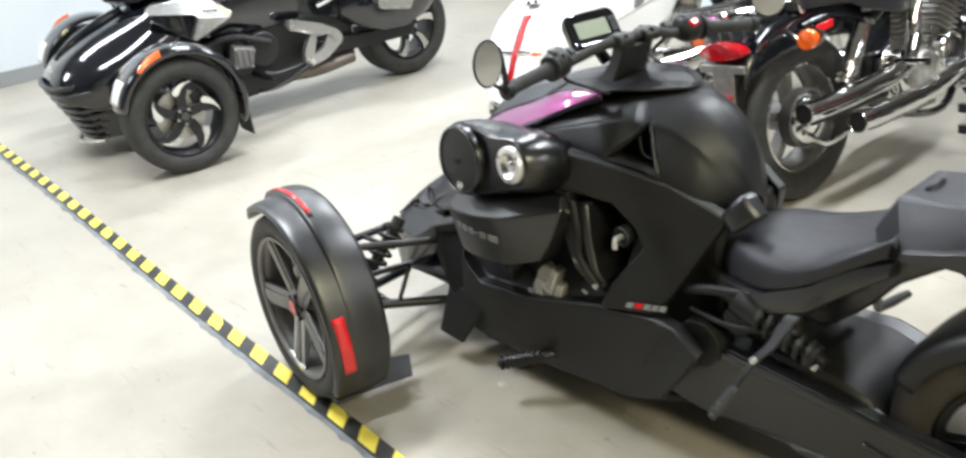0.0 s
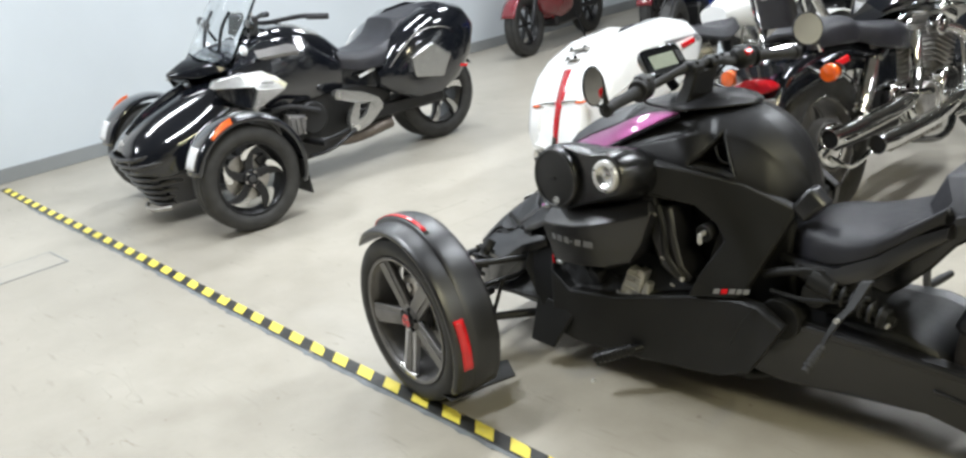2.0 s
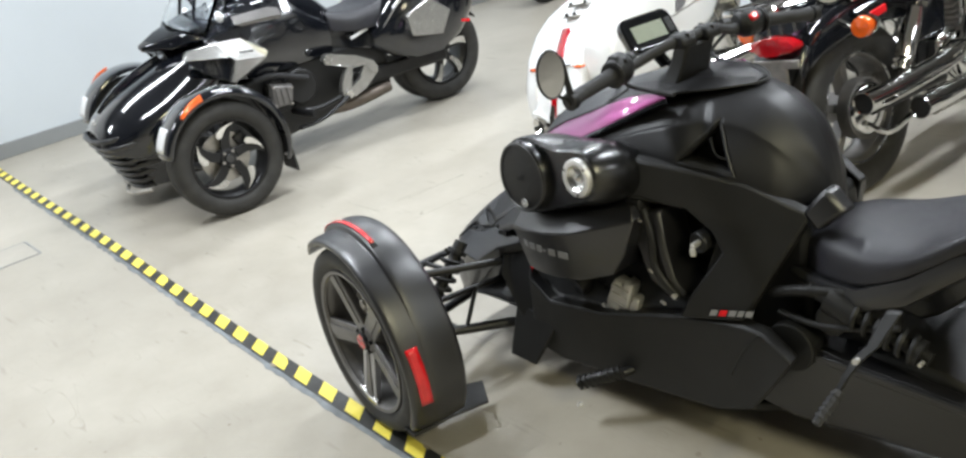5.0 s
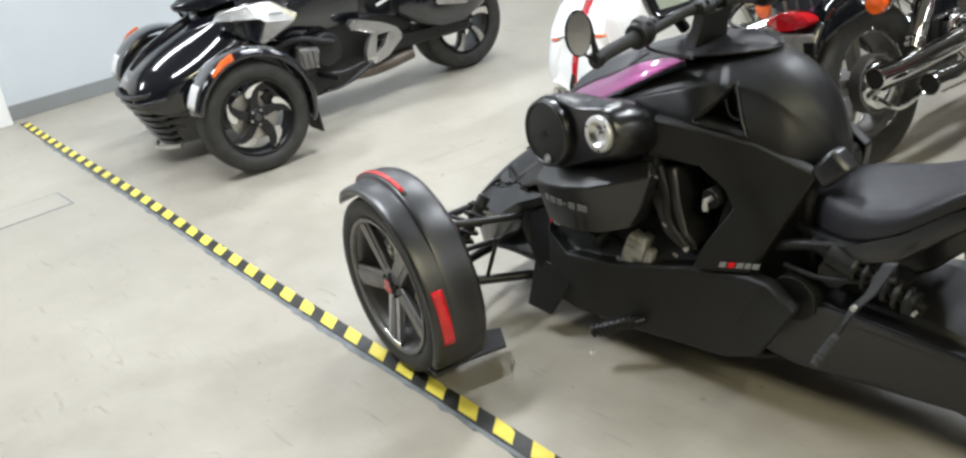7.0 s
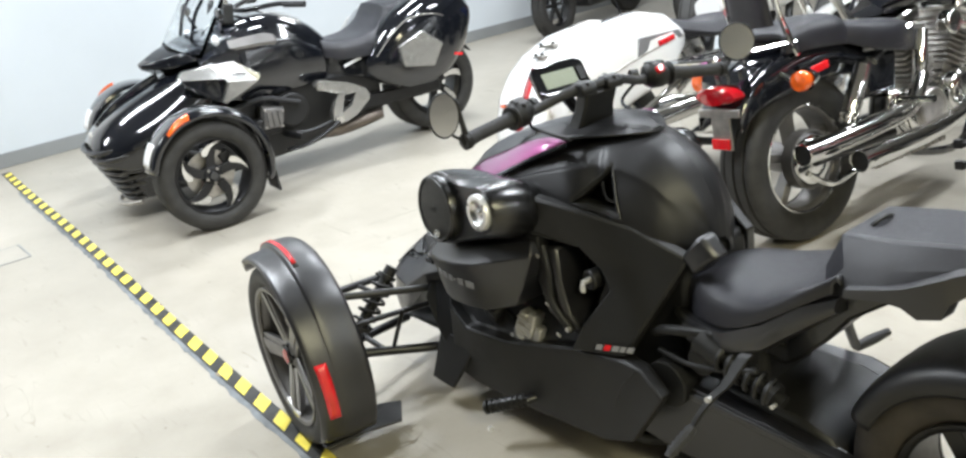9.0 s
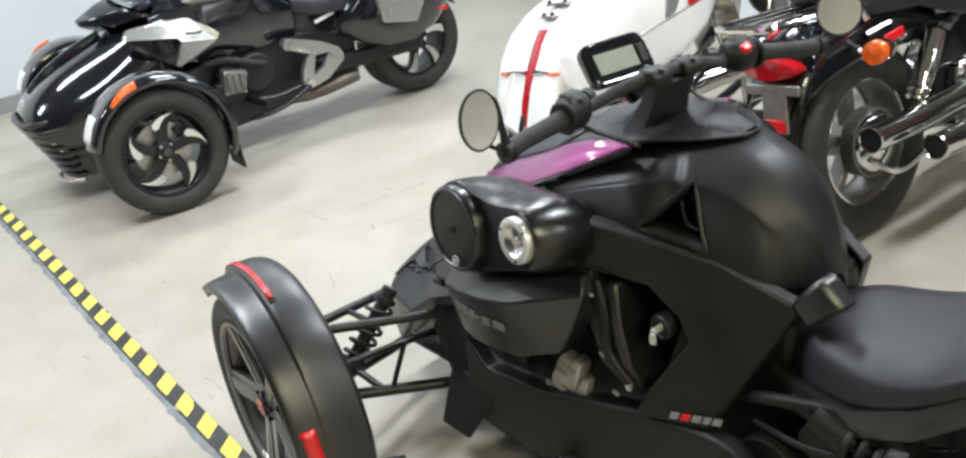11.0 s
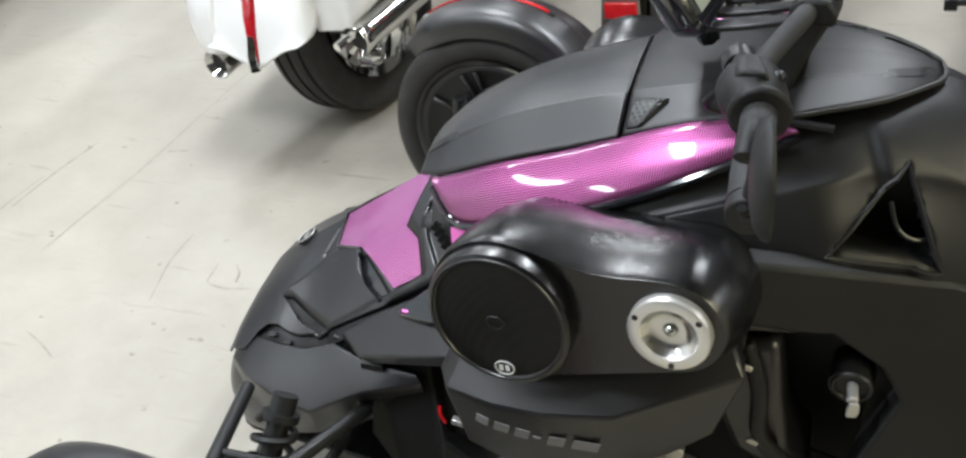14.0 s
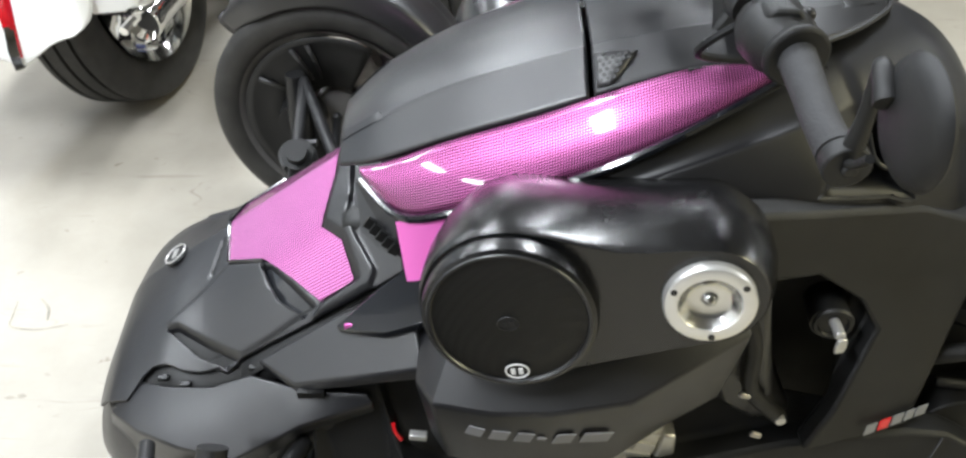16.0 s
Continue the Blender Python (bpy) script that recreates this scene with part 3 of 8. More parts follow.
def half_height(sections, nx=40, ny=16):
    """z over (x, y) of a body panel given by half profiles."""
    half = [cr([(x, y, z) for y, z in prof], ny) for x, prof in sections]
    cols = [cr([row[j] for row in half], nx) for j in range(ny)]
    xs = [cols[0][i].x for i in range(nx)]
    ys = [[-cols[j][i].y for j in range(ny)] for i in range(nx)]
    zs = [[cols[j][i].z for j in range(ny)] for i in range(nx)]

    def zf(x, y):
        i = min(max(int(np.searchsorted(xs, x)) - 1, 0), nx - 2)
        u = (x - xs[i]) / (xs[i + 1] - xs[i])
        return float((1 - u) * np.interp(abs(y), ys[i], zs[i]) + u * np.interp(abs(y), ys[i + 1], zs[i + 1]))
    return zf


def at_x(sections, x):
    """The half profile at x, between its neighbours."""
    for (a, pa), (b, pb) in zip(sections, sections[1:]):
        if a <= x <= b:
            u = (x - a) / (b - a)
            return [(ya + (yb - ya) * u, za + (zb - za) * u) for (ya, za), (yb, zb) in zip(pa, pb)]


def front_wheel(root, side):
    """Front wheel with hugging fender on the left (side -1) or right (1), steered a little to the right."""
    R = 0.278
    T = pose(0.05 if side < 0 else 0.078, -0.672 if side < 0 else 0.70, R, 0, 0, -7)

    def P(bm):
        if side > 0:
            bm2 = mirrored(bm)
            bm.free()
            bm = bm2
        return moved(bm, T)
    # built for the left: outward is -y
    rim = part("wheel", P(lathe([(-0.058, 0.200), (-0.066, 0.204), (-0.068, 0.214), (-0.058, 0.215), (-0.05, 0.203), (-0.03, 0.196), (0.03, 0.186), (0.05, 0.2), (0.066, 0.215)], 64)), M_RIM, root, "dark grey five-spoke cast wheel")
    part("hub", P(lathe([(-0.05, 0.0), (-0.05, 0.03), (-0.045, 0.042), (-0.02, 0.055), (0.03, 0.055), (0.03, 0.0)], 32)), M_RIM, rim)
    for k in range(5):
        a = -100 + 72 * k
        part("spoke", P(spoke_bm(radians(a), 0.03, 0.206, 0.06, 0.072, -0.043, -0.060, 0.03, 0.022)), M_BRUSHED if k == 0 else M_RIM, rim, "bare metal spoke" if k == 0 else "", bevel=0.004)
        part("spoke_rib", P(spoke_bm(radians(a), 0.05, 0.2, 0.022, 0.036, -0.0475, -0.0635, 0.006, 0.006)), M_RIM, rim, bevel=0.002)
        b = radians(a + 36)
        part("lug_nut", P(moved(disc((0, 0, 0), (0, 1, 0), 0.007, 0.02, 6), Matrix.Translation((0.036 * math.cos(b), -0.045, 0.036 * math.sin(b))))), M_STEEL, rim)
    rows = [[(r * math.cos(radians(-100 + d)), y, r * math.sin(radians(-100 + d))) for r, y in ((0.190, -0.061), (0.197, -0.0645), (0.206, -0.0675))] for d in range(-15, 16, 3)]
    part("rim_insert", P(sheet(rows)), M_MACH, rim, "bare metal rim insert", solid=0.003)
    part("tyre", P(tyre_bm(R, 0.145, 0.213)), M_RUBBER, rim)
    cap = part("hub_cap", P(lathe([(-0.060, 0.0), (-0.060, 0.024), (-0.057, 0.028), (-0.048, 0.030)], 28)), M_DARK, rim, "black centre cap")
    for q in ([(-0.021, 0.008), (0.0, 0.024), (0.020, 0.017), (0.006, 0.003), (-0.006, 0.011)], [(-0.004, -0.002), (0.014, 0.008), (0.023, -0.010), (0.002, -0.025), (0.010, -0.009)], [(-0.022, 0.004), (-0.008, 0.004), (-0.004, -0.012), (-0.010, -0.022), (-0.020, -0.012)]):
        part("cap_mark", P(plate(q, lambda x, z: -0.0615, 0.0012)), M_RED, cap, "red mark")
    part("brake_disc", P(lathe([(0.0, 0.06), (0.0, 0.135), (0.006, 0.135), (0.006, 0.06)], 40)), M_CAST, rim)
    part("caliper", P(moved(merged(box(-0.035, 0.035, -0.028, 0.03, -0.055, 0.055), disc((0.0, -0.03, -0.025), (0, 1, 0), 0.017, 0.012, 16), disc((0.0, -0.03, 0.025), (0, 1, 0), 0.017, 0.012, 16)), pose(0.03, 0, 0.115, 0, 75, 0))), M_CAST, rim, "bare metal brake caliper", bevel=0.006)
    # fender: an arched shell with a raised inner band
    a0, a1 = 139, -33

    def arc(t):
        g = 0.312 + 0.004 * math.sin(math.pi * min(1, t * 1.15)) + 0.010 * max(0, t - 0.6) - 0.010 * max(0, min(1, (t - 0.35) / 0.3))
        w0, w1 = -0.080 - 0.006 * math.sin(math.pi * t), 0.074 + 0.012 * t
        if t < 0.12:
            w0 += (0.12 - t) * 0.2
            w1 -= (0.12 - t) * 0.3
        return radians(a0 + (a1 - a0) * t), g, w0, w1

    def band(t):
        """Height of the raised inner band: it starts short of the front edge and fades out to the rear."""
        return max(0.0, min(1.0, (t - 0.035) / 0.03)) * (1 - 0.85 * max(0.0, min(1.0, (t - 0.38) / 0.25)))
    rows = []
    for i in range(49):
        a, g, w0, w1 = arc(i / 48)
        k = band(i / 48)
        lip = 0.020 - 0.016 * max(0, 1 - i / 48 / 0.14)
        sec = [(w0, g - lip), (w0 - 0.003, g - 0.35 * lip), (w0 + 0.012, g + 0.001), (w0 + 0.052, g + 0.005), (w0 + 0.060, g + 0.005 + 0.003 * k), (w0 + 0.065, g + 0.005 + 0.014 * k), (w0 + 0.085, g + 0.006 + 0.016 * k), (w1 - 0.03, g + 0.004 + 0.016 * k), (w1 - 0.004, g + 0.002), (w1 + 0.002, g - 0.04)]
        rows.append([(q.y * math.cos(a), q.x, q.y * math.sin(a)) for q in cr([(y, r, 0) for y, r in sec], 37)])
    fender = part("fender", P(sheet(rows)), M_SATIN, root, "satin black plastic fender hugging the front wheel", solid=0.004)

    def on_fender(t, w, lift=0.003):
        a, g, w0, w1 = arc(t)
        y = w0 + (w1 - w0) * w
        k = band(t)
        r = float(np.interp(y, [w0 + 0.012, w0 + 0.052, w0 + 0.060, w0 + 0.065, w0 + 0.085, w1 - 0.03, w1 - 0.004], [g + 0.001, g + 0.005, g + 0.005 + 0.003 * k, g + 0.005 + 0.014 * k, g + 0.006 + 0.016 * k, g + 0.004 + 0.016 * k, g + 0.002])) + lift
        return (r * math.cos(a), y, r * math.sin(a))
    part("marker_strip", P(sheet([[on_fender(0.085 + 0.315 * i / 16, w, 0.0045) for w in (0.43, 0.455, 0.48, 0.50)] for i in range(17)])), M_RED, fender, "slim red marker strip", solid=0.003)
    part("clear_tip", P(sheet([[on_fender(0.068 + 0.016 * i / 5, w, 0.0035) for w in (0.40, 0.44, 0.48, 0.52)] for i in range(6)])), M_PALE, fender, "clear marker tip", solid=0.003)
    part("marker_bed", P(sheet([[on_fender(0.07 + 0.345 * i / 16, w, 0.0015) for w in (0.415, 0.44, 0.47, 0.515)] for i in range(17)])), M_DARK, fender, solid=0.003)
    part("reflector", P(sheet([[on_fender(0.708 + 0.182 * i / 10, w + 0.05 * i / 10, 0.0045) for w in (0.075, 0.14, 0.205, 0.27)] for i in range(11)])), M_RED, fender, "red reflector strip", solid=0.003)
    flap = [(0.17, -0.52), (0.20, -0.46), (0.30, -0.51), (0.28, -0.62), (0.275, -0.74), (0.17, -0.74)]
    bm = prism([(x - 0.05, y + 0.672) for x, y in flap], -0.208, -0.200)
    part("splash_flap", P(bm), M_DARK, fender, bevel=0.003)
    part("flap_bolt", P(disc((0.20, 0.07, -0.197), (0, 0, 1), 0.007, 0.012, 8)), M_ALU, fender, "bare metal bolt")
    # inner shield over the front and top of the wheel, open towards the rear
    rows = [[(r * math.cos(radians(d)), y, r * math.sin(radians(d))) for r, y in ((0.075, 0.040), (0.15, 0.044), (0.185, 0.054), (0.202, 0.062))] for d in range(62, 249 if side < 0 else 321, 6)]
    sd = part("inner_shield", P(sheet(rows)), M_DARK, root, "dark inner wheel shield", solid=0.004)
    for d in (104, 116, 150):
        part("shield_rib", P(sheet([[(r * math.cos(radians(d + e)), y, r * math.sin(radians(d + e))) for e in (-1.6, 1.6)] for r, y in ((0.10, 0.048), (0.15, 0.051), (0.185, 0.061))])), M_SATIN, sd, solid=0.004)


def front_suspension(root, side):
    s = side
    fx = 0.0 if side < 0 else 0.11  # front mounts
    def S(pts):
        return [(x, y * s, z) for x, y, z in pts]
    part("upper_arm", merged(tube(S([(0.02, 0.60, 0.40), (-0.07 + fx, 0.27, 0.34)]), 0.012), tube(S([(0.02, 0.60, 0.40), (0.15, 0.27, 0.35)]), 0.012), tube(S([(-0.03 + fx / 2, 0.42, 0.365), (0.07, 0.42, 0.37)]), 0.008)), M_STEEL, root, "black tubular suspension arm")
    part("lower_arm", merged(tube(S([(0.0, 0.60, 0.20), (-0.10 + fx, 0.22, 0.15)]), 0.015), tube(S([(0.0, 0.60, 0.20), (0.17, 0.24, 0.14)]), 0.015), tube(S([(-0.05 + fx / 2, 0.42, 0.178), (0.09, 0.42, 0.168)]), 0.01)), M_STEEL, root, "black tubular suspension arm")
    part("tie_rod", merged(tube(S([(0.08, 0.60, 0.31), (0.11, 0.2, 0.27)]), 0.009), ball((0.08, 0.60 * s, 0.31), 0.011, 0.011, 0.011)), M_STEEL, root)
    part("sway_link", tube(S([(0.09, 0.40, 0.17), (0.12, 0.36, 0.30)]), 0.007), M_STEEL, root)
    sh = part("shock_absorber", merged(tube(S([(0.02, 0.50, 0.215), (0.045, 0.35, 0.39)]), 0.018), disc((0.026, 0.465 * s, 0.255), (0.025, -0.15 * s, 0.175), 0.034, 0.012), disc((0.045, 0.35 * s, 0.39), (0.025, -0.15 * s, 0.175), 0.030, 0.012)), M_MATT, root, "black shock absorber with coil spring")
    part("spring", coil((0.026, 0.46 * s, 0.26), (0.044, 0.355 * s, 0.385), 0.031, 0.006, 5.5), M_MATT, sh)
    part("shock_cap", disc((0.047, 0.338 * s, 0.404), (0.025, -0.15 * s, 0.175), 0.02, 0.03), M_MATT, sh)
    part("upright", merged(tube(S([(0.0, 0.60, 0.19), (0.0, 0.61, 0.41)]), [0.02, 0.026, 0.02], 10, 5), disc((0, 0.63 * s, 0.29), (0, 1, 0), 0.05, 0.05)), M_STEEL, root)


# outlines on the nose cover, one half: x to the rear, y outwards
INSERT = [(0.018, 0.0), (0.029, 0.068), (0.088, 0.093), (0.175, 0.170), (0.223, 0.166), (0.204, 0.121), (0.173, 0.093), (0.188, 0.028), (0.190, 0.0)]
FLAP = [(0.026, 0.071), (0.082, 0.094), (0.097, 0.129), (0.150, 0.176), (0.100, 0.184), (0.050, 0.189), (-0.062, 0.121)]
SLOT = [(-0.060, 0.127), (-0.045, 0.127), (0.054, 0.1875), (0.036, 0.1905), (-0.008, 0.168)]
POCKET = [(0.085, 0.098), (0.096, 0.101), (0.166, 0.171), (0.152, 0.177), (0.115, 0.149)]
BORDER = [(0.193, 0.0), (0.192, 0.028), (0.178, 0.092), (0.208, 0.119), (0.230, 0.169), (0.178, 0.175), (0.166, 0.184), (0.221, 0.182), (0.246, 0.180), (0.252, 0.168), (0.226, 0.129), (0.212, 0.100), (0.217, 0.072), (0.212, 0.0)]


def inside_by(poly, px, py):
    """Distance of points inside an outline from its edge; below 0 outside."""
    d = np.full(px.shape, 9.0)
    ins = np.zeros(px.shape, bool)
    for (x0, y0), (x1, y1) in zip(poly, poly[1:] + poly[:1]):
        ex, ey = x1 - x0, y1 - y0
        t = np.clip(((px - x0) * ex + (py - y0) * ey) / max(ex * ex + ey * ey, 1e-9), 0, 1)
        d = np.minimum(d, np.hypot(px - x0 - t * ex, py - y0 - t * ey))
        if abs(ey) > 1e-9:
            ins ^= ((y0 > py) != (y1 > py)) & (px < ex * (py - y0) / ey + x0)
    return np.where(ins, d, -d)


def hood_edge(x):
    """How far the nose cover reaches outwards."""
    full = np.interp(x, [a for a, _ in HOOD], [-p[-1][0] for _, p in HOOD])
    cut = np.interp(x, (-0.095, -0.078, -0.054, -0.033, -0.005, 0.047, 0.109, 0.163, 0.221, 0.25, 0.29), (0.177, 0.169, 0.173, 0.182, 0.188, 0.192, 0.188, 0.186, 0.184, 0.182, 0.18))
    u = np.clip((x + 0.118) / 0.022, 0, 1)
    return full * (1 - u) + np.minimum(full, cut) * u


def hood_relief(px, py):
    """Moulded steps of the nose cover: raised flap and border, sunk slot, pocket and insert bed."""
    def rise(poly, ramp):
        return np.clip(inside_by(poly, px, py) / ramp + 0.5, 0, 1)
    h = 0.005 * rise(FLAP, 0.004) + 0.009 * rise(BORDER, 0.005) - 0.004 * rise(INSERT, 0.003)
    h = h - 0.020 * rise(SLOT, 0.004) - 0.020 * rise(POCKET, 0.004)
    line = [(-0.004, 0.074), (0.0, 0.075), (0.012, 0.022), (0.008, 0.020)]
    return h - 0.004 * rise(line, 0.003)


def hood_shell(zf, nx=158, ny=84):
    xs = np.linspace(-0.18, 0.29, nx)
    px = np.repeat(xs[:, None], ny, 1)
    py = hood_edge(xs)[:, None] * np.linspace(0, 1, ny)[None, :]
    lift = hood_relief(px, py)
    rows = []
    for i in range(nx):
        half = [Vector((px[i, j], -py[i, j], zf(px[i, j], py[i, j]) + lift[i, j])) for j in range(ny)]
        rows.append([Vector((p.x, -p.y, p.z)) for p in reversed(half[1:])] + half)
    return sheet(rows)


def nose(root):
    zf = half_height(HOOD)
    hood = part("hood", hood_shell(zf), M_SATIN, root, "satin black nose cover with moulded flaps", angle=50, solid=0.005)
    part("hood_insert", patch([(x, -y) for x, y in INSERT] + [(x, y) for x, y in reversed(INSERT[1:-1])], zf, 0.0012, 15), M_PINKH, hood, "pink perforated film insert across the nose")
    lower = [
        (-0.190, [(0, 0.30), (-0.08, 0.295), (-0.155, 0.28), (-0.20, 0.23), (-0.19, 0.15)]),
        (-0.15, [(0, 0.345), (-0.12, 0.333), (-0.205, 0.315), (-0.245, 0.245), (-0.235, 0.16)]),
        (-0.07, [(0, 0.385), (-0.16, 0.36), (-0.245, 0.335), (-0.28, 0.270), (-0.27, 0.20)]),
        (0.05, [(0, 0.42), (-0.2, 0.385), (-0.268, 0.365), (-0.295, 0.31), (-0.285, 0.25)]),
        (0.16, [(0, 0.46), (-0.215, 0.43), (-0.28, 0.41), (-0.30, 0.37), (-0.29, 0.33)]),
        (0.245, [(0, 0.49), (-0.215, 0.475), (-0.262, 0.455), (-0.272, 0.43), (-0.265, 0.40)]),
    ]
    shell = part("nose_shell", moved(skin(lower, 30, 18), Matrix.Diagonal((1, 0.88, 0.97, 1))), M_SATIN, root, "satin black lower nose shell", solid=0.006)
    for s in (-1, 1):
        top = [(-0.118, 0.172, 0.362), (-0.045, 0.198, 0.378), (0.015, 0.210, 0.392), (0.075, 0.217, 0.425), (0.15, 0.250, 0.436), (0.240, 0.264, 0.444)]
        rim = [(-0.150, 0.195, 0.318), (-0.095, 0.240, 0.332), (-0.03, 0.272, 0.337), (0.05, 0.290, 0.333), (0.15, 0.282, 0.398), (0.248, 0.270, 0.432)]
        foot = [(-0.180, 0.170, 0.20), (-0.130, 0.215, 0.16), (-0.06, 0.245, 0.19), (0.045, 0.268, 0.265), (0.15, 0.268, 0.365), (0.248, 0.262, 0.405)]
        part("shell_face", sheet([[(x, y * s, z) for x, y, z in row] for row in (top, rim, foot)]), M_SATIN, shell, "faceted nose side panel", angle=22, solid=0.008, bevel=0.003)
    part("nose_chin", skin([(-0.185, [(0, 0.2), (-0.08, 0.2), (-0.14, 0.16)]), (-0.16, [(0, 0.12), (-0.1, 0.12), (-0.2, 0.14)]), (0.0, [(0, 0.10), (-0.12, 0.10), (-0.24, 0.18)]), (0.2, [(0, 0.09), (-0.14, 0.09), (-0.26, 0.2)])], 14, 10), M_DARK, root, solid=0.005)
    for s in (-1, 1):
        part("insert_edge", tube([(x, y * s, zf(x, y) + 0.0035) for x, y in ((0.018, 0.0), (0.027, 0.067), (0.086, 0.094))], 0.0026, 6), M_GLOSS, hood, "gloss black insert edging")
        part("air_slot", patch([(x, y * s) for x, y in SLOT], zf, -0.0105, 3), M_DARK, hood)
        part("air_pocket", patch([(x, y * s) for x, y in POCKET], zf, -0.0105, 3), M_GLOSS, hood, "gloss black pocket beside the flap")
        # dark gap under the cover's edge, and the upright between cover and shoulder
        gx = [-0.10 + 0.012 * k for k in range(31)]
        gap = [[(x, s * (hood_edge(x) - 0.020), zf(x, hood_edge(x) - 0.020) - 0.010), (x, s * (hood_edge(x) + 0.004), zf(x, hood_edge(x) + 0.004) - 0.013), (x, s * (hood_edge(x) + 0.030), zf(x, hood_edge(x) + 0.030) - 0.012)] for x in gx]
        part("hood_gap", sheet(gap), M_DARK, hood, solid=0.003)
        fold = [(0.060, 0.209), (0.087, 0.204), (0.126, 0.198), (0.174, 0.193), (0.216, 0.188), (0.252, 0.184)]
        part("hood_upright", sheet([[(x, s * (hood_edge(x) + 0.001), zf(x, hood_edge(x)) - 0.0075), (x, s * (y - 0.002), zf(x, y) - 0.006), (x, s * (y + 0.006), zf(x, y + 0.006) - 0.004)] for x, y in fold]), M_MATT, hood, solid=0.003)
        for cx in (-0.028, -0.062, 0.078):
            part("gap_clip", moved(box(-0.008, 0.008, -0.005, 0.005, -0.003, 0.003), Matrix.Translation((cx, s * (hood_edge(cx) + 0.011), zf(cx, hood_edge(cx) + 0.011) - 0.007))), M_STEEL, hood, bevel=0.002)
        # shoulder panel between nose and side box, with a gloss fin on it
        part("shoulder_panel", loft([[(0.085, -s * -0.203, 0.440), (0.145, -s * -0.256, 0.452), (0.147, -s * -0.256, 0.436), (0.09, -s * -0.203, 0.424)], [(0.20, -s * -0.203, 0.527), (0.228, -s * -0.275, 0.488), (0.23, -s * -0.275, 0.470), (0.20, -s * -0.203, 0.51)], [(0.30, -s * -0.21, 0.590), (0.32, -s * -0.30, 0.535), (0.325, -s * -0.30, 0.515), (0.30, -s * -0.21, 0.57)]]), M_SATIN, root, bevel=0.004)
        part("shoulder_clip", box(0.150, 0.185, -s * -0.262 - 0.004, -s * -0.262 + 0.004, 0.436, 0.448), M_DARK, root)
        fin = part("gloss_fin", loft([[(0.205, -s * -0.226, 0.532), (0.21, -s * -0.232, 0.530), (0.21, -s * -0.23, 0.522), (0.205, -s * -0.224, 0.524)], [(0.262, -s * -0.205, 0.580), (0.272, -s * -0.258, 0.552), (0.272, -s * -0.256, 0.540), (0.262, -s * -0.203, 0.568)], [(0.325, -s * -0.195, 0.630), (0.335, -s * -0.27, 0.588), (0.335, -s * -0.265, 0.572), (0.325, -s * -0.19, 0.614)]]), M_GLOSS, root, "gloss black trim fin", bevel=0.002)
        part("fin_mark", moved(box(-0.005, 0.005, -0.002, 0.002, -0.004, 0.004), Matrix.Translation((0.222, -s * -0.232, 0.537))), M_PINKP, fin, "small pink mark")
        ck = part("cheek", loft([[(0.225, -s * -0.09, 0.66), (0.235, -s * -0.14, 0.615), (0.30, -s * -0.14, 0.60), (0.29, -s * -0.09, 0.66)], [(0.28, -s * -0.135, 0.68), (0.285, -s * -0.185, 0.615), (0.35, -s * -0.18, 0.60), (0.35, -s * -0.13, 0.68)]]), M_SATIN, root)
        for k in range(5):
            part("cheek_slot", moved(box(-0.006, 0.006, -0.0025, 0.0025, -0.008, 0.008), Matrix.Translation((0.248 + 0.0085 * k, -s * (-0.146 - 0.009 * k), 0.636 - 0.003 * k)) @ pose(0, 0, 0, 0, 35, 0)), M_DARK, ck)
        part("cheek_insert", loft([[(0.285, -s * -0.178, 0.665), (0.298, -s * -0.215, 0.600), (0.33, -s * -0.215, 0.600), (0.32, -s * -0.175, 0.668)], [(0.35, -s * -0.20, 0.69), (0.36, -s * -0.235, 0.62), (0.40, -s * -0.23, 0.62), (0.39, -s * -0.20, 0.69)]]), M_PINKP, root, "pink panel under the cowl")
    B = Matrix.Translation((-0.076, 0.002, zf(-0.076, 0) + 0.004)) @ pose(0, 0, 0, -58, 0, -90)
    bd = part("badge", moved(lathe([(-0.002, 0.0005), (-0.002, 0.019), (0.0, 0.021), (0.002, 0.021)], 28), B), M_DARK, hood, "round black nose badge with a pale ring")
    part("badge_ring", moved(ring_bm((0, -0.003, 0), (0, 1, 0), 0.0185, 0.0014, 28, 6), B), M_ALU, bd)
    for k in range(3):
        part("badge_mark", moved(box(-0.009 + 0.0065 * k, -0.0045 + 0.0065 * k, -0.004, -0.002, -0.004, 0.004), B), M_ALU, bd)
    part("red_wire", tube([(0.272, -0.262, 0.383), (0.274, -0.269, 0.372), (0.282, -0.272, 0.358)], 0.0030, 6, 8), M_RED, root, "thin red wire")
    part("wire_clip", moved(box(-0.012, 0.012, -0.006, 0.006, -0.005, 0.005), pose(0.305, -0.27, 0.365, 0, 8, 0)), M_ALU, root, "pale clip", bevel=0.002)


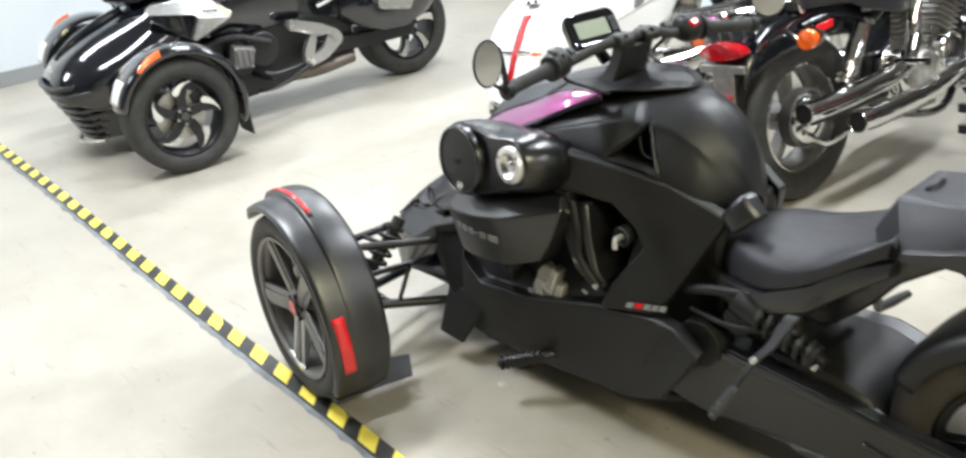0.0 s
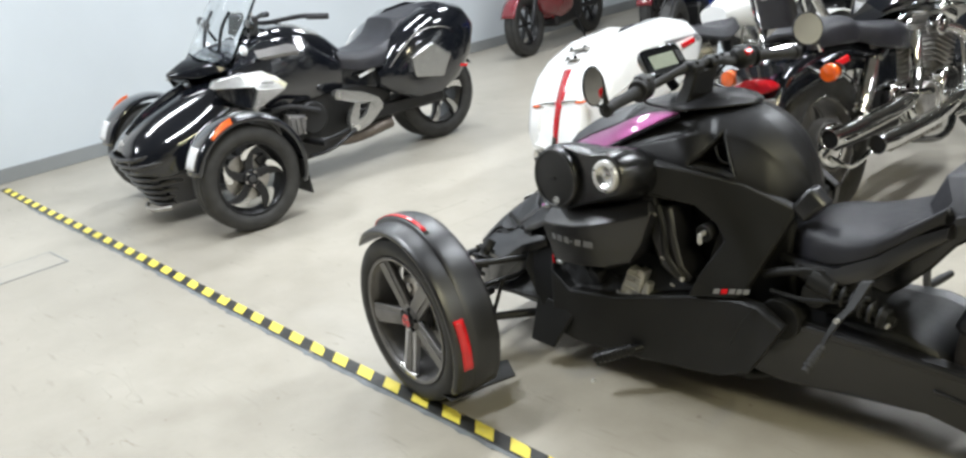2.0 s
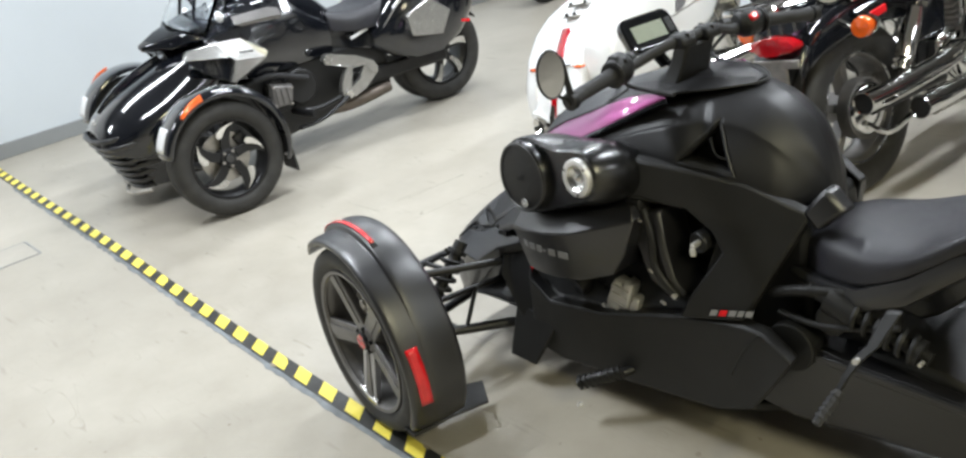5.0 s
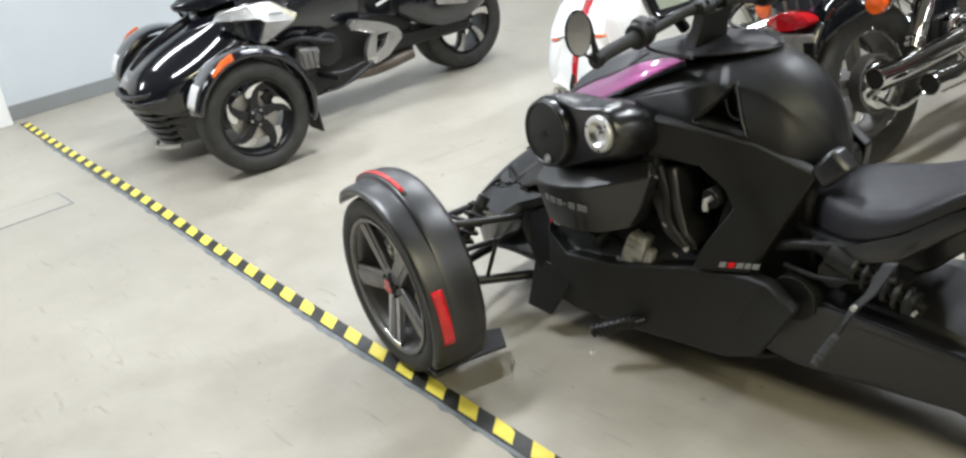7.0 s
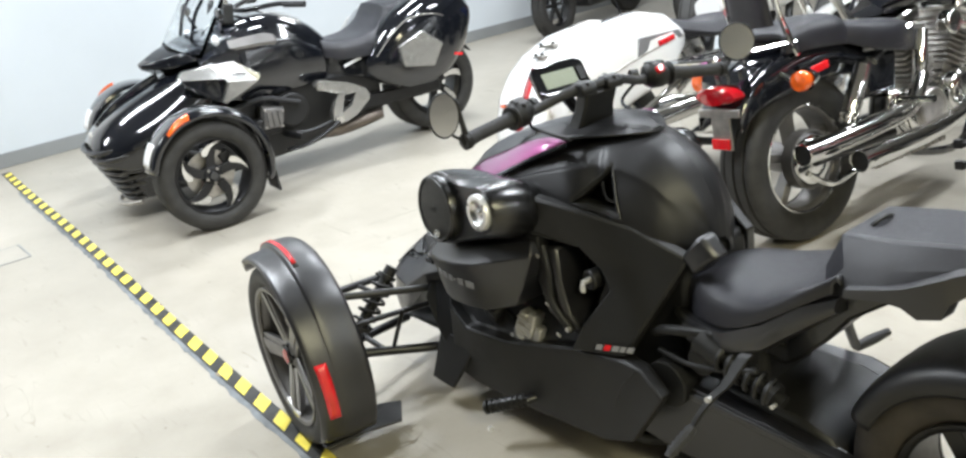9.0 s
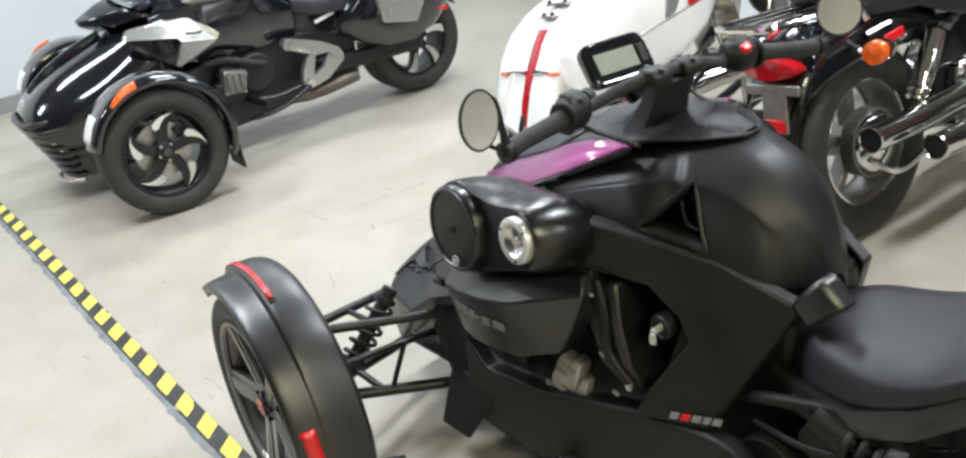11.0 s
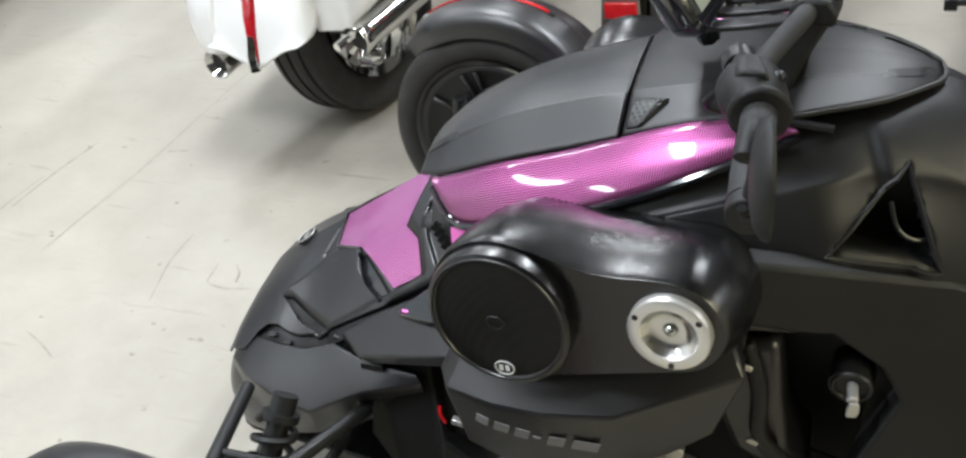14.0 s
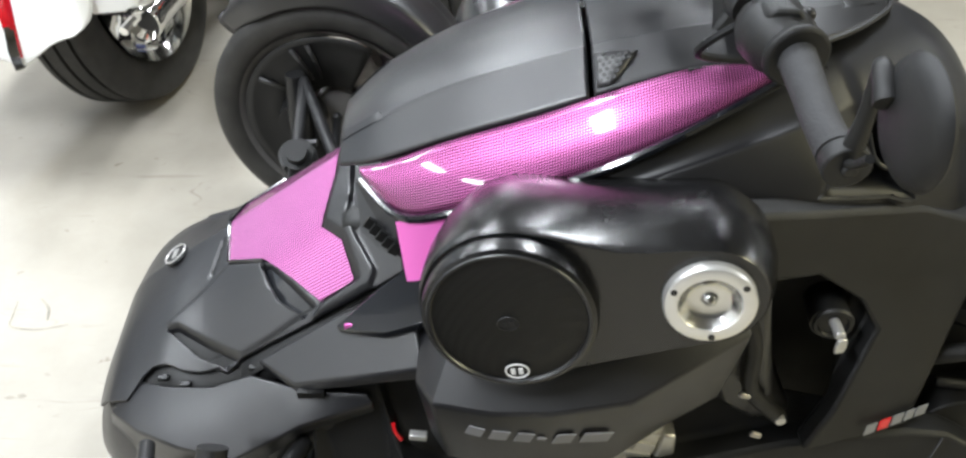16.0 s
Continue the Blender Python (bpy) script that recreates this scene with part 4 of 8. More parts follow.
def cowl(root):
    front = [(x, p) for x, p in COWL if x < 0.5] + [(0.512, at_x(COWL, 0.512))]
    rear = [(0.518, at_x(COWL, 0.518))] + [(x, p) for x, p in COWL if x > 0.53]
    part("front_cowl", skin(front, 33, 25), M_SATIN, root, "satin black domed front cowl", angle=70, solid=0.006)
    r = part("rear_cowl", skin(rear, 36, 25), M_TANK, root, "low-sheen black top cover", angle=70, solid=0.006)
    zf = half_height(COWL)
    for s in (-1, 1):
        y = lambda v: v * -s
        top = [(0.236, -0.112, 0.700), (0.27, -0.125, 0.716), (0.35, -0.139, 0.757), (0.45, -0.148, 0.797), (0.55, -0.152, 0.840), (0.62, -0.149, 0.862), (0.67, -0.150, 0.869), (0.715, -0.157, 0.869)]
        bot = [(0.240, -0.122, 0.694), (0.29, -0.172, 0.675), (0.36, -0.197, 0.701), (0.45, -0.208, 0.740), (0.55, -0.210, 0.786), (0.64, -0.194, 0.829), (0.725, -0.164, 0.866)]
        a, b = cr(top, 40), cr(bot, 40)
        rows = [[p.lerp(q, k / 8) + Vector((0, -0.006 * math.sin(math.pi * k / 8), (0.004 if s < 0 else 0.004 + 0.014 * max(0.0, min(1.0, (0.60 - p.x) / 0.15, (p.x - 0.30) / 0.1))) * math.sin(math.pi * k / 8))) for k in range(9)] for p, q in zip(a, b)]
        rows = [[Vector((p.x, p.y * -s, p.z)) for p in r2] for r2 in rows]
        part("side_band", sheet(rows, uv=True), M_PINK, root, "pink perforated film band under the cowl", solid=0.003)
        part("band_trim", tube([Vector((p.x, p.y * -s, p.z)) for p in cr([(q[0], q[1] - 0.003, q[2] - 0.004) for q in bot], 30)], 0.006, 8), M_GLOSS, root, "gloss black band edging")
        # vent with punched holes beside the seam
        quad = [(0.521, -0.143), (0.521, -0.099), (0.568, -0.110), (0.538, -0.146)]
        v = part("vent", patch([(px, y(py)) for px, py in quad], zf, 0.0035, 3), M_SATIN, r, "punched vent panel beside the seam", solid=0.002)
        for i in range(6):
            for n in range(7):
                px, py = 0.526 + 0.0072 * n + 0.0036 * (i % 2), -0.138 + 0.0068 * i
                if all((bx - ax) * (py - ay) - (by - ay) * (px - ax) < -0.00008 for (ax, ay), (bx, by) in zip(quad, quad[1:] + quad[:1])):
                    nx, ny = (zf(px + 0.004, py) - zf(px - 0.004, py)) / 0.008, (zf(px, py - 0.004) - zf(px, py + 0.004)) / -0.008
                    part("vent_hole", disc((px, y(py), zf(px, py) + 0.0040), (-nx, -ny * -s, 1), 0.0026, 0.0008, 8), M_DARK, v)
    # body under the band and round the tank, with a three-cornered opening
    tank = [
        (0.30, [(0, 0.66), (-0.15, 0.64), (-0.19, 0.60), (-0.20, 0.55), (-0.20, 0.50)]),
        (0.45, [(0, 0.74), (-0.17, 0.725), (-0.215, 0.69), (-0.225, 0.63), (-0.22, 0.58)]),
        (0.60, [(0, 0.82), (-0.175, 0.80), (-0.225, 0.765), (-0.24, 0.71), (-0.235, 0.65)]),
        (0.75, [(0, 0.856), (-0.11, 0.850), (-0.19, 0.800), (-0.224, 0.74), (-0.222, 0.67)]),
        (0.82, [(0, 0.870), (-0.078, 0.862), (-0.155, 0.796), (-0.203, 0.73), (-0.208, 0.655)]),
        (0.875, [(0, 0.874), (-0.060, 0.860), (-0.132, 0.790), (-0.180, 0.72), (-0.190, 0.645)]),
        (0.935, [(0, 0.854), (-0.055, 0.838), (-0.116, 0.770), (-0.152, 0.70), (-0.164, 0.63)]),
        (0.99, [(0, 0.808), (-0.050, 0.792), (-0.100, 0.728), (-0.126, 0.67), (-0.132, 0.61)]),
        (1.03, [(0, 0.750), (-0.040, 0.737), (-0.076, 0.682), (-0.092, 0.635), (-0.094, 0.59)]),
        (1.052, [(0, 0.692), (-0.026, 0.682), (-0.046, 0.648), (-0.056, 0.612), (-0.057, 0.58)]),
        (1.060, [(0, 0.630), (-0.015, 0.625), (-0.030, 0.612), (-0.035, 0.600), (-0.035, 0.585)]),
    ]
    tri = [(0.775, 0.735), (0.850, 0.822), (0.908, 0.704)]

    # a firm ridge where the top turns down, and the rear half standing proud of the front flank
    tank = [(x, p[:2] + ([((p[1][0] * 0.25 + p[2][0] * 0.75), (p[1][1] * 0.25 + p[2][1] * 0.75) + 0.010 * min(1, max(0, (x - 0.72) / 0.1)))] + [p[2]] if x < 1.02 else [((p[1][0] + p[2][0]) / 2, (p[1][1] + p[2][1]) / 2), p[2]]) + p[3:]) for x, p in tank]

    def inside(p):
        if abs(p.y) < 0.12:
            return False
        sgn = []
        for (x0, z0), (x1, z1) in zip(tri, tri[1:] + tri[:1]):
            sgn.append((x1 - x0) * (p.z - z0) - (z1 - z0) * (p.x - x0))
        return all(v < 0 for v in sgn) or all(v > 0 for v in sgn)
    bm = skin(tank, 90, 44, hole=inside)
    for v in bm.verts:
        fold = 0.792 + (0.865 - v.co.z) * 0.50
        u = max(0.0, min(1.0, (v.co.x - fold) / 0.016)) * max(0.0, min(1.0, (abs(v.co.y) - 0.06) / 0.05)) * max(0.0, min(1.0, (1.04 - v.co.x) / 0.06))
        v.co.y += math.copysign(0.011 * u, v.co.y)
    t = part("tank_cover", bm, M_TANK, root, "satin black tank cover with a three-cornered opening", solid=0.006)
    def tank_y(x, z):
        prof = cr([(y, zz, 0) for y, zz in at_x(tank, x)], 40)
        return float(np.interp(-z, [-q.y for q in prof], [-q.x for q in prof])) + (0.011 if x > 0.80 + (0.865 - z) * 0.50 else 0.0)
    rimline = []
    for (x0, z0), (x1, z1) in zip(tri, tri[1:] + tri[:1]):
        rimline += [(x0 + (x1 - x0) * k / 7, z0 + (z1 - z0) * k / 7) for k in range(7)]
    for s in (-1, 1):
        lip = [(x, s * (tank_y(x, z) + 0.001), z) for x, z in rimline]
        deep = [(x * 0.86 + 0.844 * 0.14, s * (tank_y(x, z) - 0.045), z * 0.86 + 0.754 * 0.14) for x, z in rimline]
        n = len(lip)
        part("opening_frame", sheet([[lip[k % n], deep[k % n]] for k in range(n + 1)]), M_DARK, t, solid=0.003)
        part("opening_edge", tube(lip + lip[:2], 0.0035, 6), M_TANK, t)
        part("opening_liner", box(0.76, 0.905, 0.10 * s - 0.004, 0.10 * s + 0.004, 0.69, 0.80), M_DARK, t)
        part("opening_strut", tube([(0.838, s * 0.160, 0.785), (0.850, s * 0.168, 0.755), (0.870, s * 0.170, 0.742), (0.898, s * 0.155, 0.738)], 0.0030, 8, 8), M_STEEL, t, "bare metal strut")


def side_panels(root, s):
    def yb(x, z):
        return max(-0.30, -0.7945 + 0.382 * x + 0.422 * z - 0.055 * max(0, min(1, (1.0 - x) / 0.15)) * max(0, min(1, (z - 0.625) / 0.07))) * -s

    beam = [(0.60, 0.70), (0.68, 0.752), (0.75, 0.738), (0.92, 0.692), (1.065, 0.617), (1.045, 0.57), (0.965, 0.385), (0.815, 0.372), (0.845, 0.44), (0.895, 0.53), (0.865, 0.575), (0.80, 0.622), (0.70, 0.655), (0.61, 0.66)]
    part("side_panel", plate(beam, yb, 0.035 * s * -1 if s > 0 else 0.035), M_MATT, root, "matt black angular side panel", bevel=0.006)

    def yr(x, z):
        return (-0.30 + 0.05 * max(0, (0.2 - z) / 0.2) ** 2 + 0.10 * max(0, (z - 0.33) / 0.17)) * -s
    rock = [(0.16, 0.435), (0.245, 0.495), (0.255, 0.42), (0.285, 0.34), (0.36, 0.288), (0.55, 0.306), (0.80, 0.364), (0.965, 0.38), (1.02, 0.375), (1.105, 0.337), (1.06, 0.265), (1.0, 0.175), (0.9, 0.135), (0.6, 0.105), (0.36, 0.095), (0.27, 0.12), (0.215, 0.22), (0.165, 0.33)]
    part("lower_panel", plate(rock, yr, -0.04 * s if s > 0 else 0.04), M_MATT, root, "matt black lower side panel", bevel=0.006)
    # line between the two panels
    part("panel_seam", tube([(1.012, yr(1.012, 0.372) * 1.004, 0.372), (0.985, yr(0.985, 0.33) * 1.004, 0.33), (0.952, yr(0.952, 0.26) * 1.004, 0.26)], 0.0022, 6), M_DARK, root)
    part("deflector", loft([[(0.20, -s * -0.28, 0.24), (0.36, -s * -0.29, 0.20), (0.36, -s * -0.28, 0.19), (0.21, -s * -0.27, 0.23)], [(0.205, -s * -0.345, 0.088), (0.30, -s * -0.340, 0.078), (0.30, -s * -0.330, 0.073), (0.215, -s * -0.330, 0.083)]]), M_MATT, root, bevel=0.004)
    # foot rest
    fp = part("foot_rest", merged(tube([(0.645, -s * -0.24, 0.152), (0.615, -s * -0.31, 0.147)], 0.012), tube([(0.615, -s * -0.30, 0.147), (0.515, -s * -0.385, 0.120)], [0.014, 0.018, 0.018, 0.012], 10, 8)), M_STEEL, root, "ribbed rubber foot rest")
    part("ribs", merged(*[disc((0.603 - 0.0115 * k, -s * (-0.311 - 0.0098 * k), 0.144 - 0.0031 * k), (0.10, -s * 0.085, 0.027), 0.021, 0.007, 10) for k in range(8)]), M_MATT, fp)


def lettering_bars(root, p0, p1, up, widths, height, mats, name, parent, slant=0.25):
    """Marks in a row, as plain bars."""
    p0, p1, up = Vector(p0), Vector(p1), Vector(up).normalized()
    d = (p1 - p0).normalized()
    n = d.cross(up).normalized()
    if n.y > 0:
        n = -n
    total = sum(w for w in widths)
    span = (p1 - p0).length
    x = 0.0
    for w, m in zip(widths, mats):
        a = p0 + d * (x + 0.08 * w) / total * span
        b = p0 + d * (x + 0.86 * w) / total * span
        sl = d * height * slant
        q = [a, b, b + up * height + sl, a + up * height + sl]
        bm = bmesh.new()
        lo = [bm.verts.new(v) for v in q]
        hi = [bm.verts.new(v + n * 0.0012) for v in q]
        bm.faces.new(hi)
        for i in range(4):
            k = (i + 1) % 4
            bm.faces.new((lo[i], lo[k], hi[k], hi[i]))
        part(name, bm, m, parent)
        x += w


def side_box(root, s):
    """Wedge-shaped storage box under the pod: sloping top, sharp lip, undercut face."""
    top = [(0.335, -0.19, 0.585), (0.338, -0.30, 0.585), (0.352, -0.328, 0.588), (0.41, -0.342, 0.596), (0.47, -0.345, 0.602), (0.55, -0.340, 0.611), (0.688, -0.285, 0.632), (0.68, -0.19, 0.632)]
    lip = [(0.315, -0.19, 0.545), (0.313, -0.325, 0.543), (0.334, -0.362, 0.543), (0.40, -0.382, 0.550), (0.47, -0.389, 0.558), (0.56, -0.384, 0.573), (0.705, -0.308, 0.605), (0.70, -0.19, 0.605)]
    low = [(0.325, -0.19, 0.41), (0.327, -0.30, 0.41), (0.347, -0.337, 0.412), (0.40, -0.354, 0.415), (0.47, -0.360, 0.42), (0.553, -0.354, 0.428), (0.625, -0.31, 0.442), (0.63, -0.19, 0.442)]
    edge = [(x, y, z - 0.007) for x, y, z in lip]
    mid = [tuple((a + b) / 2 for a, b in zip(p, q)) for p, q in zip(edge, low)]
    mid[6] = (0.678, -0.322, 0.512)
    inner = [(0.48 + (x - 0.48) * 0.6, -0.24 + (y + 0.24) * 0.6, z + 0.004) for x, y, z in top]
    under = [(0.48 + (x - 0.48) * 0.7, -0.25 + (y + 0.25) * 0.7, z - 0.008) for x, y, z in low]
    b = part("side_box", loft([[(x, y * -s, z) for x, y, z in r] for r in (inner, top, lip, edge, mid, low, under)]), M_SATIN, root, "satin black storage box on the side", angle=25, bevel=0.0035)
    if s < 0:
        def face(x, z):
            a = float(np.interp(x, [p[0] for p in edge[1:7]], [p[1] for p in edge[1:7]]))
            c = float(np.interp(x, [p[0] for p in low[1:7]], [p[1] for p in low[1:7]]))
            return c + (a - c) * (z - 0.418) / 0.135
        for x0, x1, h in ((0.370, 0.394, 0.022), (0.397, 0.424, 0.022), (0.427, 0.452, 0.022), (0.455, 0.468, 0.006), (0.472, 0.500, 0.022), (0.503, 0.546, 0.022)):
            z = 0.494 + 0.008 * (h < 0.01)
            lettering_bars(root, (x0, face(x0, z) - 0.0025, z), (x1, face(x1, z) - 0.0025, z), (0.0, -0.22, 1.0), [1], h, [M_GREY], "logo_mark", b)
    return b


def speaker_pod(root, side):
    """Resin pod with a woofer and a horn tweeter, facing left (side -1), or its mirror image on the right."""
    def part_s(name, bm, *a, **k):
        return part(name, bm if side < 0 else moved(mirrored(bm), Matrix.Translation((0.02, 0, -0.04))), *a, **k)
    o = Vector((0.422, -0.361, 0.699))
    u = (Vector((0.621, -0.380, 0.733)) - o).normalized()
    v = Vector((0, 0.085, 1))
    v = (v - u * v.dot(u)).normalized()
    w = u.cross(v)
    if w.y > 0:
        w = -w
    L = 0.203
    F = Matrix(((u.x, v.x, w.x, o.x), (u.y, v.y, w.y, o.y), (u.z, v.z, w.z, o.z), (0, 0, 0, 1)))

    def outline(grow, dip, grow1):
        r0, r1 = 0.098 + grow, 0.076 + grow1
        a = math.acos((r0 - r1) / L)
        pts = [(r0 * math.cos(t), r0 * math.sin(t)) for t in np.linspace(a, 2 * math.pi - a, 36)]
        lo0, lo1 = pts[-1], (L + r1 * math.cos(-a), r1 * math.sin(-a))
        pts += [(lo0[0] + (lo1[0] - lo0[0]) * k / 6, lo0[1] + (lo1[1] - lo0[1]) * k / 6) for k in range(1, 6)]
        pts += [(L + r1 * math.cos(t), r1 * math.sin(t)) for t in np.linspace(-a, a, 26)]
        hi0, hi1 = pts[-1], pts[0]
        pts += [(hi0[0] + (hi1[0] - hi0[0]) * k / 6, hi0[1] + (hi1[1] - hi0[1]) * k / 6 - dip * math.sin(math.pi * k / 6) ** 2) for k in range(1, 6)]
        return pts
    rings = []
    for dw, g, dip, g1 in ((-0.19, -0.045, 0.0, -0.045), (-0.165, -0.016, 0.002, -0.016), (-0.11, -0.002, 0.004, 0.0), (-0.06, 0.003, 0.007, 0.0), (-0.03, 0.003, 0.010, -0.006), (-0.012, 0.002, 0.012, -0.012), (-0.0025, 0.0005, 0.013, -0.0155), (0.0, -0.0015, 0.013, -0.0175)):
        rings.append([F @ Vector((x, y + dw * 0.10, dw)) for x, y in outline(g, dip, g1)])
    pod = part_s("speaker_pod", loft(rings), M_POD, root, "black resin speaker pod")

    def T(bm, at=0.0):
        return moved(bm, F @ Matrix.Translation((at, 0, 0)) @ pose(0, 0, 0, -90, 0, 0) @ Matrix.Diagonal((1, -1, 1, 1)))
    wf = part_s("woofer", T(lathe([(-0.006, 0.093), (0.014, 0.093), (0.020, 0.091), (0.023, 0.085), (0.020, 0.081)], 56)), M_POD, pod, "round woofer with a black grille")
    part_s("grille", T(lathe([(0.020, 0.082), (0.0215, 0.07), (0.0230, 0.05), (0.0235, 0.03), (0.024, 0.0005)], 56)), grille_mat(), wf, "fine black mesh grille")
    part_s("grille_edge", T(ring_bm((0, 0.0215, 0), (0, 1, 0), 0.0845, 0.0025, 56, 6)), M_SATIN, wf)
    for yy, sc in ((-0.066, 1.0), (0.0, 0.9)):
        em = part_s("emblem", moved(merged(prism([(0.0135 * sc * math.cos(t), 0.0105 * sc * math.sin(t)) for t in np.linspace(0, 2 * math.pi, 20, endpoint=False)], 0.0, 0.0015)), F @ Matrix.Translation((0.0, yy, 0.0235))), M_DARK, wf)
        lg = M_PALE if yy < 0 else M_STEEL
        ellipse = [(0.0125 * sc * math.cos(t), 0.0095 * sc * math.sin(t), 0.0) for t in np.linspace(0, 2 * math.pi, 21)]
        part_s("emblem_ring", moved(tube(ellipse, 0.0011, 5, cap=False), F @ Matrix.Translation((0.0, yy, 0.0252))), lg, em)
        for bx in (-0.005, 0.0035):
            part_s("emblem_mark", moved(box((bx - 0.002) * sc, (bx + 0.003) * sc, -0.004 * sc, 0.004 * sc, 0, 0.001), F @ Matrix.Translation((0.0, yy, 0.0251))), lg, em)
    tw = part_s("tweeter", T(lathe([(-0.002, 0.0470), (0.009, 0.0470), (0.0125, 0.0456), (0.0135, 0.0438), (0.0128, 0.033), (0.0115, 0.0318)], 64), L), M_HORN, pod, "polished aluminium horn tweeter")
    part_s("horn", T(lathe([(0.0118, 0.0322), (0.0085, 0.0295), (0.0045, 0.0245), (0.0028, 0.0225), (0.0018, 0.016), (0.0012, 0.009), (0.0012, 0.0005)], 64), L), M_MACH, tw, "polished flared horn mouth")
    part_s("bullet", T(lathe([(0.001, 0.009), (0.004, 0.0075), (0.0075, 0.0045), (0.009, 0.0005)], 28), L), M_CHROME, tw)
    for k in range(3):
        t = radians(30 + 120 * k)
        part_s("screw", moved(lathe([(0.0, 0.0036), (0.0012, 0.0033), (0.0008, 0.0005)], 12), F @ Matrix.Translation((L + 0.0405 * math.cos(t), 0.0405 * math.sin(t), 0.0131)) @ pose(0, 0, 0, -90, 0, 0) @ Matrix.Diagonal((1, -1, 1, 1))), M_STEEL, tw)


def grille_mat():
    m, tree, bsdf = shade("speaker_mesh")
    n = tree.nodes
    tc = n.new("ShaderNodeTexCoord")
    vo = n.new("ShaderNodeTexVoronoi")
    vo.inputs["Scale"].default_value, vo.inputs["Randomness"].default_value = 520, 0.15
    link(tree, tc.outputs["Object"], vo.inputs["Vector"])
    bp = n.new("ShaderNodeBump")
    bp.inputs["Strength"].default_value, bp.inputs["Distance"].default_value = 0.6, 0.001
    link(tree, vo.outputs["Distance"], bp.inputs["Height"])
    link(tree, bp.outputs["Normal"], bsdf.inputs["Normal"])
    bsdf.inputs["Base Color"].default_value, bsdf.inputs["Roughness"].default_value = (0.0035, 0.0035, 0.0035, 1), 0.42
    return m


def engine_bay(root):
    """What shows in the opening of the left side."""
    part("frame_core", merged(box(0.2, 1.05, -0.12, 0.12, 0.12, 0.62), box(0.2, 0.5, -0.15, 0.15, 0.30, 0.50), box(0.9, 1.25, -0.1, 0.1, 0.2, 0.5)), M_DARK, root, bevel=0.02)
    part("belly_pan", prism([(0.1, -0.16), (0.3, -0.2), (0.95, -0.2), (1.05, -0.12), (1.05, 0.12), (0.95, 0.2), (0.3, 0.2), (0.1, 0.16)], 0.09, 0.12), M_DARK, root, bevel=0.01)
    e = part("engine_block", merged(box(0.42, 0.66, -0.19, 0.1, 0.24, 0.36), disc((0.60, -0.2, 0.30), (0, 1, 0), 0.06, 0.05, 24), box(0.46, 0.56, -0.22, -0.1, 0.34, 0.40)), M_CAST, root, "cast aluminium engine block", bevel=0.008)
    for cx, cz, w, h, a in ((0.575, 0.335, 0.022, 0.062, 18), (0.612, 0.345, 0.020, 0.055, 18), (0.642, 0.325, 0.016, 0.035, 10)):
        part("casting", moved(loft([[(-w, -0.02, -h), (w, -0.02, -h), (w, 0.02, -h), (-w, 0.02, -h)], [(-w * 0.8, -0.03, 0), (w * 0.9, -0.03, 0.0), (w, 0.02, 0), (-w, 0.02, 0)], [(-w * 0.6, -0.02, h), (w * 0.6, -0.02, h), (w * 0.6, 0.02, h), (-w * 0.6, 0.02, h)]]), pose(cx, -0.245, cz, 0, a, 0)), M_ALU, e, "pale engine casting", bevel=0.004)
    part("casting_lip", tube([(0.53, -0.262, 0.31), (0.56, -0.268, 0.296), (0.64, -0.266, 0.302), (0.67, -0.255, 0.32)], 0.006, 8, 12), M_ALU, e)
    for k in range(4):
        part("fin", moved(box(-0.026, 0.026, -0.005, 0.012, -0.0018, 0.0018), pose(0.592 + 0.005 * k, -0.272, 0.315 + 0.022 * k, 0, 14, 0)), M_ALU, e)
    part("oil_filter", disc((0.45, -0.235, 0.35), (0.2, 1, 0.3), 0.03, 0.07, 18), M_STEEL, e, bevel=0.004)
    part("intake_pipe", tube([(0.33, -0.20, 0.37), (0.42, -0.235, 0.36), (0.50, -0.225, 0.385), (0.57, -0.2, 0.42)], 0.016, 10, 16), M_DARK, root)
    part("header_pipe", tube([(0.38, -0.2, 0.40), (0.44, -0.225, 0.40), (0.5, -0.2, 0.395)], 0.012, 10, 10), M_CAST, root)
    part("wiring", merged(tube([(0.36, -0.22, 0.43), (0.42, -0.245, 0.40), (0.47, -0.23, 0.36), (0.53, -0.245, 0.35)], 0.006, 6, 16), tube([(0.34, -0.23, 0.40), (0.40, -0.255, 0.36), (0.46, -0.24, 0.33)], 0.005, 6, 12)), M_STEEL, root)
    # air box and its curved ducts behind the side panel opening
    part("air_box", loft([[(0.66, -0.255, 0.60), (0.74, -0.255, 0.62), (0.74, -0.15, 0.62), (0.66, -0.15, 0.60)], [(0.665, -0.265, 0.52), (0.755, -0.265, 0.53), (0.755, -0.15, 0.53), (0.665, -0.15, 0.52)], [(0.70, -0.265, 0.43), (0.775, -0.265, 0.44), (0.775, -0.15, 0.44), (0.70, -0.15, 0.43)], [(0.76, -0.255, 0.38), (0.81, -0.255, 0.40), (0.81, -0.15, 0.40), (0.76, -0.15, 0.38)]]), M_SATIN, root, bevel=0.012)
    part("duct", merged(tube([(0.70, -0.26, 0.62), (0.725, -0.27, 0.55), (0.735, -0.275, 0.47), (0.79, -0.265, 0.40)], 0.012, 8, 16), box(0.655, 0.70, -0.272, -0.23, 0.60, 0.645)), M_MATT, root, bevel=0.004)
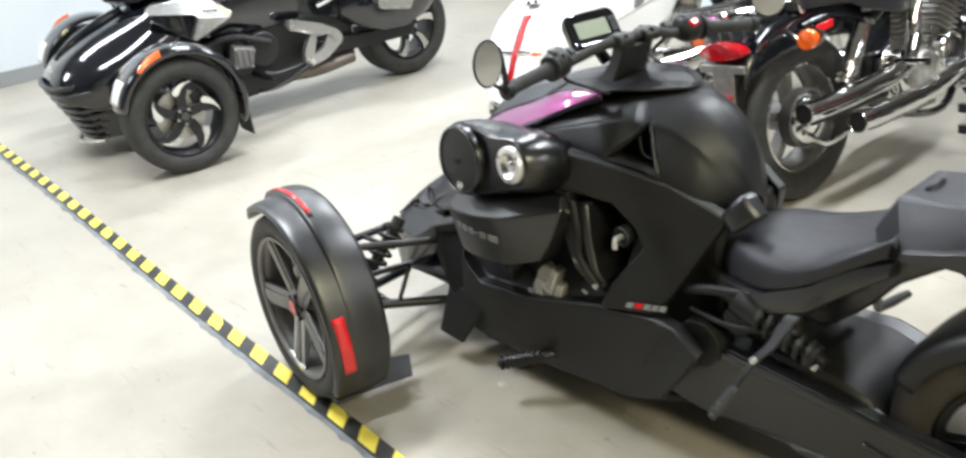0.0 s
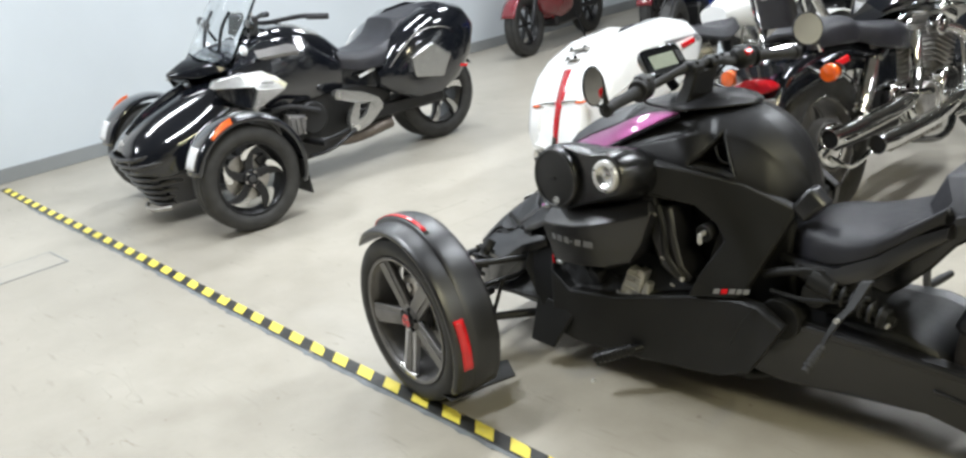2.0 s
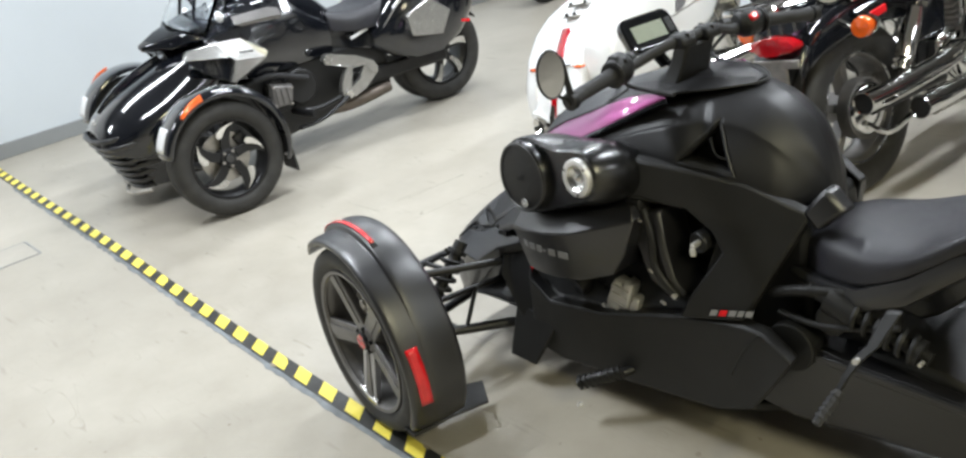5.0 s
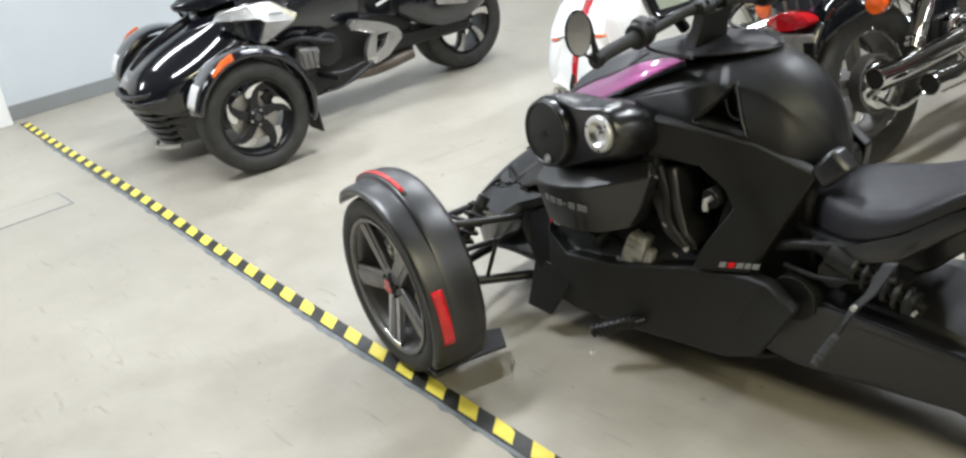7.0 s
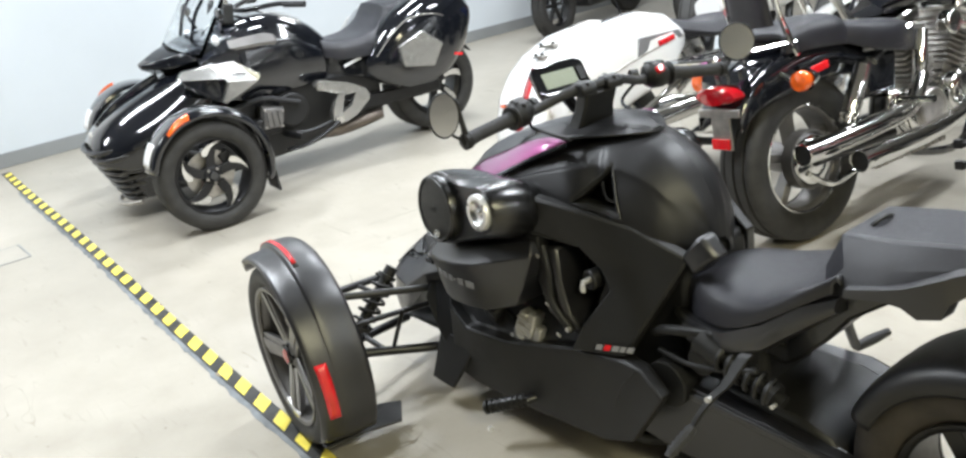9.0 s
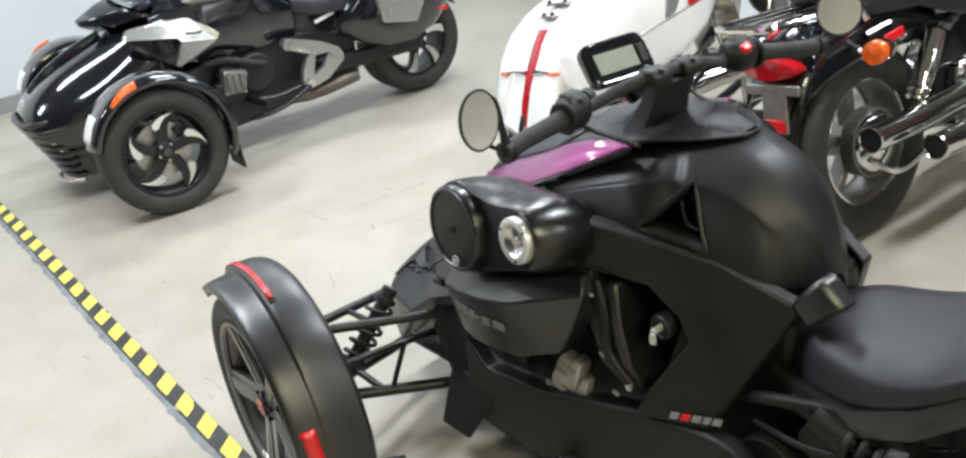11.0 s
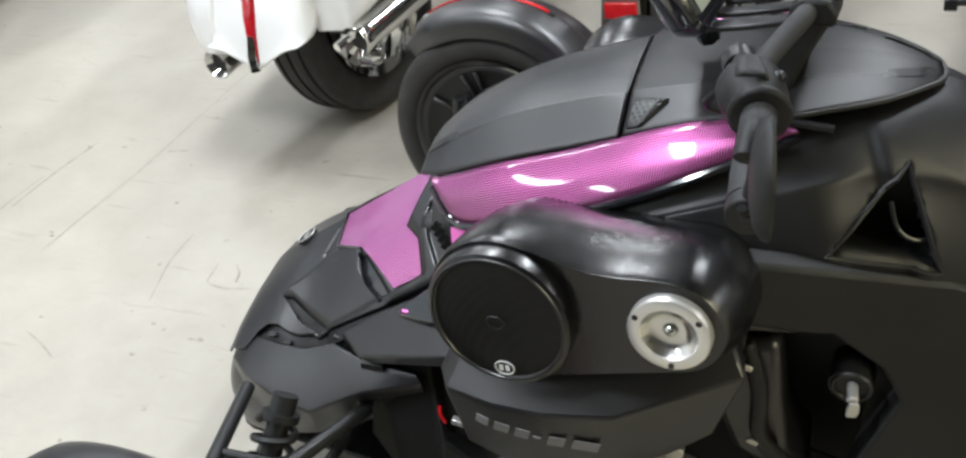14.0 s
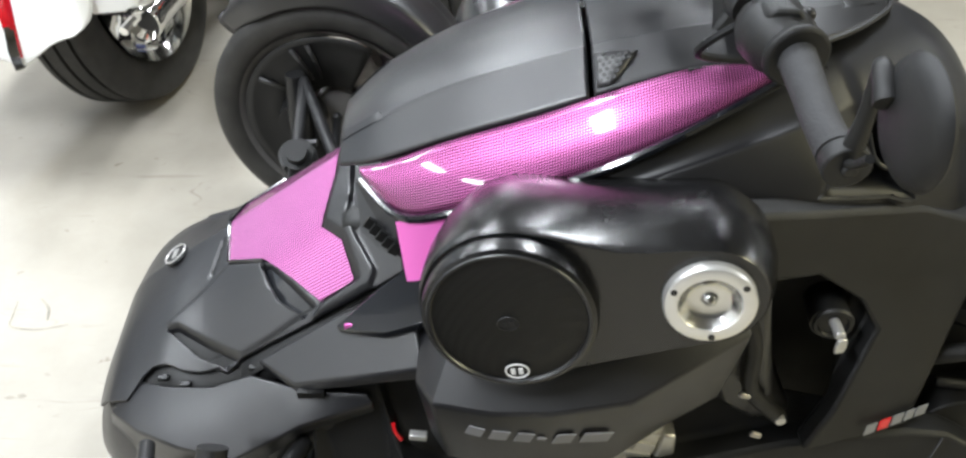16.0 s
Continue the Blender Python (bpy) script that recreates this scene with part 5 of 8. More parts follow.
    for x, z in ((0.726, 0.468), (0.705, 0.60), (0.755, 0.388)):
        part("clip", moved(box(-0.008, 0.008, -0.003, 0.003, -0.004, 0.004), pose(x, -0.284, z, 0, 20, 0)), M_CAST, root, "pale plastic clip", bevel=0.002)
    k = part("ignition_lock", merged(disc((0.835, -0.205, 0.545), (0.1, 1, 0), 0.026, 0.05, 24), ring_bm((0.835, -0.231, 0.545), (0.1, 1, 0), 0.022, 0.004, 24, 6)), M_DARK, root, "black lock barrel")
    part("key", merged(moved(prism([(-0.007, -0.014), (0.006, -0.014), (0.008, -0.004), (0.006, 0.010), (-0.006, 0.010), (-0.008, 0.0)], 0, 0.005), pose(0.838, -0.258, 0.537, 90, 0, 12)), disc((0.836, -0.243, 0.548), (0, 1, 0), 0.007, 0.03, 14)), M_ALU, k, "bare metal key in the lock", bevel=0.002)
    part("side_bolt", disc((0.785, -0.275, 0.41), (0, 1, 0), 0.007, 0.01, 10), M_ALU, root)


def controls(root):
    """Handlebar, grips, switches, mirrors and the dash."""
    B = pose(0.63, -0.03, 0, 0, 0, -7.2) @ pose(-0.592, 0, 0) @ Matrix.Diagonal((1, 0.88, 1, 1))

    def part_b(name, bm, *a, **k):
        return part(name, moved(bm, B), *a, **k)
    half = [(0.672, 0.30, 0.955), (0.664, 0.25, 0.957), (0.655, 0.19, 0.957), (0.668, 0.13, 0.972), (0.684, 0.075, 0.986)]
    bar = part_b("handlebar", tube([(x, -y, z) for x, y, z in half] + [(0.690, 0.0, 0.988)] + half[::-1], 0.0125, 12, 48), M_GRIP, root, "dark grey handlebar")
    # pulled-back riser with a two-piece clamp, and the bracket that carries the dash
    rs = part_b("riser", loft([[(x, -w, z), (x + d, -w, z), (x + d, w, z), (x, w, z)] for x, z, w, d in ((0.612, 0.866, 0.075, 0.062), (0.632, 0.895, 0.062, 0.050), (0.650, 0.930, 0.054, 0.044), (0.668, 0.974, 0.056, 0.044))]), M_DARK, root, "black pulled-back handlebar riser", bevel=0.006)
    for y0, y1 in ((-0.075, -0.020), (0.020, 0.075)):
        cl = part_b("clamp_cap", loft([[(x0, y0, z), (x1, y0, z), (x1, y1, z), (x0, y1, z)] for x0, x1, z in ((0.666, 0.716, 0.972), (0.664, 0.718, 0.988), (0.674, 0.706, 1.003))]), M_MATT, rs, bevel=0.005)
        for x in (0.672, 0.708):
            part_b("clamp_bolt", disc((x, (y0 + y1) / 2, 0.998), (0, 0, 1), 0.006, 0.012, 12), M_STEEL, cl)
    part_b("dash_bracket", merged(*[loft([[(x, y0, z), (x, y1, z), (x, y1, z - 0.007), (x, y0, z - 0.007)] for x, z in ((0.575, 0.948), (0.62, 0.958), (0.672, 0.972))]) for y0, y1 in ((-0.060, -0.034), (-0.012, 0.012), (0.034, 0.060))]), M_STEEL, root, "flat black dash bracket", bevel=0.002)
    for s in (-1, 1):
        e = -0.013 if s < 0 else 0.010
        part_b("grip", tube([(0.676, s * 0.285, 0.959), (0.700 + e, s * 0.395, 0.949), (0.708 + e, s * 0.44, 0.945)], [0.0185, 0.0165, 0.0165, 0.0185], 16, 14), M_GRIP, bar, "soft dark grey grip")
        hub = part_b("switch_housing", merged(tube([(0.648, s * 0.215, 0.963), (0.674, s * 0.285, 0.959)], [0.026, 0.036, 0.035, 0.026], 16, 10), disc((0.676, s * 0.287, 0.959), (0.25, s, -0.08), 0.032, 0.012, 24), loft([[(x0, s * 0.228, z), (x1, s * 0.228, z), (x1 + 0.012, s * 0.272, z), (x0 + 0.012, s * 0.272, z)] for x0, x1, z in ((0.632, 0.672, 0.97), (0.634, 0.668, 0.992), (0.642, 0.662, 0.998))])), M_MATT, bar, bevel=0.004)
        part_b("switch", merged(ball((0.685, s * 0.25, 0.985), 0.008, 0.009, 0.007, 10)), M_RED if s > 0 else M_STEEL, hub, "red stop switch" if s > 0 else "small switch")
        if s > 0:
            part_b("stop_button", moved(box(-0.010, 0.010, -0.013, 0.013, -0.007, 0.007), pose(0.689, 0.240, 0.980, 10, 40, 0)), M_RED, hub, "red stop button", bevel=0.005)
        part_b("clamp", tube([(0.632, s * 0.178, 0.966), (0.640, s * 0.198, 0.965)], 0.019, 14), M_STEEL, hub)
        part_b("bar_end", merged(disc((0.712 + e, s * 0.452, 0.944), (0.15, s, -0.1), 0.0205, 0.020, 24), disc((0.7145 + e, s * 0.465, 0.943), (0.15, s, -0.1), 0.007, 0.006, 10)), M_MATT, bar, bevel=0.003)
        # bar-end mirror on a bent arm
        stem = [(0.701, -0.452, 0.946), (0.702, -0.460, 0.99), (0.700, -0.468, 1.036), (0.697, -0.482, 1.044), (0.699, -0.508, 1.030)] if s < 0 else [(0.724, 0.452, 0.946), (0.720, 0.480, 0.950), (0.712, 0.505, 0.962), (0.706, 0.522, 0.985)]
        arm = part_b("mirror_arm", merged(tube(stem, [0.011, 0.007, 0.007, 0.008, 0.010], 10, 18), tube([(0.712 + e, s * 0.460, 0.948), (0.706 + e * 0.6, s * 0.485, 0.962), (0.706 + e * 0.4, s * 0.505, 0.980)], 0.004, 8, 10)), M_MATT, bar, "black mirror arm")
        n = Vector((0.96, 0.20, 0.06) if s < 0 else (0.80, -0.56, 0.18)).normalized()
        R = n.to_track_quat("Y", "Z").to_matrix().to_4x4()
        c = Matrix.Translation((0.715, -0.522, 1.022) if s < 0 else (0.722, 0.520, 1.006)) @ R
        mh = part_b("mirror", moved(lathe([(-0.010, 0.0005), (-0.0095, 0.02), (-0.006, 0.040), (0.0, 0.0500), (0.005, 0.0525), (0.008, 0.0505), (0.0068, 0.048)], 40), c), M_MATT, arm, "round black bar-end mirror")
        part_b("mirror_glass", moved(lathe([(0.0066, 0.049), (0.0068, 0.0005)], 40), c), M_MIRROR, mh, "mirror glass")
        part_b("cable", tube([(0.64, s * 0.2, 0.955), (0.60, s * 0.17, 0.90), (0.66, s * 0.15, 0.885), (0.74, s * 0.15, 0.885)], 0.005, 6, 18), M_STEEL, bar)
    # dash
    D = Matrix.Translation((0.586, -0.034, 0.988)) @ pose(0, 0, 0, 0, 0, -7.4) @ pose(0, 0, 0, 0, 57, 0) @ pose(0, 0, 0, 0, 0, 90)
    hw, hh = 0.084, 0.047
    def rr(w, h, r, z):
        pts = []
        for cx, cy, a in ((w - r, h - r, 0), (-w + r, h - r, 90), (-w + r, -h + r, 180), (w - r, -h + r, 270)):
            pts += [(cx + r * math.cos(radians(a + t)), cy + r * math.sin(radians(a + t)), z) for t in (0, 22.5, 45, 67.5, 90)]
        return pts
    d = part("dash_display", moved(loft([rr(0.05, 0.03, 0.015, -0.045), rr(0.07, 0.042, 0.02, -0.03), rr(hw, hh, 0.024, -0.008), rr(hw, hh, 0.024, 0.004), rr(hw - 0.006, hh - 0.006, 0.02, 0.009), rr(hw - 0.012, hh - 0.012, 0.016, 0.007)]), D), M_GLOSS, root, "black digital dash with a grey screen")
    part("screen", moved(prism([(-0.058, -0.023), (0.046, -0.023), (0.046, 0.021), (-0.058, 0.021)], 0.0075, 0.0085), D), M_LCD, d, "blank grey-green screen")
    part("mode_button", moved(prism([(0.053, -0.02), (0.072, -0.02), (0.072, 0.02), (0.053, 0.02)], 0.0075, 0.0105), D), M_MATT, d, bevel=0.001)
    part("dash_stay", tube([(0.60, 0.0, 0.90), (0.585, -0.03, 0.95), (0.575, -0.045, 0.985)], 0.016, 8, 8), M_STEEL, root)
    for sg in (-1, 1):
        part("cover_trim", tube([(0.62, 0.149 * sg, 0.860), (0.70, 0.142 * sg, 0.870), (0.76, 0.120 * sg, 0.876), (0.81, 0.094 * sg, 0.878), (0.852, 0.059 * sg, 0.879), (0.880, 0.026 * sg, 0.878), (0.885, 0.0, 0.878)], 0.0035, 6, 24), M_MATT, root, "thin black rubber trim")


def seats(root):
    seat = [
        (1.02, [(0, 0.56), (-0.05, 0.557), (-0.085, 0.545), (-0.092, 0.48)]),
        (1.10, [(0, 0.585), (-0.08, 0.58), (-0.135, 0.557), (-0.152, 0.49)]),
        (1.20, [(0, 0.592), (-0.10, 0.588), (-0.168, 0.563), (-0.182, 0.505)]),
        (1.30, [(0, 0.615), (-0.12, 0.61), (-0.188, 0.595), (-0.197, 0.555)]),
        (1.40, [(0, 0.655), (-0.12, 0.655), (-0.185, 0.660), (-0.192, 0.625)]),
        (1.46, [(0, 0.69), (-0.11, 0.69), (-0.165, 0.695), (-0.17, 0.66)]),
    ]
    part("rider_seat", skin(seat, 30, 16), M_SEAT, root, "black vinyl rider seat", solid=0.02)
    rows = []
    for x, y, z, h in ((1.01, -0.112, 0.462, 0.02), (1.10, -0.160, 0.452, 0.035), (1.2, -0.184, 0.448, 0.05), (1.31, -0.192, 0.498, 0.058), (1.40, -0.182, 0.572, 0.052), (1.47, -0.168, 0.625, 0.028)):
        rows.append([(x, y - 0.008, z + h), (x, y - 0.012, z), (x, y + 0.06, z - 0.012), (x, y + 0.07, z + h)])
    for s in (-1, 1):
        part("seat_rail", loft([cr(r + r[:1], 13)[:12] for r in [[Vector((a, b * -s, c)) for a, b, c in row] for row in rows]]), M_SATIN, root)
    part("tail_body", loft([[(1.16, -0.1, 0.44), (1.16, 0.1, 0.44), (1.16, 0.1, 0.53), (1.16, -0.1, 0.53)], [(1.29, -0.09, 0.40), (1.29, 0.09, 0.40), (1.29, 0.1, 0.56), (1.29, -0.1, 0.56)], [(1.34, -0.12, 0.44), (1.34, 0.11, 0.44), (1.34, 0.11, 0.58), (1.34, -0.12, 0.58)], [(1.42, -0.13, 0.52), (1.42, 0.12, 0.53), (1.42, 0.13, 0.64), (1.42, -0.13, 0.64)], [(1.47, -0.13, 0.585), (1.47, 0.12, 0.60), (1.47, 0.13, 0.66), (1.47, -0.14, 0.655)], [(1.56, -0.13, 0.652), (1.56, 0.12, 0.665), (1.56, 0.13, 0.69), (1.56, -0.14, 0.685)], [(1.72, -0.07, 0.72), (1.72, 0.07, 0.72), (1.72, 0.07, 0.75), (1.72, -0.07, 0.75)]]), M_SATIN, root, bevel=0.010)
    half = [[(1.44, -0.165, 0.640), (1.425, -0.150, 0.655), (1.385, -0.08, 0.668)],
            [(1.475, -0.167, 0.655), (1.461, -0.135, 0.705), (1.430, -0.09, 0.757)],
            [(1.56, -0.170, 0.680), (1.56, -0.148, 0.728), (1.56, -0.10, 0.772)],
            [(1.67, -0.150, 0.715), (1.67, -0.130, 0.750), (1.67, -0.085, 0.782)],
            [(1.745, -0.09, 0.750), (1.745, -0.08, 0.768), (1.745, -0.06, 0.784)]]
    sd = part("passenger_seat", loft([h + [(x, -y, z) for x, y, z in reversed(h)] for h in half]), M_SEAT, root, "black vinyl passenger seat pad with creased faces", angle=18, bevel=0.008)
    part("strap", tube([(1.462, -0.035, 0.760), (1.468, -0.03, 0.768), (1.472, 0.0, 0.771), (1.466, 0.035, 0.760)], 0.005, 6, 12), M_DARK, sd, "small black pull strap")
    for s in (-1, 1):
        part("grab_handle", loft([[(x, s * 0.125, z1), (x, s * yo, z1 - 0.004), (x, s * (yo + 0.002), z0 + 0.004), (x, s * 0.125, z0)] for x, yo, z0, z1 in ((1.482, 0.172, 0.655, 0.682), (1.56, 0.178, 0.672, 0.705), (1.60, 0.178, 0.672, 0.718), (1.63, 0.176, 0.655, 0.732), (1.672, 0.170, 0.665, 0.752), (1.682, 0.164, 0.695, 0.757), (1.75, 0.125, 0.748, 0.778))]), M_SATIN, root, "black grab handle under the seat", bevel=0.006)
    part("passenger_peg", merged(tube([(1.325, 0.10, 0.50), (1.308, 0.138, 0.425), (1.268, 0.25, 0.292)], 0.012, 8, 12), tube([(1.266, 0.254, 0.286), (1.302, 0.346, 0.303)], [0.012, 0.014, 0.010], 10, 6)), M_MATT, root)
    part("rear_rack", tube([(1.60, 0.10, 0.735), (1.72, 0.10, 0.80), (1.82, 0.09, 0.86), (2.0, 0.07, 0.93)], [0.018, 0.026, 0.028, 0.022], 6, 18), M_SATIN, root, "black support rising behind the seat")
    part("knee_knob", loft([[(1.045, -0.135, 0.625), (1.085, -0.14, 0.585), (1.09, -0.075, 0.585), (1.05, -0.07, 0.63)], [(1.085, -0.13, 0.675), (1.13, -0.13, 0.63), (1.135, -0.075, 0.63), (1.09, -0.07, 0.68)], [(1.10, -0.12, 0.682), (1.145, -0.12, 0.637), (1.15, -0.08, 0.637), (1.105, -0.08, 0.686)]]), M_SATIN, root, "black rubber-capped knob behind the tank", bevel=0.010)


def rear_end(root):
    cx, cy, R, W = 1.755, -0.045, 0.279, 0.205
    T = pose(cx, cy, R)
    rim = part("rear_wheel", moved(lathe([(-0.086, 0.157), (-0.092, 0.163), (-0.094, 0.173), (-0.08, 0.171), (-0.06, 0.165), (0.0, 0.161), (0.06, 0.163), (0.094, 0.173)], 64), T), M_RIMB, root, "black five-spoke rear wheel")
    part("hub", moved(lathe([(-0.09, 0.0), (-0.09, 0.045), (-0.07, 0.06), (0.05, 0.06), (0.05, 0.0)], 32), T), M_RIMB, rim)
    for k in range(5):
        part("spoke", moved(spoke_bm(radians(-24 + 72 * k), 0.04, 0.167, 0.045, 0.038, -0.07, -0.08, 0.05, 0.04), T), M_RIMB, rim, bevel=0.003)
    part("tyre", moved(tyre_bm(R, W, 0.169, 4), T), M_DUSTY, rim, "dusty brownish black tyre")
    bd = part("brake_disc", moved(lathe([(-0.105, 0.055), (-0.105, 0.088), (-0.100, 0.088), (-0.100, 0.055)], 48), T), M_RIM, rim, "drilled steel brake disc")
    for k in range(18):
        part("disc_hole", moved(disc((0.072 * math.cos(radians(20 * k)), -0.1052, 0.072 * math.sin(radians(20 * k))), (0, 1, 0), 0.0045, 0.0022, 8), T), M_DARK, bd)
    rows = []
    for i in range(41):
        t = i / 40
        a = radians(157 + (18 - 157) * t)
        g = 0.289 + 0.006 * math.sin(math.pi * t)
        w = 0.120
        sec = [(-w, g - 0.052), (-w - 0.004, g - 0.024), (-w + 0.012, g - 0.002), (-w + 0.05, g + 0.006), (0, g + 0.008), (w - 0.05, g + 0.006), (w - 0.012, g - 0.002), (w + 0.004, g - 0.02), (w, g - 0.045)]
        rows.append([(cx + q.y * math.cos(a), cy + q.x, R + q.y * math.sin(a)) for q in cr([(y, r, 0) for y, r in sec], 25)])
    part("rear_fender", sheet(rows), M_TANK, root, "matt black rear fender over the wheel", solid=0.004)
    # swing arm: deep left casting with a raised edge, box on the right
    arm = [(0.98, 0.33), (1.08, 0.338), (1.18, 0.325), (1.35, 0.306), (1.54, 0.285), (1.72, 0.270), (1.76, 0.23), (1.75, 0.17), (1.63, 0.105), (1.54, 0.115), (1.44, 0.146), (1.25, 0.140), (1.05, 0.122), (0.95, 0.14), (0.95, 0.24)]
    sa = part("swing_arm", plate(arm, lambda x, z: -0.205 + 0.022 * max(0, min(1, (x - 1.2) / 0.4)) + 0.02 * max(0, (0.16 - z) / 0.1), 0.034), M_SATIN, root, "satin black swing arm", bevel=0.012)
    part("arm_rib", loft([[(x, y - 0.012, z + 0.012), (x, y + 0.03, z + 0.02), (x, y + 0.03, z - 0.018), (x, y - 0.006, z - 0.01)] for x, y, z in ((1.02, -0.205, 0.318), (1.18, -0.206, 0.309), (1.36, -0.195, 0.290), (1.55, -0.185, 0.268), (1.70, -0.182, 0.248))]), M_SATIN, sa, bevel=0.004)
    part("arm_top", loft([[(x, y, z), (x, y + w, z + h), (x, y + w + 0.03, z + h - 0.03), (x, y + 0.03, z - 0.05)] for x, y, z, w, h in ((1.03, -0.200, 0.322, 0.030, 0.010), (1.12, -0.203, 0.325, 0.052, 0.024), (1.22, -0.200, 0.314, 0.062, 0.026), (1.34, -0.194, 0.300, 0.058, 0.022), (1.44, -0.188, 0.286, 0.040, 0.014), (1.55, -0.184, 0.274, 0.026, 0.006))]), M_SATIN, sa, bevel=0.006)
    part("lower_ridge", loft([[(x, y - 0.010, z), (x, y + 0.02, z + 0.010), (x, y + 0.02, z - 0.012), (x, y - 0.003, z - 0.012)] for x, y, z in ((1.46, -0.190, 0.225), (1.55, -0.187, 0.205), (1.66, -0.184, 0.188), (1.73, -0.183, 0.185))]), M_SATIN, sa, bevel=0.004)
    part("tail_reflector", moved(box(-0.014, 0.014, -0.003, 0.003, -0.010, 0.010), pose(1.945, -0.166, 0.455, 0, 35, 0)), M_REDLENS, root, "small red side reflector", bevel=0.002)
    part("right_arm", loft([[(1.05, 0.06, 0.14), (1.05, 0.14, 0.14), (1.05, 0.14, 0.285), (1.05, 0.06, 0.285)], [(1.22, 0.07, 0.14), (1.22, 0.17, 0.15), (1.22, 0.16, 0.335), (1.22, 0.07, 0.335)], [(1.36, 0.09, 0.17), (1.36, 0.18, 0.18), (1.36, 0.17, 0.335), (1.36, 0.09, 0.33)], [(1.44, 0.115, 0.20), (1.44, 0.18, 0.20), (1.44, 0.175, 0.31), (1.44, 0.115, 0.30)], [(1.72, 0.13, 0.24), (1.72, 0.17, 0.24), (1.72, 0.17, 0.31), (1.72, 0.13, 0.31)]]), M_SATIN, root, "black right arm cover", bevel=0.012)
    part("inner_arm", loft([[(x, y, z), (x, y + 0.05, z), (x, y + 0.05, z - 0.07), (x, y, z - 0.07)] for x, y, z in ((1.22, -0.13, 0.31), (1.32, -0.12, 0.325), (1.39, -0.12, 0.315))]), M_SATIN, sa, bevel=0.010)
    # added dark block: stands in for the shade between the arms
    part("dark_gap_fill", loft([[(x, -0.165, z0), (x, 0.12, z0), (x, 0.12, z1), (x, -0.165, z1)] for x, z0, z1 in ((1.05, 0.14, 0.33), (1.22, 0.15, 0.340), (1.37, 0.17, 0.335), (1.45, 0.20, 0.31), (1.475, 0.23, 0.28))]), M_DARK, root, "added dark block filling the shaded gap ahead of the rear tyre", bevel=0.012)
    fd = part("final_drive", merged(disc((cx + 0.005, -0.175, 0.255), (0, 1, 0), 0.062, 0.06, 28), disc((cx - 0.03, -0.19, 0.215), (0, 1, 0), 0.036, 0.05, 20), moved(box(-0.07, 0.06, -0.03, 0.02, -0.035, 0.03), pose(cx - 0.06, -0.18, 0.21, 0, 18, 0))), M_MATT, root, "black final drive housing", bevel=0.008)
    for k in range(5):
        t = radians(72 * k + 20)
        part("bolt", disc((cx + 0.005 + 0.048 * math.cos(t), -0.207, 0.255 + 0.048 * math.sin(t)), (0, 1, 0), 0.006, 0.008, 6), M_STEEL, fd)
    part("caliper", moved(merged(box(-0.03, 0.03, -0.025, 0.025, -0.05, 0.05), disc((0, -0.028, 0.02), (0, 1, 0), 0.016, 0.012, 14)), pose(cx + 0.085, -0.165, 0.26, 0, 30, 0)), M_STEEL, root, bevel=0.008)
    part("plate_stay", loft([[(1.66, -0.185, 0.270), (1.66, -0.15, 0.270), (1.66, -0.15, 0.325), (1.66, -0.185, 0.325)], [(1.74, -0.195, 0.285), (1.74, -0.15, 0.285), (1.74, -0.15, 0.335), (1.74, -0.195, 0.335)], [(1.96, -0.195, 0.315), (1.96, -0.155, 0.315), (1.96, -0.155, 0.370), (1.96, -0.195, 0.370)], [(2.10, -0.18, 0.345), (2.10, -0.16, 0.345), (2.10, -0.16, 0.385), (2.10, -0.18, 0.385)]]), M_SATIN, root, "black flat plate arm", bevel=0.006)
    part("brake_hose", tube([(1.62, -0.16, 0.26), (1.70, -0.20, 0.19), (1.78, -0.19, 0.17), (1.80, -0.14, 0.24)], 0.006, 6, 18), M_STEEL, root)
    # shock behind the seat
    sh = part("rear_shock", merged(tube([(1.09, -0.19, 0.475), (1.36, -0.19, 0.38)], 0.016), disc((1.17, -0.19, 0.447), (0.26, 0, -0.09), 0.030, 0.07), disc((1.335, -0.19, 0.389), (0.26, 0, -0.09), 0.029, 0.012)), M_MATT, root, "black rear shock with coil spring")
    part("spring", coil((1.195, -0.19, 0.438), (1.33, -0.19, 0.391), 0.027, 0.0065, 5.5), M_MATT, sh)
    part("shock_bolt", disc((1.352, -0.218, 0.383), (0, 1, 0), 0.0045, 0.016, 12), M_ALU, sh, "bare metal bolt")
    # left pedal arm with a ribbed foot pad
    pd = part("pedal_arm", loft([[(x - w, y, z), (x + w, y, z + 0.006), (x + w, y + 0.016, z + 0.006), (x - w, y + 0.016, z)] for x, y, z, w in ((1.318, -0.27, 0.515, 0.017), (1.299, -0.315, 0.455, 0.014), (1.278, -0.335, 0.428, 0.013), (1.262, -0.36, 0.39, 0.009), (1.255, -0.375, 0.365, 0.008))]), M_MATT, root, "black pedal arm", bevel=0.004)
    part("pivot_bolt", disc((1.278, -0.339, 0.43), (0, 1, -0.2), 0.0065, 0.014, 14), M_ALU, pd, "bare metal pivot bolt")
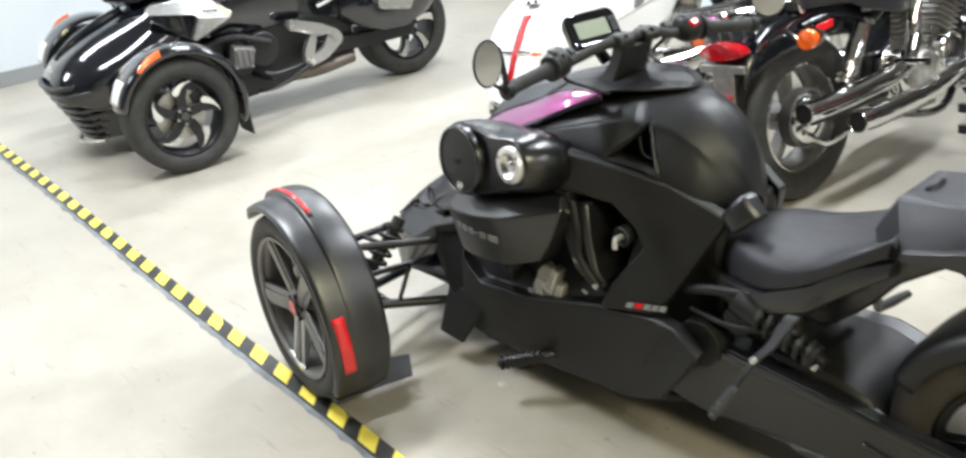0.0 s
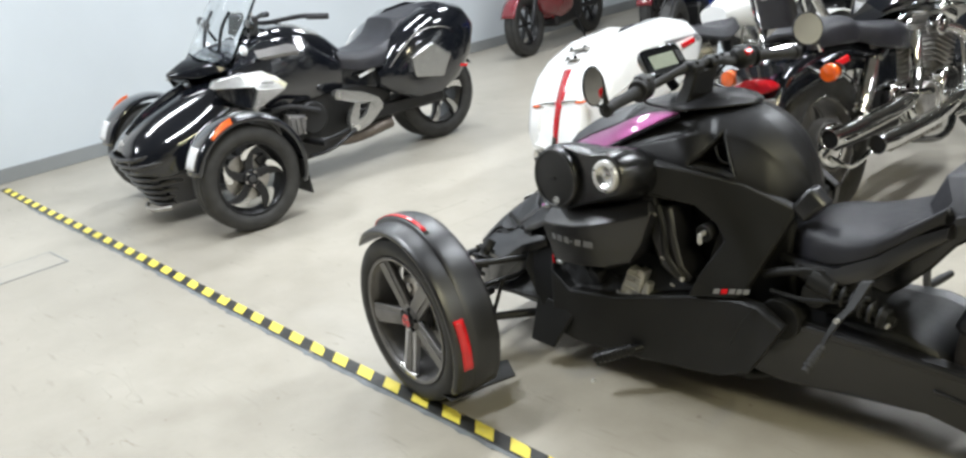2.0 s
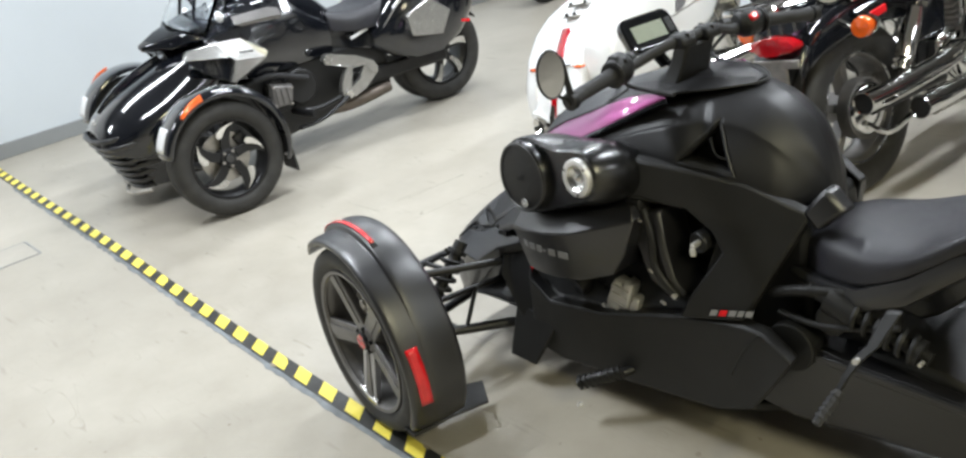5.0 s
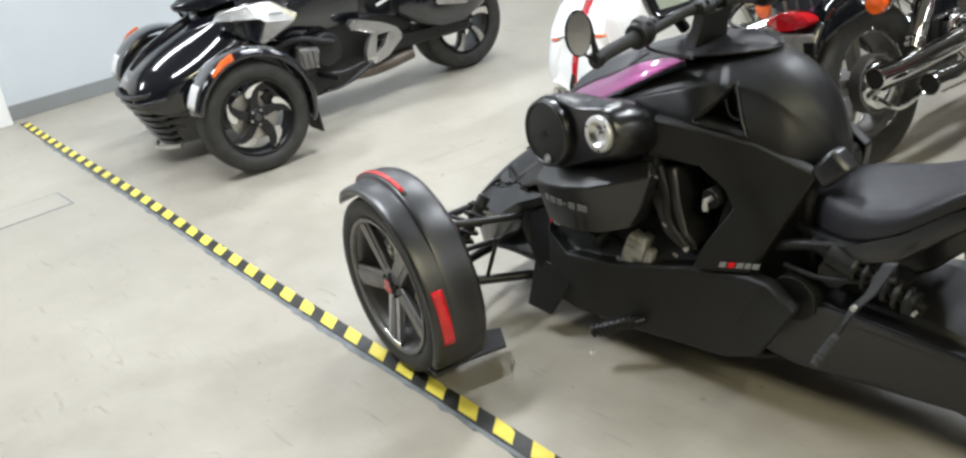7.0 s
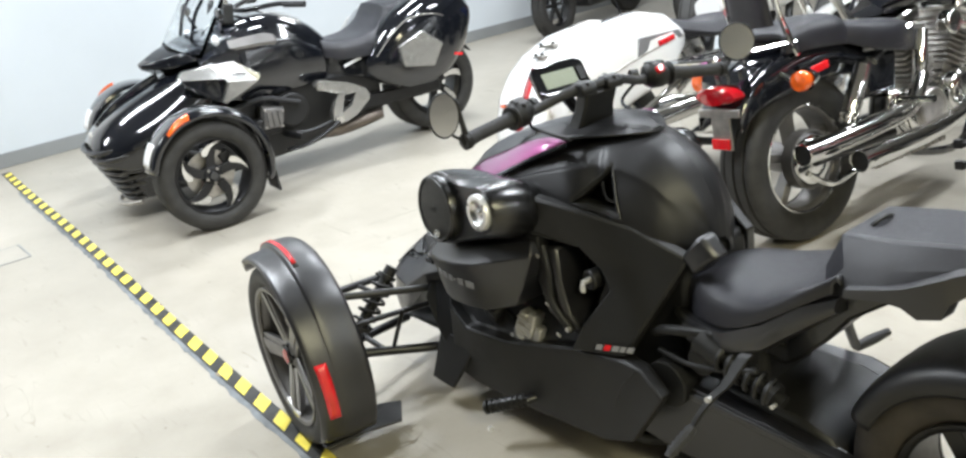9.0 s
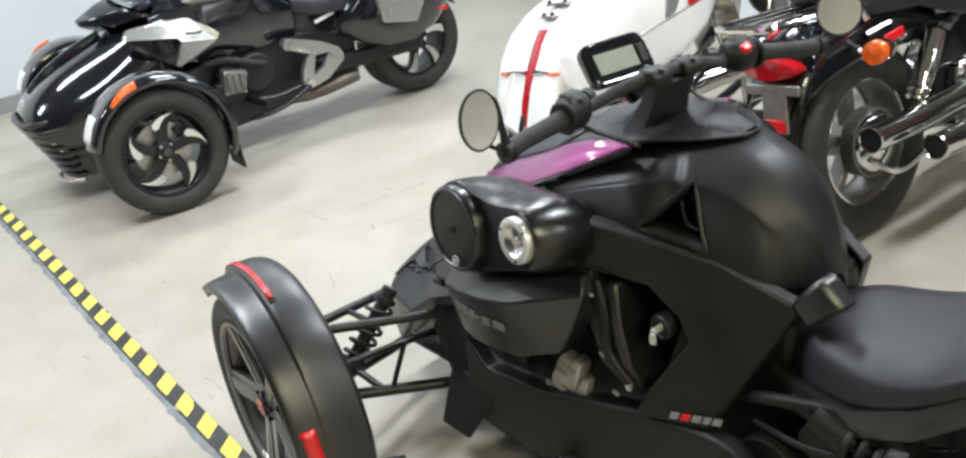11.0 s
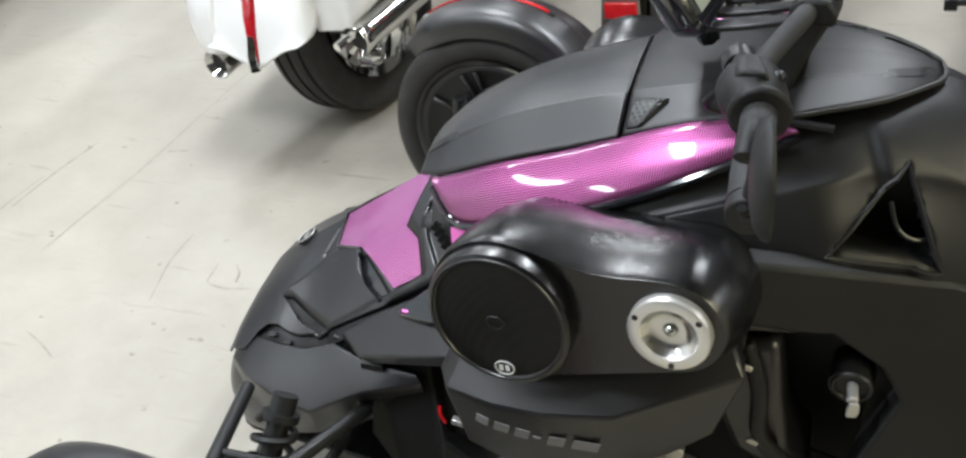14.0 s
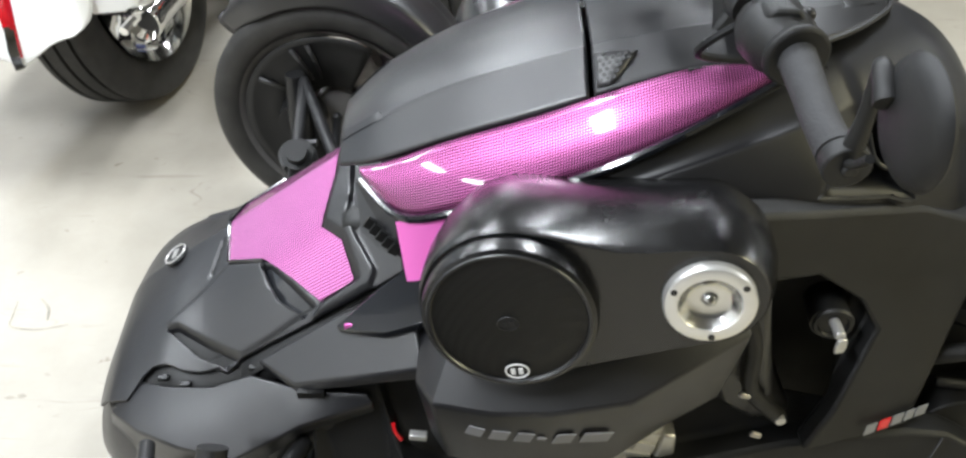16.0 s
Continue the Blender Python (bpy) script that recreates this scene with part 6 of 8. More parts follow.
    part("foot_pad", merged(tube([(1.258, -0.37, 0.368), (1.245, -0.44, 0.325)], [0.011, 0.012, 0.01], 8, 5), *[disc((1.256 - 0.0022 * k, -0.38 - 0.0115 * k, 0.362 - 0.007 * k), (-0.013, -0.07, -0.043), 0.014, 0.005, 8) for k in range(5)]), M_GRIP, pd)
    part("pivot_cover", merged(disc((1.06, -0.20, 0.33), (0, 1, 0), 0.06, 0.06, 28), disc((1.15, -0.185, 0.415), (0, 1, 0), 0.035, 0.05, 20), tube([(1.0, -0.19, 0.44), (1.08, -0.2, 0.47), (1.2, -0.17, 0.48), (1.33, -0.14, 0.50)], 0.014, 8, 16), tube([(1.02, -0.2, 0.40), (1.14, -0.21, 0.40), (1.3, -0.2, 0.44)], 0.008, 8, 14)), M_MATT, root, bevel=0.006)


def three_wheeler():
    root = thing("three_wheel_motorcycle", pose(0, 0, 0), "matt black three-wheeled motorcycle with pink film panels and a speaker pod", "three-wheeler")
    for s in (-1, 1):
        front_wheel(root, s)
        front_suspension(root, s)
        side_panels(root, s)
    nose(root)
    cowl(root)
    side_box(root, -1)
    side_box(root, 1)
    speaker_pod(root, -1)
    speaker_pod(root, 1)
    engine_bay(root)
    controls(root)
    seats(root)
    rear_end(root)
    lettering_bars(root, (0.892, -0.291, 0.396), (0.988, -0.2545, 0.400), (0, 0.3, 1), [1, 1, 1, 0.8, 1], 0.014, [M_GREY, M_RED, M_GREY, M_GREY, M_GREY], "logo_mark", root)
    return root


three_wheeler()

# ---------- the gloss black three-wheeled tourer by the wall ----------
def blade_rim(R_rim):
    """Barrel of the wheel; outward is -y."""
    return lathe([(-0.062, R_rim - 0.012), (-0.07, R_rim - 0.008), (-0.072, R_rim), (-0.058, R_rim), (-0.045, R_rim - 0.016), (0.0, R_rim - 0.03), (0.06, R_rim - 0.01), (0.07, R_rim)], 56)


def blade_bm(k, R_rim):
    """A claw-shaped machined face on one spoke."""
    rows = []
    for i in range(9):
        t = i / 8
        r = 0.108 + (R_rim - 0.128) * t
        a = radians(90 + 72 * k) + radians(-30) * t * t + radians(10)
        w = 0.021 * math.sin(math.pi * min(1, t * 0.80 + 0.16)) ** 1.2 + 0.0012
        e, s = Vector((math.cos(a), 0, math.sin(a))), Vector((-math.sin(a), 0, math.cos(a)))
        y = -0.052 - 0.008 * t
        rows.append([e * r + s * w + Vector((0, y, 0)), e * r - s * w + Vector((0, y, 0)), e * r - s * w + Vector((0, y + 0.012, 0)), e * r + s * w + Vector((0, y + 0.012, 0))])
    return loft(rows)


def tourer():
    root = thing("touring_three_wheeler", pose(-2.73, 0.0, 0, 0, 0, 85.5), "gloss black three-wheeled touring motorcycle with silver panels and luggage cases", "three-wheeler")
    R = 0.281
    for s in (-1, 1):
        T = pose(0, 0.65 * s, R)

        def P(bm):
            if s > 0:
                b2 = mirrored(bm)
                bm.free()
                bm = b2
            return moved(bm, T)
        rim = part("wheel", P(blade_rim(0.195)), M_RIMB, root, "black cast wheel with bare metal blades")
        part("hub", P(lathe([(-0.05, 0.0), (-0.05, 0.04), (-0.03, 0.055), (0.03, 0.055), (0.03, 0.0)], 28)), M_RIMB, rim)
        for k in range(5):
            part("spoke", P(spoke_bm(radians(90 + 72 * k), 0.03, 0.19, 0.05, 0.045, -0.04, -0.05, 0.035, 0.03, radians(-22))), M_RIMB, rim, bevel=0.003)
        part("tyre", P(tyre_bm(R, 0.165, 0.193)), M_RUBBER, rim)
        for k in range(5):
            part("blade", P(blade_bm(k, 0.195)), M_MACH, rim, "curved bare metal blade")
        part("hub_cap", P(lathe([(-0.06, 0.0005), (-0.06, 0.02), (-0.05, 0.026)], 24)), M_GLOSS, rim)
        for k in range(5):
            a = radians(54 + 72 * k)
            part("lug_nut", P(disc((0.038 * math.cos(a), -0.055, 0.038 * math.sin(a)), (0, 1, 0), 0.007, 0.012, 6)), M_CAST, rim)
        part("brake_disc", P(lathe([(0.0, 0.05), (0.0, 0.125), (0.006, 0.125), (0.006, 0.05)], 36)), M_CAST, rim)
        part("caliper", P(moved(box(-0.03, 0.03, -0.02, 0.03, -0.05, 0.05), pose(0.1, 0, 0.05, 0, -25, 0))), M_STEEL, rim, bevel=0.008)
        rows = []
        for i in range(41):
            t = i / 40
            a = radians(163 + (-18 - 163) * t)
            g = 0.306 + 0.03 * math.sin(math.pi * t) ** 0.8
            w = 0.098 - 0.02 * max(0, 0.2 - t) / 0.2
            sec = [(-w, g - 0.03), (-w - 0.003, g - 0.012), (-w + 0.015, g + 0.004), (-w + 0.06, g + 0.014), (0.03, g + 0.012), (w - 0.01, g + 0.0), (w, g - 0.02)]
            rows.append([(q.y * math.cos(a), q.x, q.y * math.sin(a)) for q in cr([(y, r, 0) for y, r in sec], 17)])
        f = part("fender", P(sheet(rows)), M_GLOSS, root, "gloss black front fender", solid=0.004)

        def on(t, w, lift=0.004):
            a = radians(163 + (-18 - 163) * t)
            g = 0.306 + 0.03 * math.sin(math.pi * t) ** 0.8 + lift
            return (g * math.cos(a), w, g * math.sin(a))
        part("marker", P(sheet([[(on(0.21 + 0.13 * i / 8, -0.102, -0.012 + 0.014 * k / 3)[0], -0.1035 + 0.010 * k / 3, on(0.21 + 0.13 * i / 8, 0, -0.014 + 0.034 * k / 3 * min(1, 0.4 + i / 6))[2]) for k in range(4)] for i in range(9)])), M_ORANGE, f, "orange side marker", solid=0.003)
        part("turn_light", P(sheet([[on(0.03 + 0.11 * i / 6, w, 0.018) for w in (-0.06, -0.03, 0.0, 0.03)] for i in range(7)])), M_PALE, f, "clear front marker light", solid=0.006)
        part("mud_flap", P(loft([[(0.30, -0.08, 0.02), (0.30, 0.08, 0.02), (0.31, 0.08, 0.02), (0.31, -0.08, 0.02)], [(0.315, -0.075, -0.17), (0.315, 0.075, -0.17), (0.325, 0.075, -0.17), (0.325, -0.075, -0.17)]])), M_MATT, f)
        y = s
        part("upper_arm", merged(tube([(0.02, 0.57 * y, 0.36), (-0.08, 0.25 * y, 0.38)], 0.014), tube([(0.02, 0.57 * y, 0.36), (0.14, 0.25 * y, 0.38)], 0.014)), M_STEEL, root)
        part("lower_arm", merged(tube([(0.0, 0.57 * y, 0.2), (-0.1, 0.2 * y, 0.2)], 0.017), tube([(0.0, 0.57 * y, 0.2), (0.18, 0.2 * y, 0.2)], 0.017)), M_STEEL, root)
        sh = part("shock_absorber", tube([(0.03, 0.48 * y, 0.22), (0.06, 0.3 * y, 0.45)], 0.02), M_STEEL, root)
        part("spring", coil((0.035, 0.46 * y, 0.25), (0.056, 0.32 * y, 0.43), 0.034, 0.007, 6), M_STEEL, sh)
    # nose
    nose_sec = [
        (-0.425, [(0, 0.455), (-0.05, 0.45), (-0.10, 0.43), (-0.13, 0.39), (-0.135, 0.35)]),
        (-0.37, [(0, 0.52), (-0.08, 0.51), (-0.15, 0.47), (-0.20, 0.40), (-0.205, 0.33)]),
        (-0.26, [(0, 0.595), (-0.10, 0.58), (-0.19, 0.525), (-0.255, 0.44), (-0.26, 0.30)]),
        (-0.10, [(0, 0.665), (-0.11, 0.65), (-0.21, 0.59), (-0.285, 0.49), (-0.295, 0.33)]),
        (0.05, [(0, 0.72), (-0.12, 0.71), (-0.22, 0.66), (-0.29, 0.56), (-0.30, 0.42)]),
        (0.2, [(0, 0.78), (-0.13, 0.77), (-0.22, 0.73), (-0.28, 0.63), (-0.29, 0.5)]),
    ]
    nose_p = part("nose", skin(nose_sec, 36, 22), M_GLOSS, root, "gloss black nose cover", solid=0.006)
    part("nose_ridge", tube(cr([(-0.36, 0.0, 0.53), (-0.25, 0.0, 0.605), (-0.10, 0.0, 0.674), (0.02, 0, 0.718)], 16), [0.01, 0.02, 0.024, 0.02], 8), M_GLOSS, nose_p)
    part("nose_emblem", merged(disc((-0.395, -0.03, 0.488), (-0.6, 0, 0.8), 0.014, 0.008, 10), disc((-0.395, 0.0, 0.496), (-0.6, 0, 0.8), 0.014, 0.008, 10), disc((-0.402, 0.012, 0.480), (-0.6, 0, 0.8), 0.01, 0.008, 10)), M_ALU, nose_p, "small bare metal nose emblem")
    for k in range(-1, 7):
        z, w, x = 0.372 - 0.042 * k, (0.262 if k >= 0 else 0.21) - 0.015 * k, -0.428 + 0.020 * k
        path = cr([(x + 0.19, -w, z + 0.010), (x + 0.05, -w * 0.82, z), (x + 0.008, -w * 0.42, z - 0.004), (x, 0, z - 0.006), (x + 0.008, w * 0.42, z - 0.004), (x + 0.05, w * 0.82, z), (x + 0.19, w, z + 0.010)], 19)
        part("grille_slat", loft([[q + Vector((-0.012, 0, 0.002)), q + Vector((-0.004, 0, 0.014)), q + Vector((0.03, 0, 0.013)), q + Vector((0.03, 0, -0.011)), q + Vector((-0.002, 0, -0.010))] for q in path]), M_SATIN, root, bevel=0.003)
    part("radiator", box(-0.27, -0.22, -0.13, 0.13, 0.12, 0.42), M_DARK, root)
    part("grille_lip", tube(cr([(-0.255, -0.15, 0.100), (-0.318, -0.08, 0.092), (-0.336, 0, 0.089), (-0.318, 0.08, 0.092), (-0.255, 0.15, 0.100)], 20), 0.012, 8), M_CAST, root, "bare metal lower lip")
    part("belly", loft([[(-0.2, -0.15, 0.11), (-0.2, 0.15, 0.11), (-0.2, 0.2, 0.34), (-0.2, -0.2, 0.34)], [(0.1, -0.22, 0.12), (0.1, 0.22, 0.12), (0.1, 0.25, 0.45), (0.1, -0.25, 0.45)], [(0.7, -0.16, 0.14), (0.7, 0.16, 0.14), (0.7, 0.17, 0.55), (0.7, -0.17, 0.55)], [(1.3, -0.12, 0.2), (1.3, 0.12, 0.2), (1.3, 0.14, 0.5), (1.3, -0.14, 0.5)]]), M_DARK, root, bevel=0.02)
    # headlight beak
    beak = part("headlight_cowl", loft([[(-0.07, 0, 0.80), (-0.06, -0.03, 0.79), (-0.055, -0.03, 0.775), (-0.06, 0, 0.77), (-0.055, 0.03, 0.775), (-0.06, 0.03, 0.79)], [(0.03, 0, 0.85), (0.05, -0.14, 0.815), (0.06, -0.155, 0.76), (0.03, 0, 0.725), (0.06, 0.155, 0.76), (0.05, 0.14, 0.815)], [(0.18, 0, 0.90), (0.2, -0.2, 0.84), (0.2, -0.22, 0.78), (0.2, 0, 0.72), (0.2, 0.22, 0.78), (0.2, 0.2, 0.84)], [(0.42, 0, 0.93), (0.42, -0.19, 0.88), (0.42, -0.22, 0.78), (0.42, 0, 0.72), (0.42, 0.22, 0.78), (0.42, 0.19, 0.88)]]), M_GLOSS, root, "gloss black headlight cowl", bevel=0.01)
    for s in (-1, 1):
        part("headlight", loft([[(0.035, s * 0.075, 0.775), (0.06, s * 0.15, 0.79), (0.065, s * 0.155, 0.765), (0.045, s * 0.08, 0.75)], [(0.06, s * 0.075, 0.775), (0.09, s * 0.15, 0.79), (0.09, s * 0.155, 0.765), (0.06, s * 0.08, 0.75)]]), M_PALE, beak, "clear headlight lens")
        # silver side intake
        y = lambda v: v * -s
        yp = lambda x, z: y(-0.372 + 1.1 * max(0, z - 0.70) + 0.12 * max(0, 0.2 - x))
        sp = part("silver_panel", plate([(0.04, 0.722), (0.08, 0.752), (0.22, 0.758), (0.36, 0.752), (0.475, 0.662), (0.455, 0.632), (0.25, 0.548), (0.235, 0.56), (0.288, 0.66), (0.27, 0.68), (0.15, 0.70), (0.06, 0.712)], yp, y(0.035)), M_SILVER, root, "silver painted side intake panel", angle=25, bevel=0.005)
        part("intake_mouth", plate([(0.06, 0.712), (0.15, 0.70), (0.27, 0.68), (0.288, 0.66), (0.235, 0.56), (0.16, 0.60), (0.08, 0.67)], lambda x, z: y(-0.345 + 0.12 * max(0, 0.2 - x)), y(0.03)), M_GLOSS, sp, "black intake mouth", bevel=0.004)
        part("intake_body", loft([[(0.06, y(-0.25), 0.74), (0.07, y(-0.33), 0.72), (0.12, y(-0.33), 0.63), (0.12, y(-0.25), 0.58)], [(0.25, y(-0.24), 0.765), (0.25, y(-0.30), 0.75), (0.27, y(-0.335), 0.58), (0.25, y(-0.25), 0.53)], [(0.46, y(-0.22), 0.70), (0.47, y(-0.29), 0.66), (0.45, y(-0.30), 0.62), (0.43, y(-0.22), 0.58)]]), M_GLOSS, root, bevel=0.008)
        lettering_bars(root, (0.31, y(-0.3735), 0.688), (0.39, y(-0.3735), 0.678), (0, 0, 1), [1, 1, 1, 1], 0.012, [M_DARK] * 4, "logo_mark", sp)
        part("side_fairing", loft([[(0.18, y(-0.24), 0.56), (0.18, y(-0.29), 0.66), (0.20, y(-0.25), 0.78), (0.2, y(-0.18), 0.8)], [(0.45, y(-0.22), 0.5), (0.45, y(-0.28), 0.63), (0.45, y(-0.26), 0.82), (0.45, y(-0.17), 0.90)], [(0.72, y(-0.19), 0.5), (0.72, y(-0.245), 0.62), (0.72, y(-0.23), 0.80), (0.72, y(-0.15), 0.88)], [(0.95, y(-0.15), 0.5), (0.95, y(-0.18), 0.6), (0.95, y(-0.16), 0.68), (0.95, y(-0.1), 0.7)]]), M_GLOSS, root, "gloss black side fairing", bevel=0.01)
        part("fairing_scoop", loft([[(0.36, y(-0.27), 0.86), (0.36, y(-0.29), 0.82), (0.40, y(-0.275), 0.80)], [(0.58, y(-0.25), 0.86), (0.60, y(-0.265), 0.81), (0.60, y(-0.255), 0.79)], [(0.64, y(-0.235), 0.84), (0.65, y(-0.25), 0.80), (0.63, y(-0.245), 0.78)]]), M_RIM, root, "dark grey fairing scoop")
        part("chin_side", loft([[(-0.33, y(-0.15), 0.37), (-0.31, y(-0.19), 0.34), (-0.23, y(-0.155), 0.11), (-0.25, y(-0.11), 0.11)], [(-0.18, y(-0.2), 0.42), (-0.16, y(-0.255), 0.36), (-0.14, y(-0.20), 0.115), (-0.16, y(-0.14), 0.115)], [(0.0, y(-0.22), 0.45), (0.02, y(-0.28), 0.36), (0.0, y(-0.22), 0.13), (0.0, y(-0.16), 0.13)]]), M_GLOSS, root, "gloss black chin panel", bevel=0.01)
        # luggage case with a silver patch
        case = []
        for x, yi, yo, z0, z1 in ((1.18, 0.17, 0.23, 0.46, 0.60), (1.28, 0.17, 0.32, 0.40, 0.72), (1.40, 0.17, 0.36, 0.36, 0.82), (1.56, 0.17, 0.37, 0.36, 0.89), (1.72, 0.17, 0.355, 0.42, 0.91), (1.86, 0.17, 0.31, 0.53, 0.88), (1.94, 0.17, 0.25, 0.64, 0.82)):
            case.append([q for q in cr([(x, y(-yi), z0), (x, y(-yo * 0.93), z0 + 0.02), (x, y(-yo), (z0 + z1) / 2), (x, y(-yo * 0.88), z1 - 0.04), (x, y(-yi), z1)], 14)])
        cs = part("luggage_case", loft([[c[j] for j in range(14)] for c in case]), M_GLOSS, root, "gloss black side luggage case", bevel=0.006)
        part("case_panel", loft([[(1.34, y(-0.376), 0.63), (1.50, y(-0.394), 0.70), (1.64, y(-0.388), 0.60), (1.56, y(-0.385), 0.47), (1.36, y(-0.376), 0.505)], [(1.345, y(-0.33), 0.63), (1.50, y(-0.33), 0.69), (1.63, y(-0.33), 0.60), (1.56, y(-0.33), 0.475), (1.365, y(-0.33), 0.51)]]), M_SILVER, cs, "silver painted case panel", bevel=0.008)
        part("case_seam", tube(cr([(1.22, y(-0.255), 0.56), (1.32, y(-0.335), 0.70), (1.45, y(-0.356), 0.78), (1.66, y(-0.352), 0.76), (1.86, y(-0.305), 0.62)], 20), 0.003, 6), M_CAST, cs)
        part("reflector", moved(box(-0.03, 0.03, -0.003, 0.003, -0.008, 0.008), pose(1.76, y(-0.345), 0.5, 0, 12, 0)), M_RED, cs, bevel=0.002)
        # pale cast foot rest hanger
        bar = [(0.815, 0.50), (0.838, 0.53), (0.87, 0.525), (1.03, 0.475), (1.13, 0.42), (1.15, 0.385), (1.148, 0.345), (1.10, 0.36), (1.07, 0.41), (0.99, 0.41), (0.96, 0.43), (0.86, 0.465), (0.825, 0.475)]
        fore = [(0.96, 0.43), (0.99, 0.41), (0.95, 0.31), (0.945, 0.27), (0.92, 0.255), (0.895, 0.275), (0.90, 0.335), (0.935, 0.40)]
        aft = [(1.07, 0.41), (1.10, 0.36), (1.148, 0.345), (1.05, 0.275), (0.97, 0.25), (0.925, 0.255), (0.945, 0.30), (1.027, 0.338)]
        h = part("foot_hanger", merged(*[plate(o, lambda x, z, d=d: y(-0.262 + 0.03 * max(0, x - 0.95) + d), y(0.04)) for o, d in ((bar, 0.0), (fore, 0.004), (aft, 0.007))]), M_SILVER, root, "pale cast open foot rest hanger", bevel=0.009)
        part("hanger_bolt", disc((0.840, y(-0.266), 0.502), (0, 1, 0), 0.023, 0.016, 20), M_MACH, h)
        part("hanger_bolt", disc((0.928, y(-0.27), 0.275), (0, 1, 0), 0.021, 0.016, 20), M_MACH, h)
        part("foot_peg", merged(tube([(0.60, y(-0.2), 0.27), (0.62, y(-0.42), 0.275)], [0.016, 0.022, 0.018], 10, 6), tube([(0.60, y(-0.22), 0.27), (0.74, y(-0.24), 0.25), (0.93, y(-0.22), 0.27)], 0.014, 8, 12)), M_STEEL, root)
        part("engine_cover", merged(disc((0.66, y(-0.22), 0.40), (0, 1, 0), 0.10, 0.06, 28), disc((0.50, y(-0.24), 0.43), (0, 1, 0), 0.055, 0.06, 20), box(0.42, 0.56, y(-0.25) - 0.04, y(-0.25) + 0.04, 0.30, 0.40)), M_MATT, root, bevel=0.012)
        # crankcase details between the wheel and the foot rest
        eng = part("cylinder_cover", loft([[(0.44, y(-0.26), 0.335), (0.57, y(-0.26), 0.325), (0.60, y(-0.26), 0.44), (0.46, y(-0.26), 0.475)], [(0.455, y(-0.305), 0.345), (0.56, y(-0.305), 0.335), (0.585, y(-0.305), 0.43), (0.47, y(-0.305), 0.46)]]), M_RIM, root, "dark grey cast cylinder cover", bevel=0.006)
        for k in range(3):
            part("cover_rib", box(0.475 + 0.034 * k, 0.487 + 0.034 * k, y(-0.311) - 0.006, y(-0.311) + 0.006, 0.35, 0.435), M_RIM, eng, bevel=0.002)
        for bx, bz in ((0.47, 0.452), (0.575, 0.425), (0.462, 0.352), (0.555, 0.342)):
            part("cover_bolt", disc((bx, y(-0.309), bz), (0, 1, 0), 0.007, 0.012, 6), M_CAST, eng)
        part("coolant_hose", tube([(0.40, y(-0.25), 0.50), (0.50, y(-0.285), 0.51), (0.62, y(-0.275), 0.47), (0.70, y(-0.26), 0.44)], 0.015, 10, 20), M_GRIP, root, "black rubber hose")
        part("brake_pedal", merged(tube([(0.92, y(-0.272), 0.268), (0.78, y(-0.29), 0.215), (0.66, y(-0.31), 0.195), (0.58, y(-0.34), 0.205)], [0.014, 0.012, 0.011, 0.010], 10, 18), box(0.545, 0.60, y(-0.355) - 0.025, y(-0.355) + 0.025, 0.203, 0.215)), M_STEEL, root, "black foot pedal", bevel=0.003)
        part("mirror", merged(tube([(0.36, y(-0.22), 0.90), (0.34, y(-0.30), 0.99)], 0.01, 8), ball((0.335, y(-0.32), 1.01), 0.02, 0.055, 0.036)), M_GLOSS, root)
        part("signal", ball((0.31, y(-0.24), 0.87), 0.02, 0.03, 0.03), M_PALE, root, "clear signal lens")
        part("grip", tube([(0.72, y(-0.28), 0.99), (0.80, y(-0.38), 0.98)], 0.018, 12), M_GRIP, root)
    # tank, dash, seat
    tank = [
        (0.36, [(0, 0.93), (-0.10, 0.91), (-0.17, 0.86), (-0.20, 0.78)]),
        (0.55, [(0, 0.955), (-0.11, 0.94), (-0.18, 0.88), (-0.20, 0.79)]),
        (0.72, [(0, 0.94), (-0.10, 0.925), (-0.165, 0.86), (-0.18, 0.76)]),
        (0.90, [(0, 0.86), (-0.08, 0.84), (-0.13, 0.78), (-0.15, 0.69)]),
        (1.0, [(0, 0.77), (-0.06, 0.755), (-0.10, 0.72), (-0.12, 0.66)]),
    ]
    part("tank_cover", skin(tank, 26, 16), M_GLOSS, root, "gloss black tank cover", solid=0.006)
    part("tank_panel", skin([(0.66, [(0, 0.962), (-0.07, 0.952), (-0.12, 0.925)]), (0.76, [(0, 0.937), (-0.07, 0.927), (-0.125, 0.893)]), (0.88, [(0, 0.88), (-0.06, 0.872), (-0.10, 0.843)])], 14, 8), M_SILVER, root, "silver tank top panel", solid=0.008)
    part("rider_seat", skin([(0.96, [(0, 0.72), (-0.09, 0.715), (-0.13, 0.69), (-0.14, 0.63)]), (1.08, [(0, 0.695), (-0.13, 0.69), (-0.19, 0.67), (-0.2, 0.6)]), (1.25, [(0, 0.70), (-0.15, 0.70), (-0.205, 0.68), (-0.21, 0.60)]), (1.36, [(0, 0.77), (-0.15, 0.765), (-0.20, 0.73), (-0.2, 0.62)]), (1.41, [(0, 0.86), (-0.13, 0.85), (-0.17, 0.8), (-0.18, 0.68)])], 26, 16), M_SEAT, root, "black vinyl rider seat", solid=0.02)
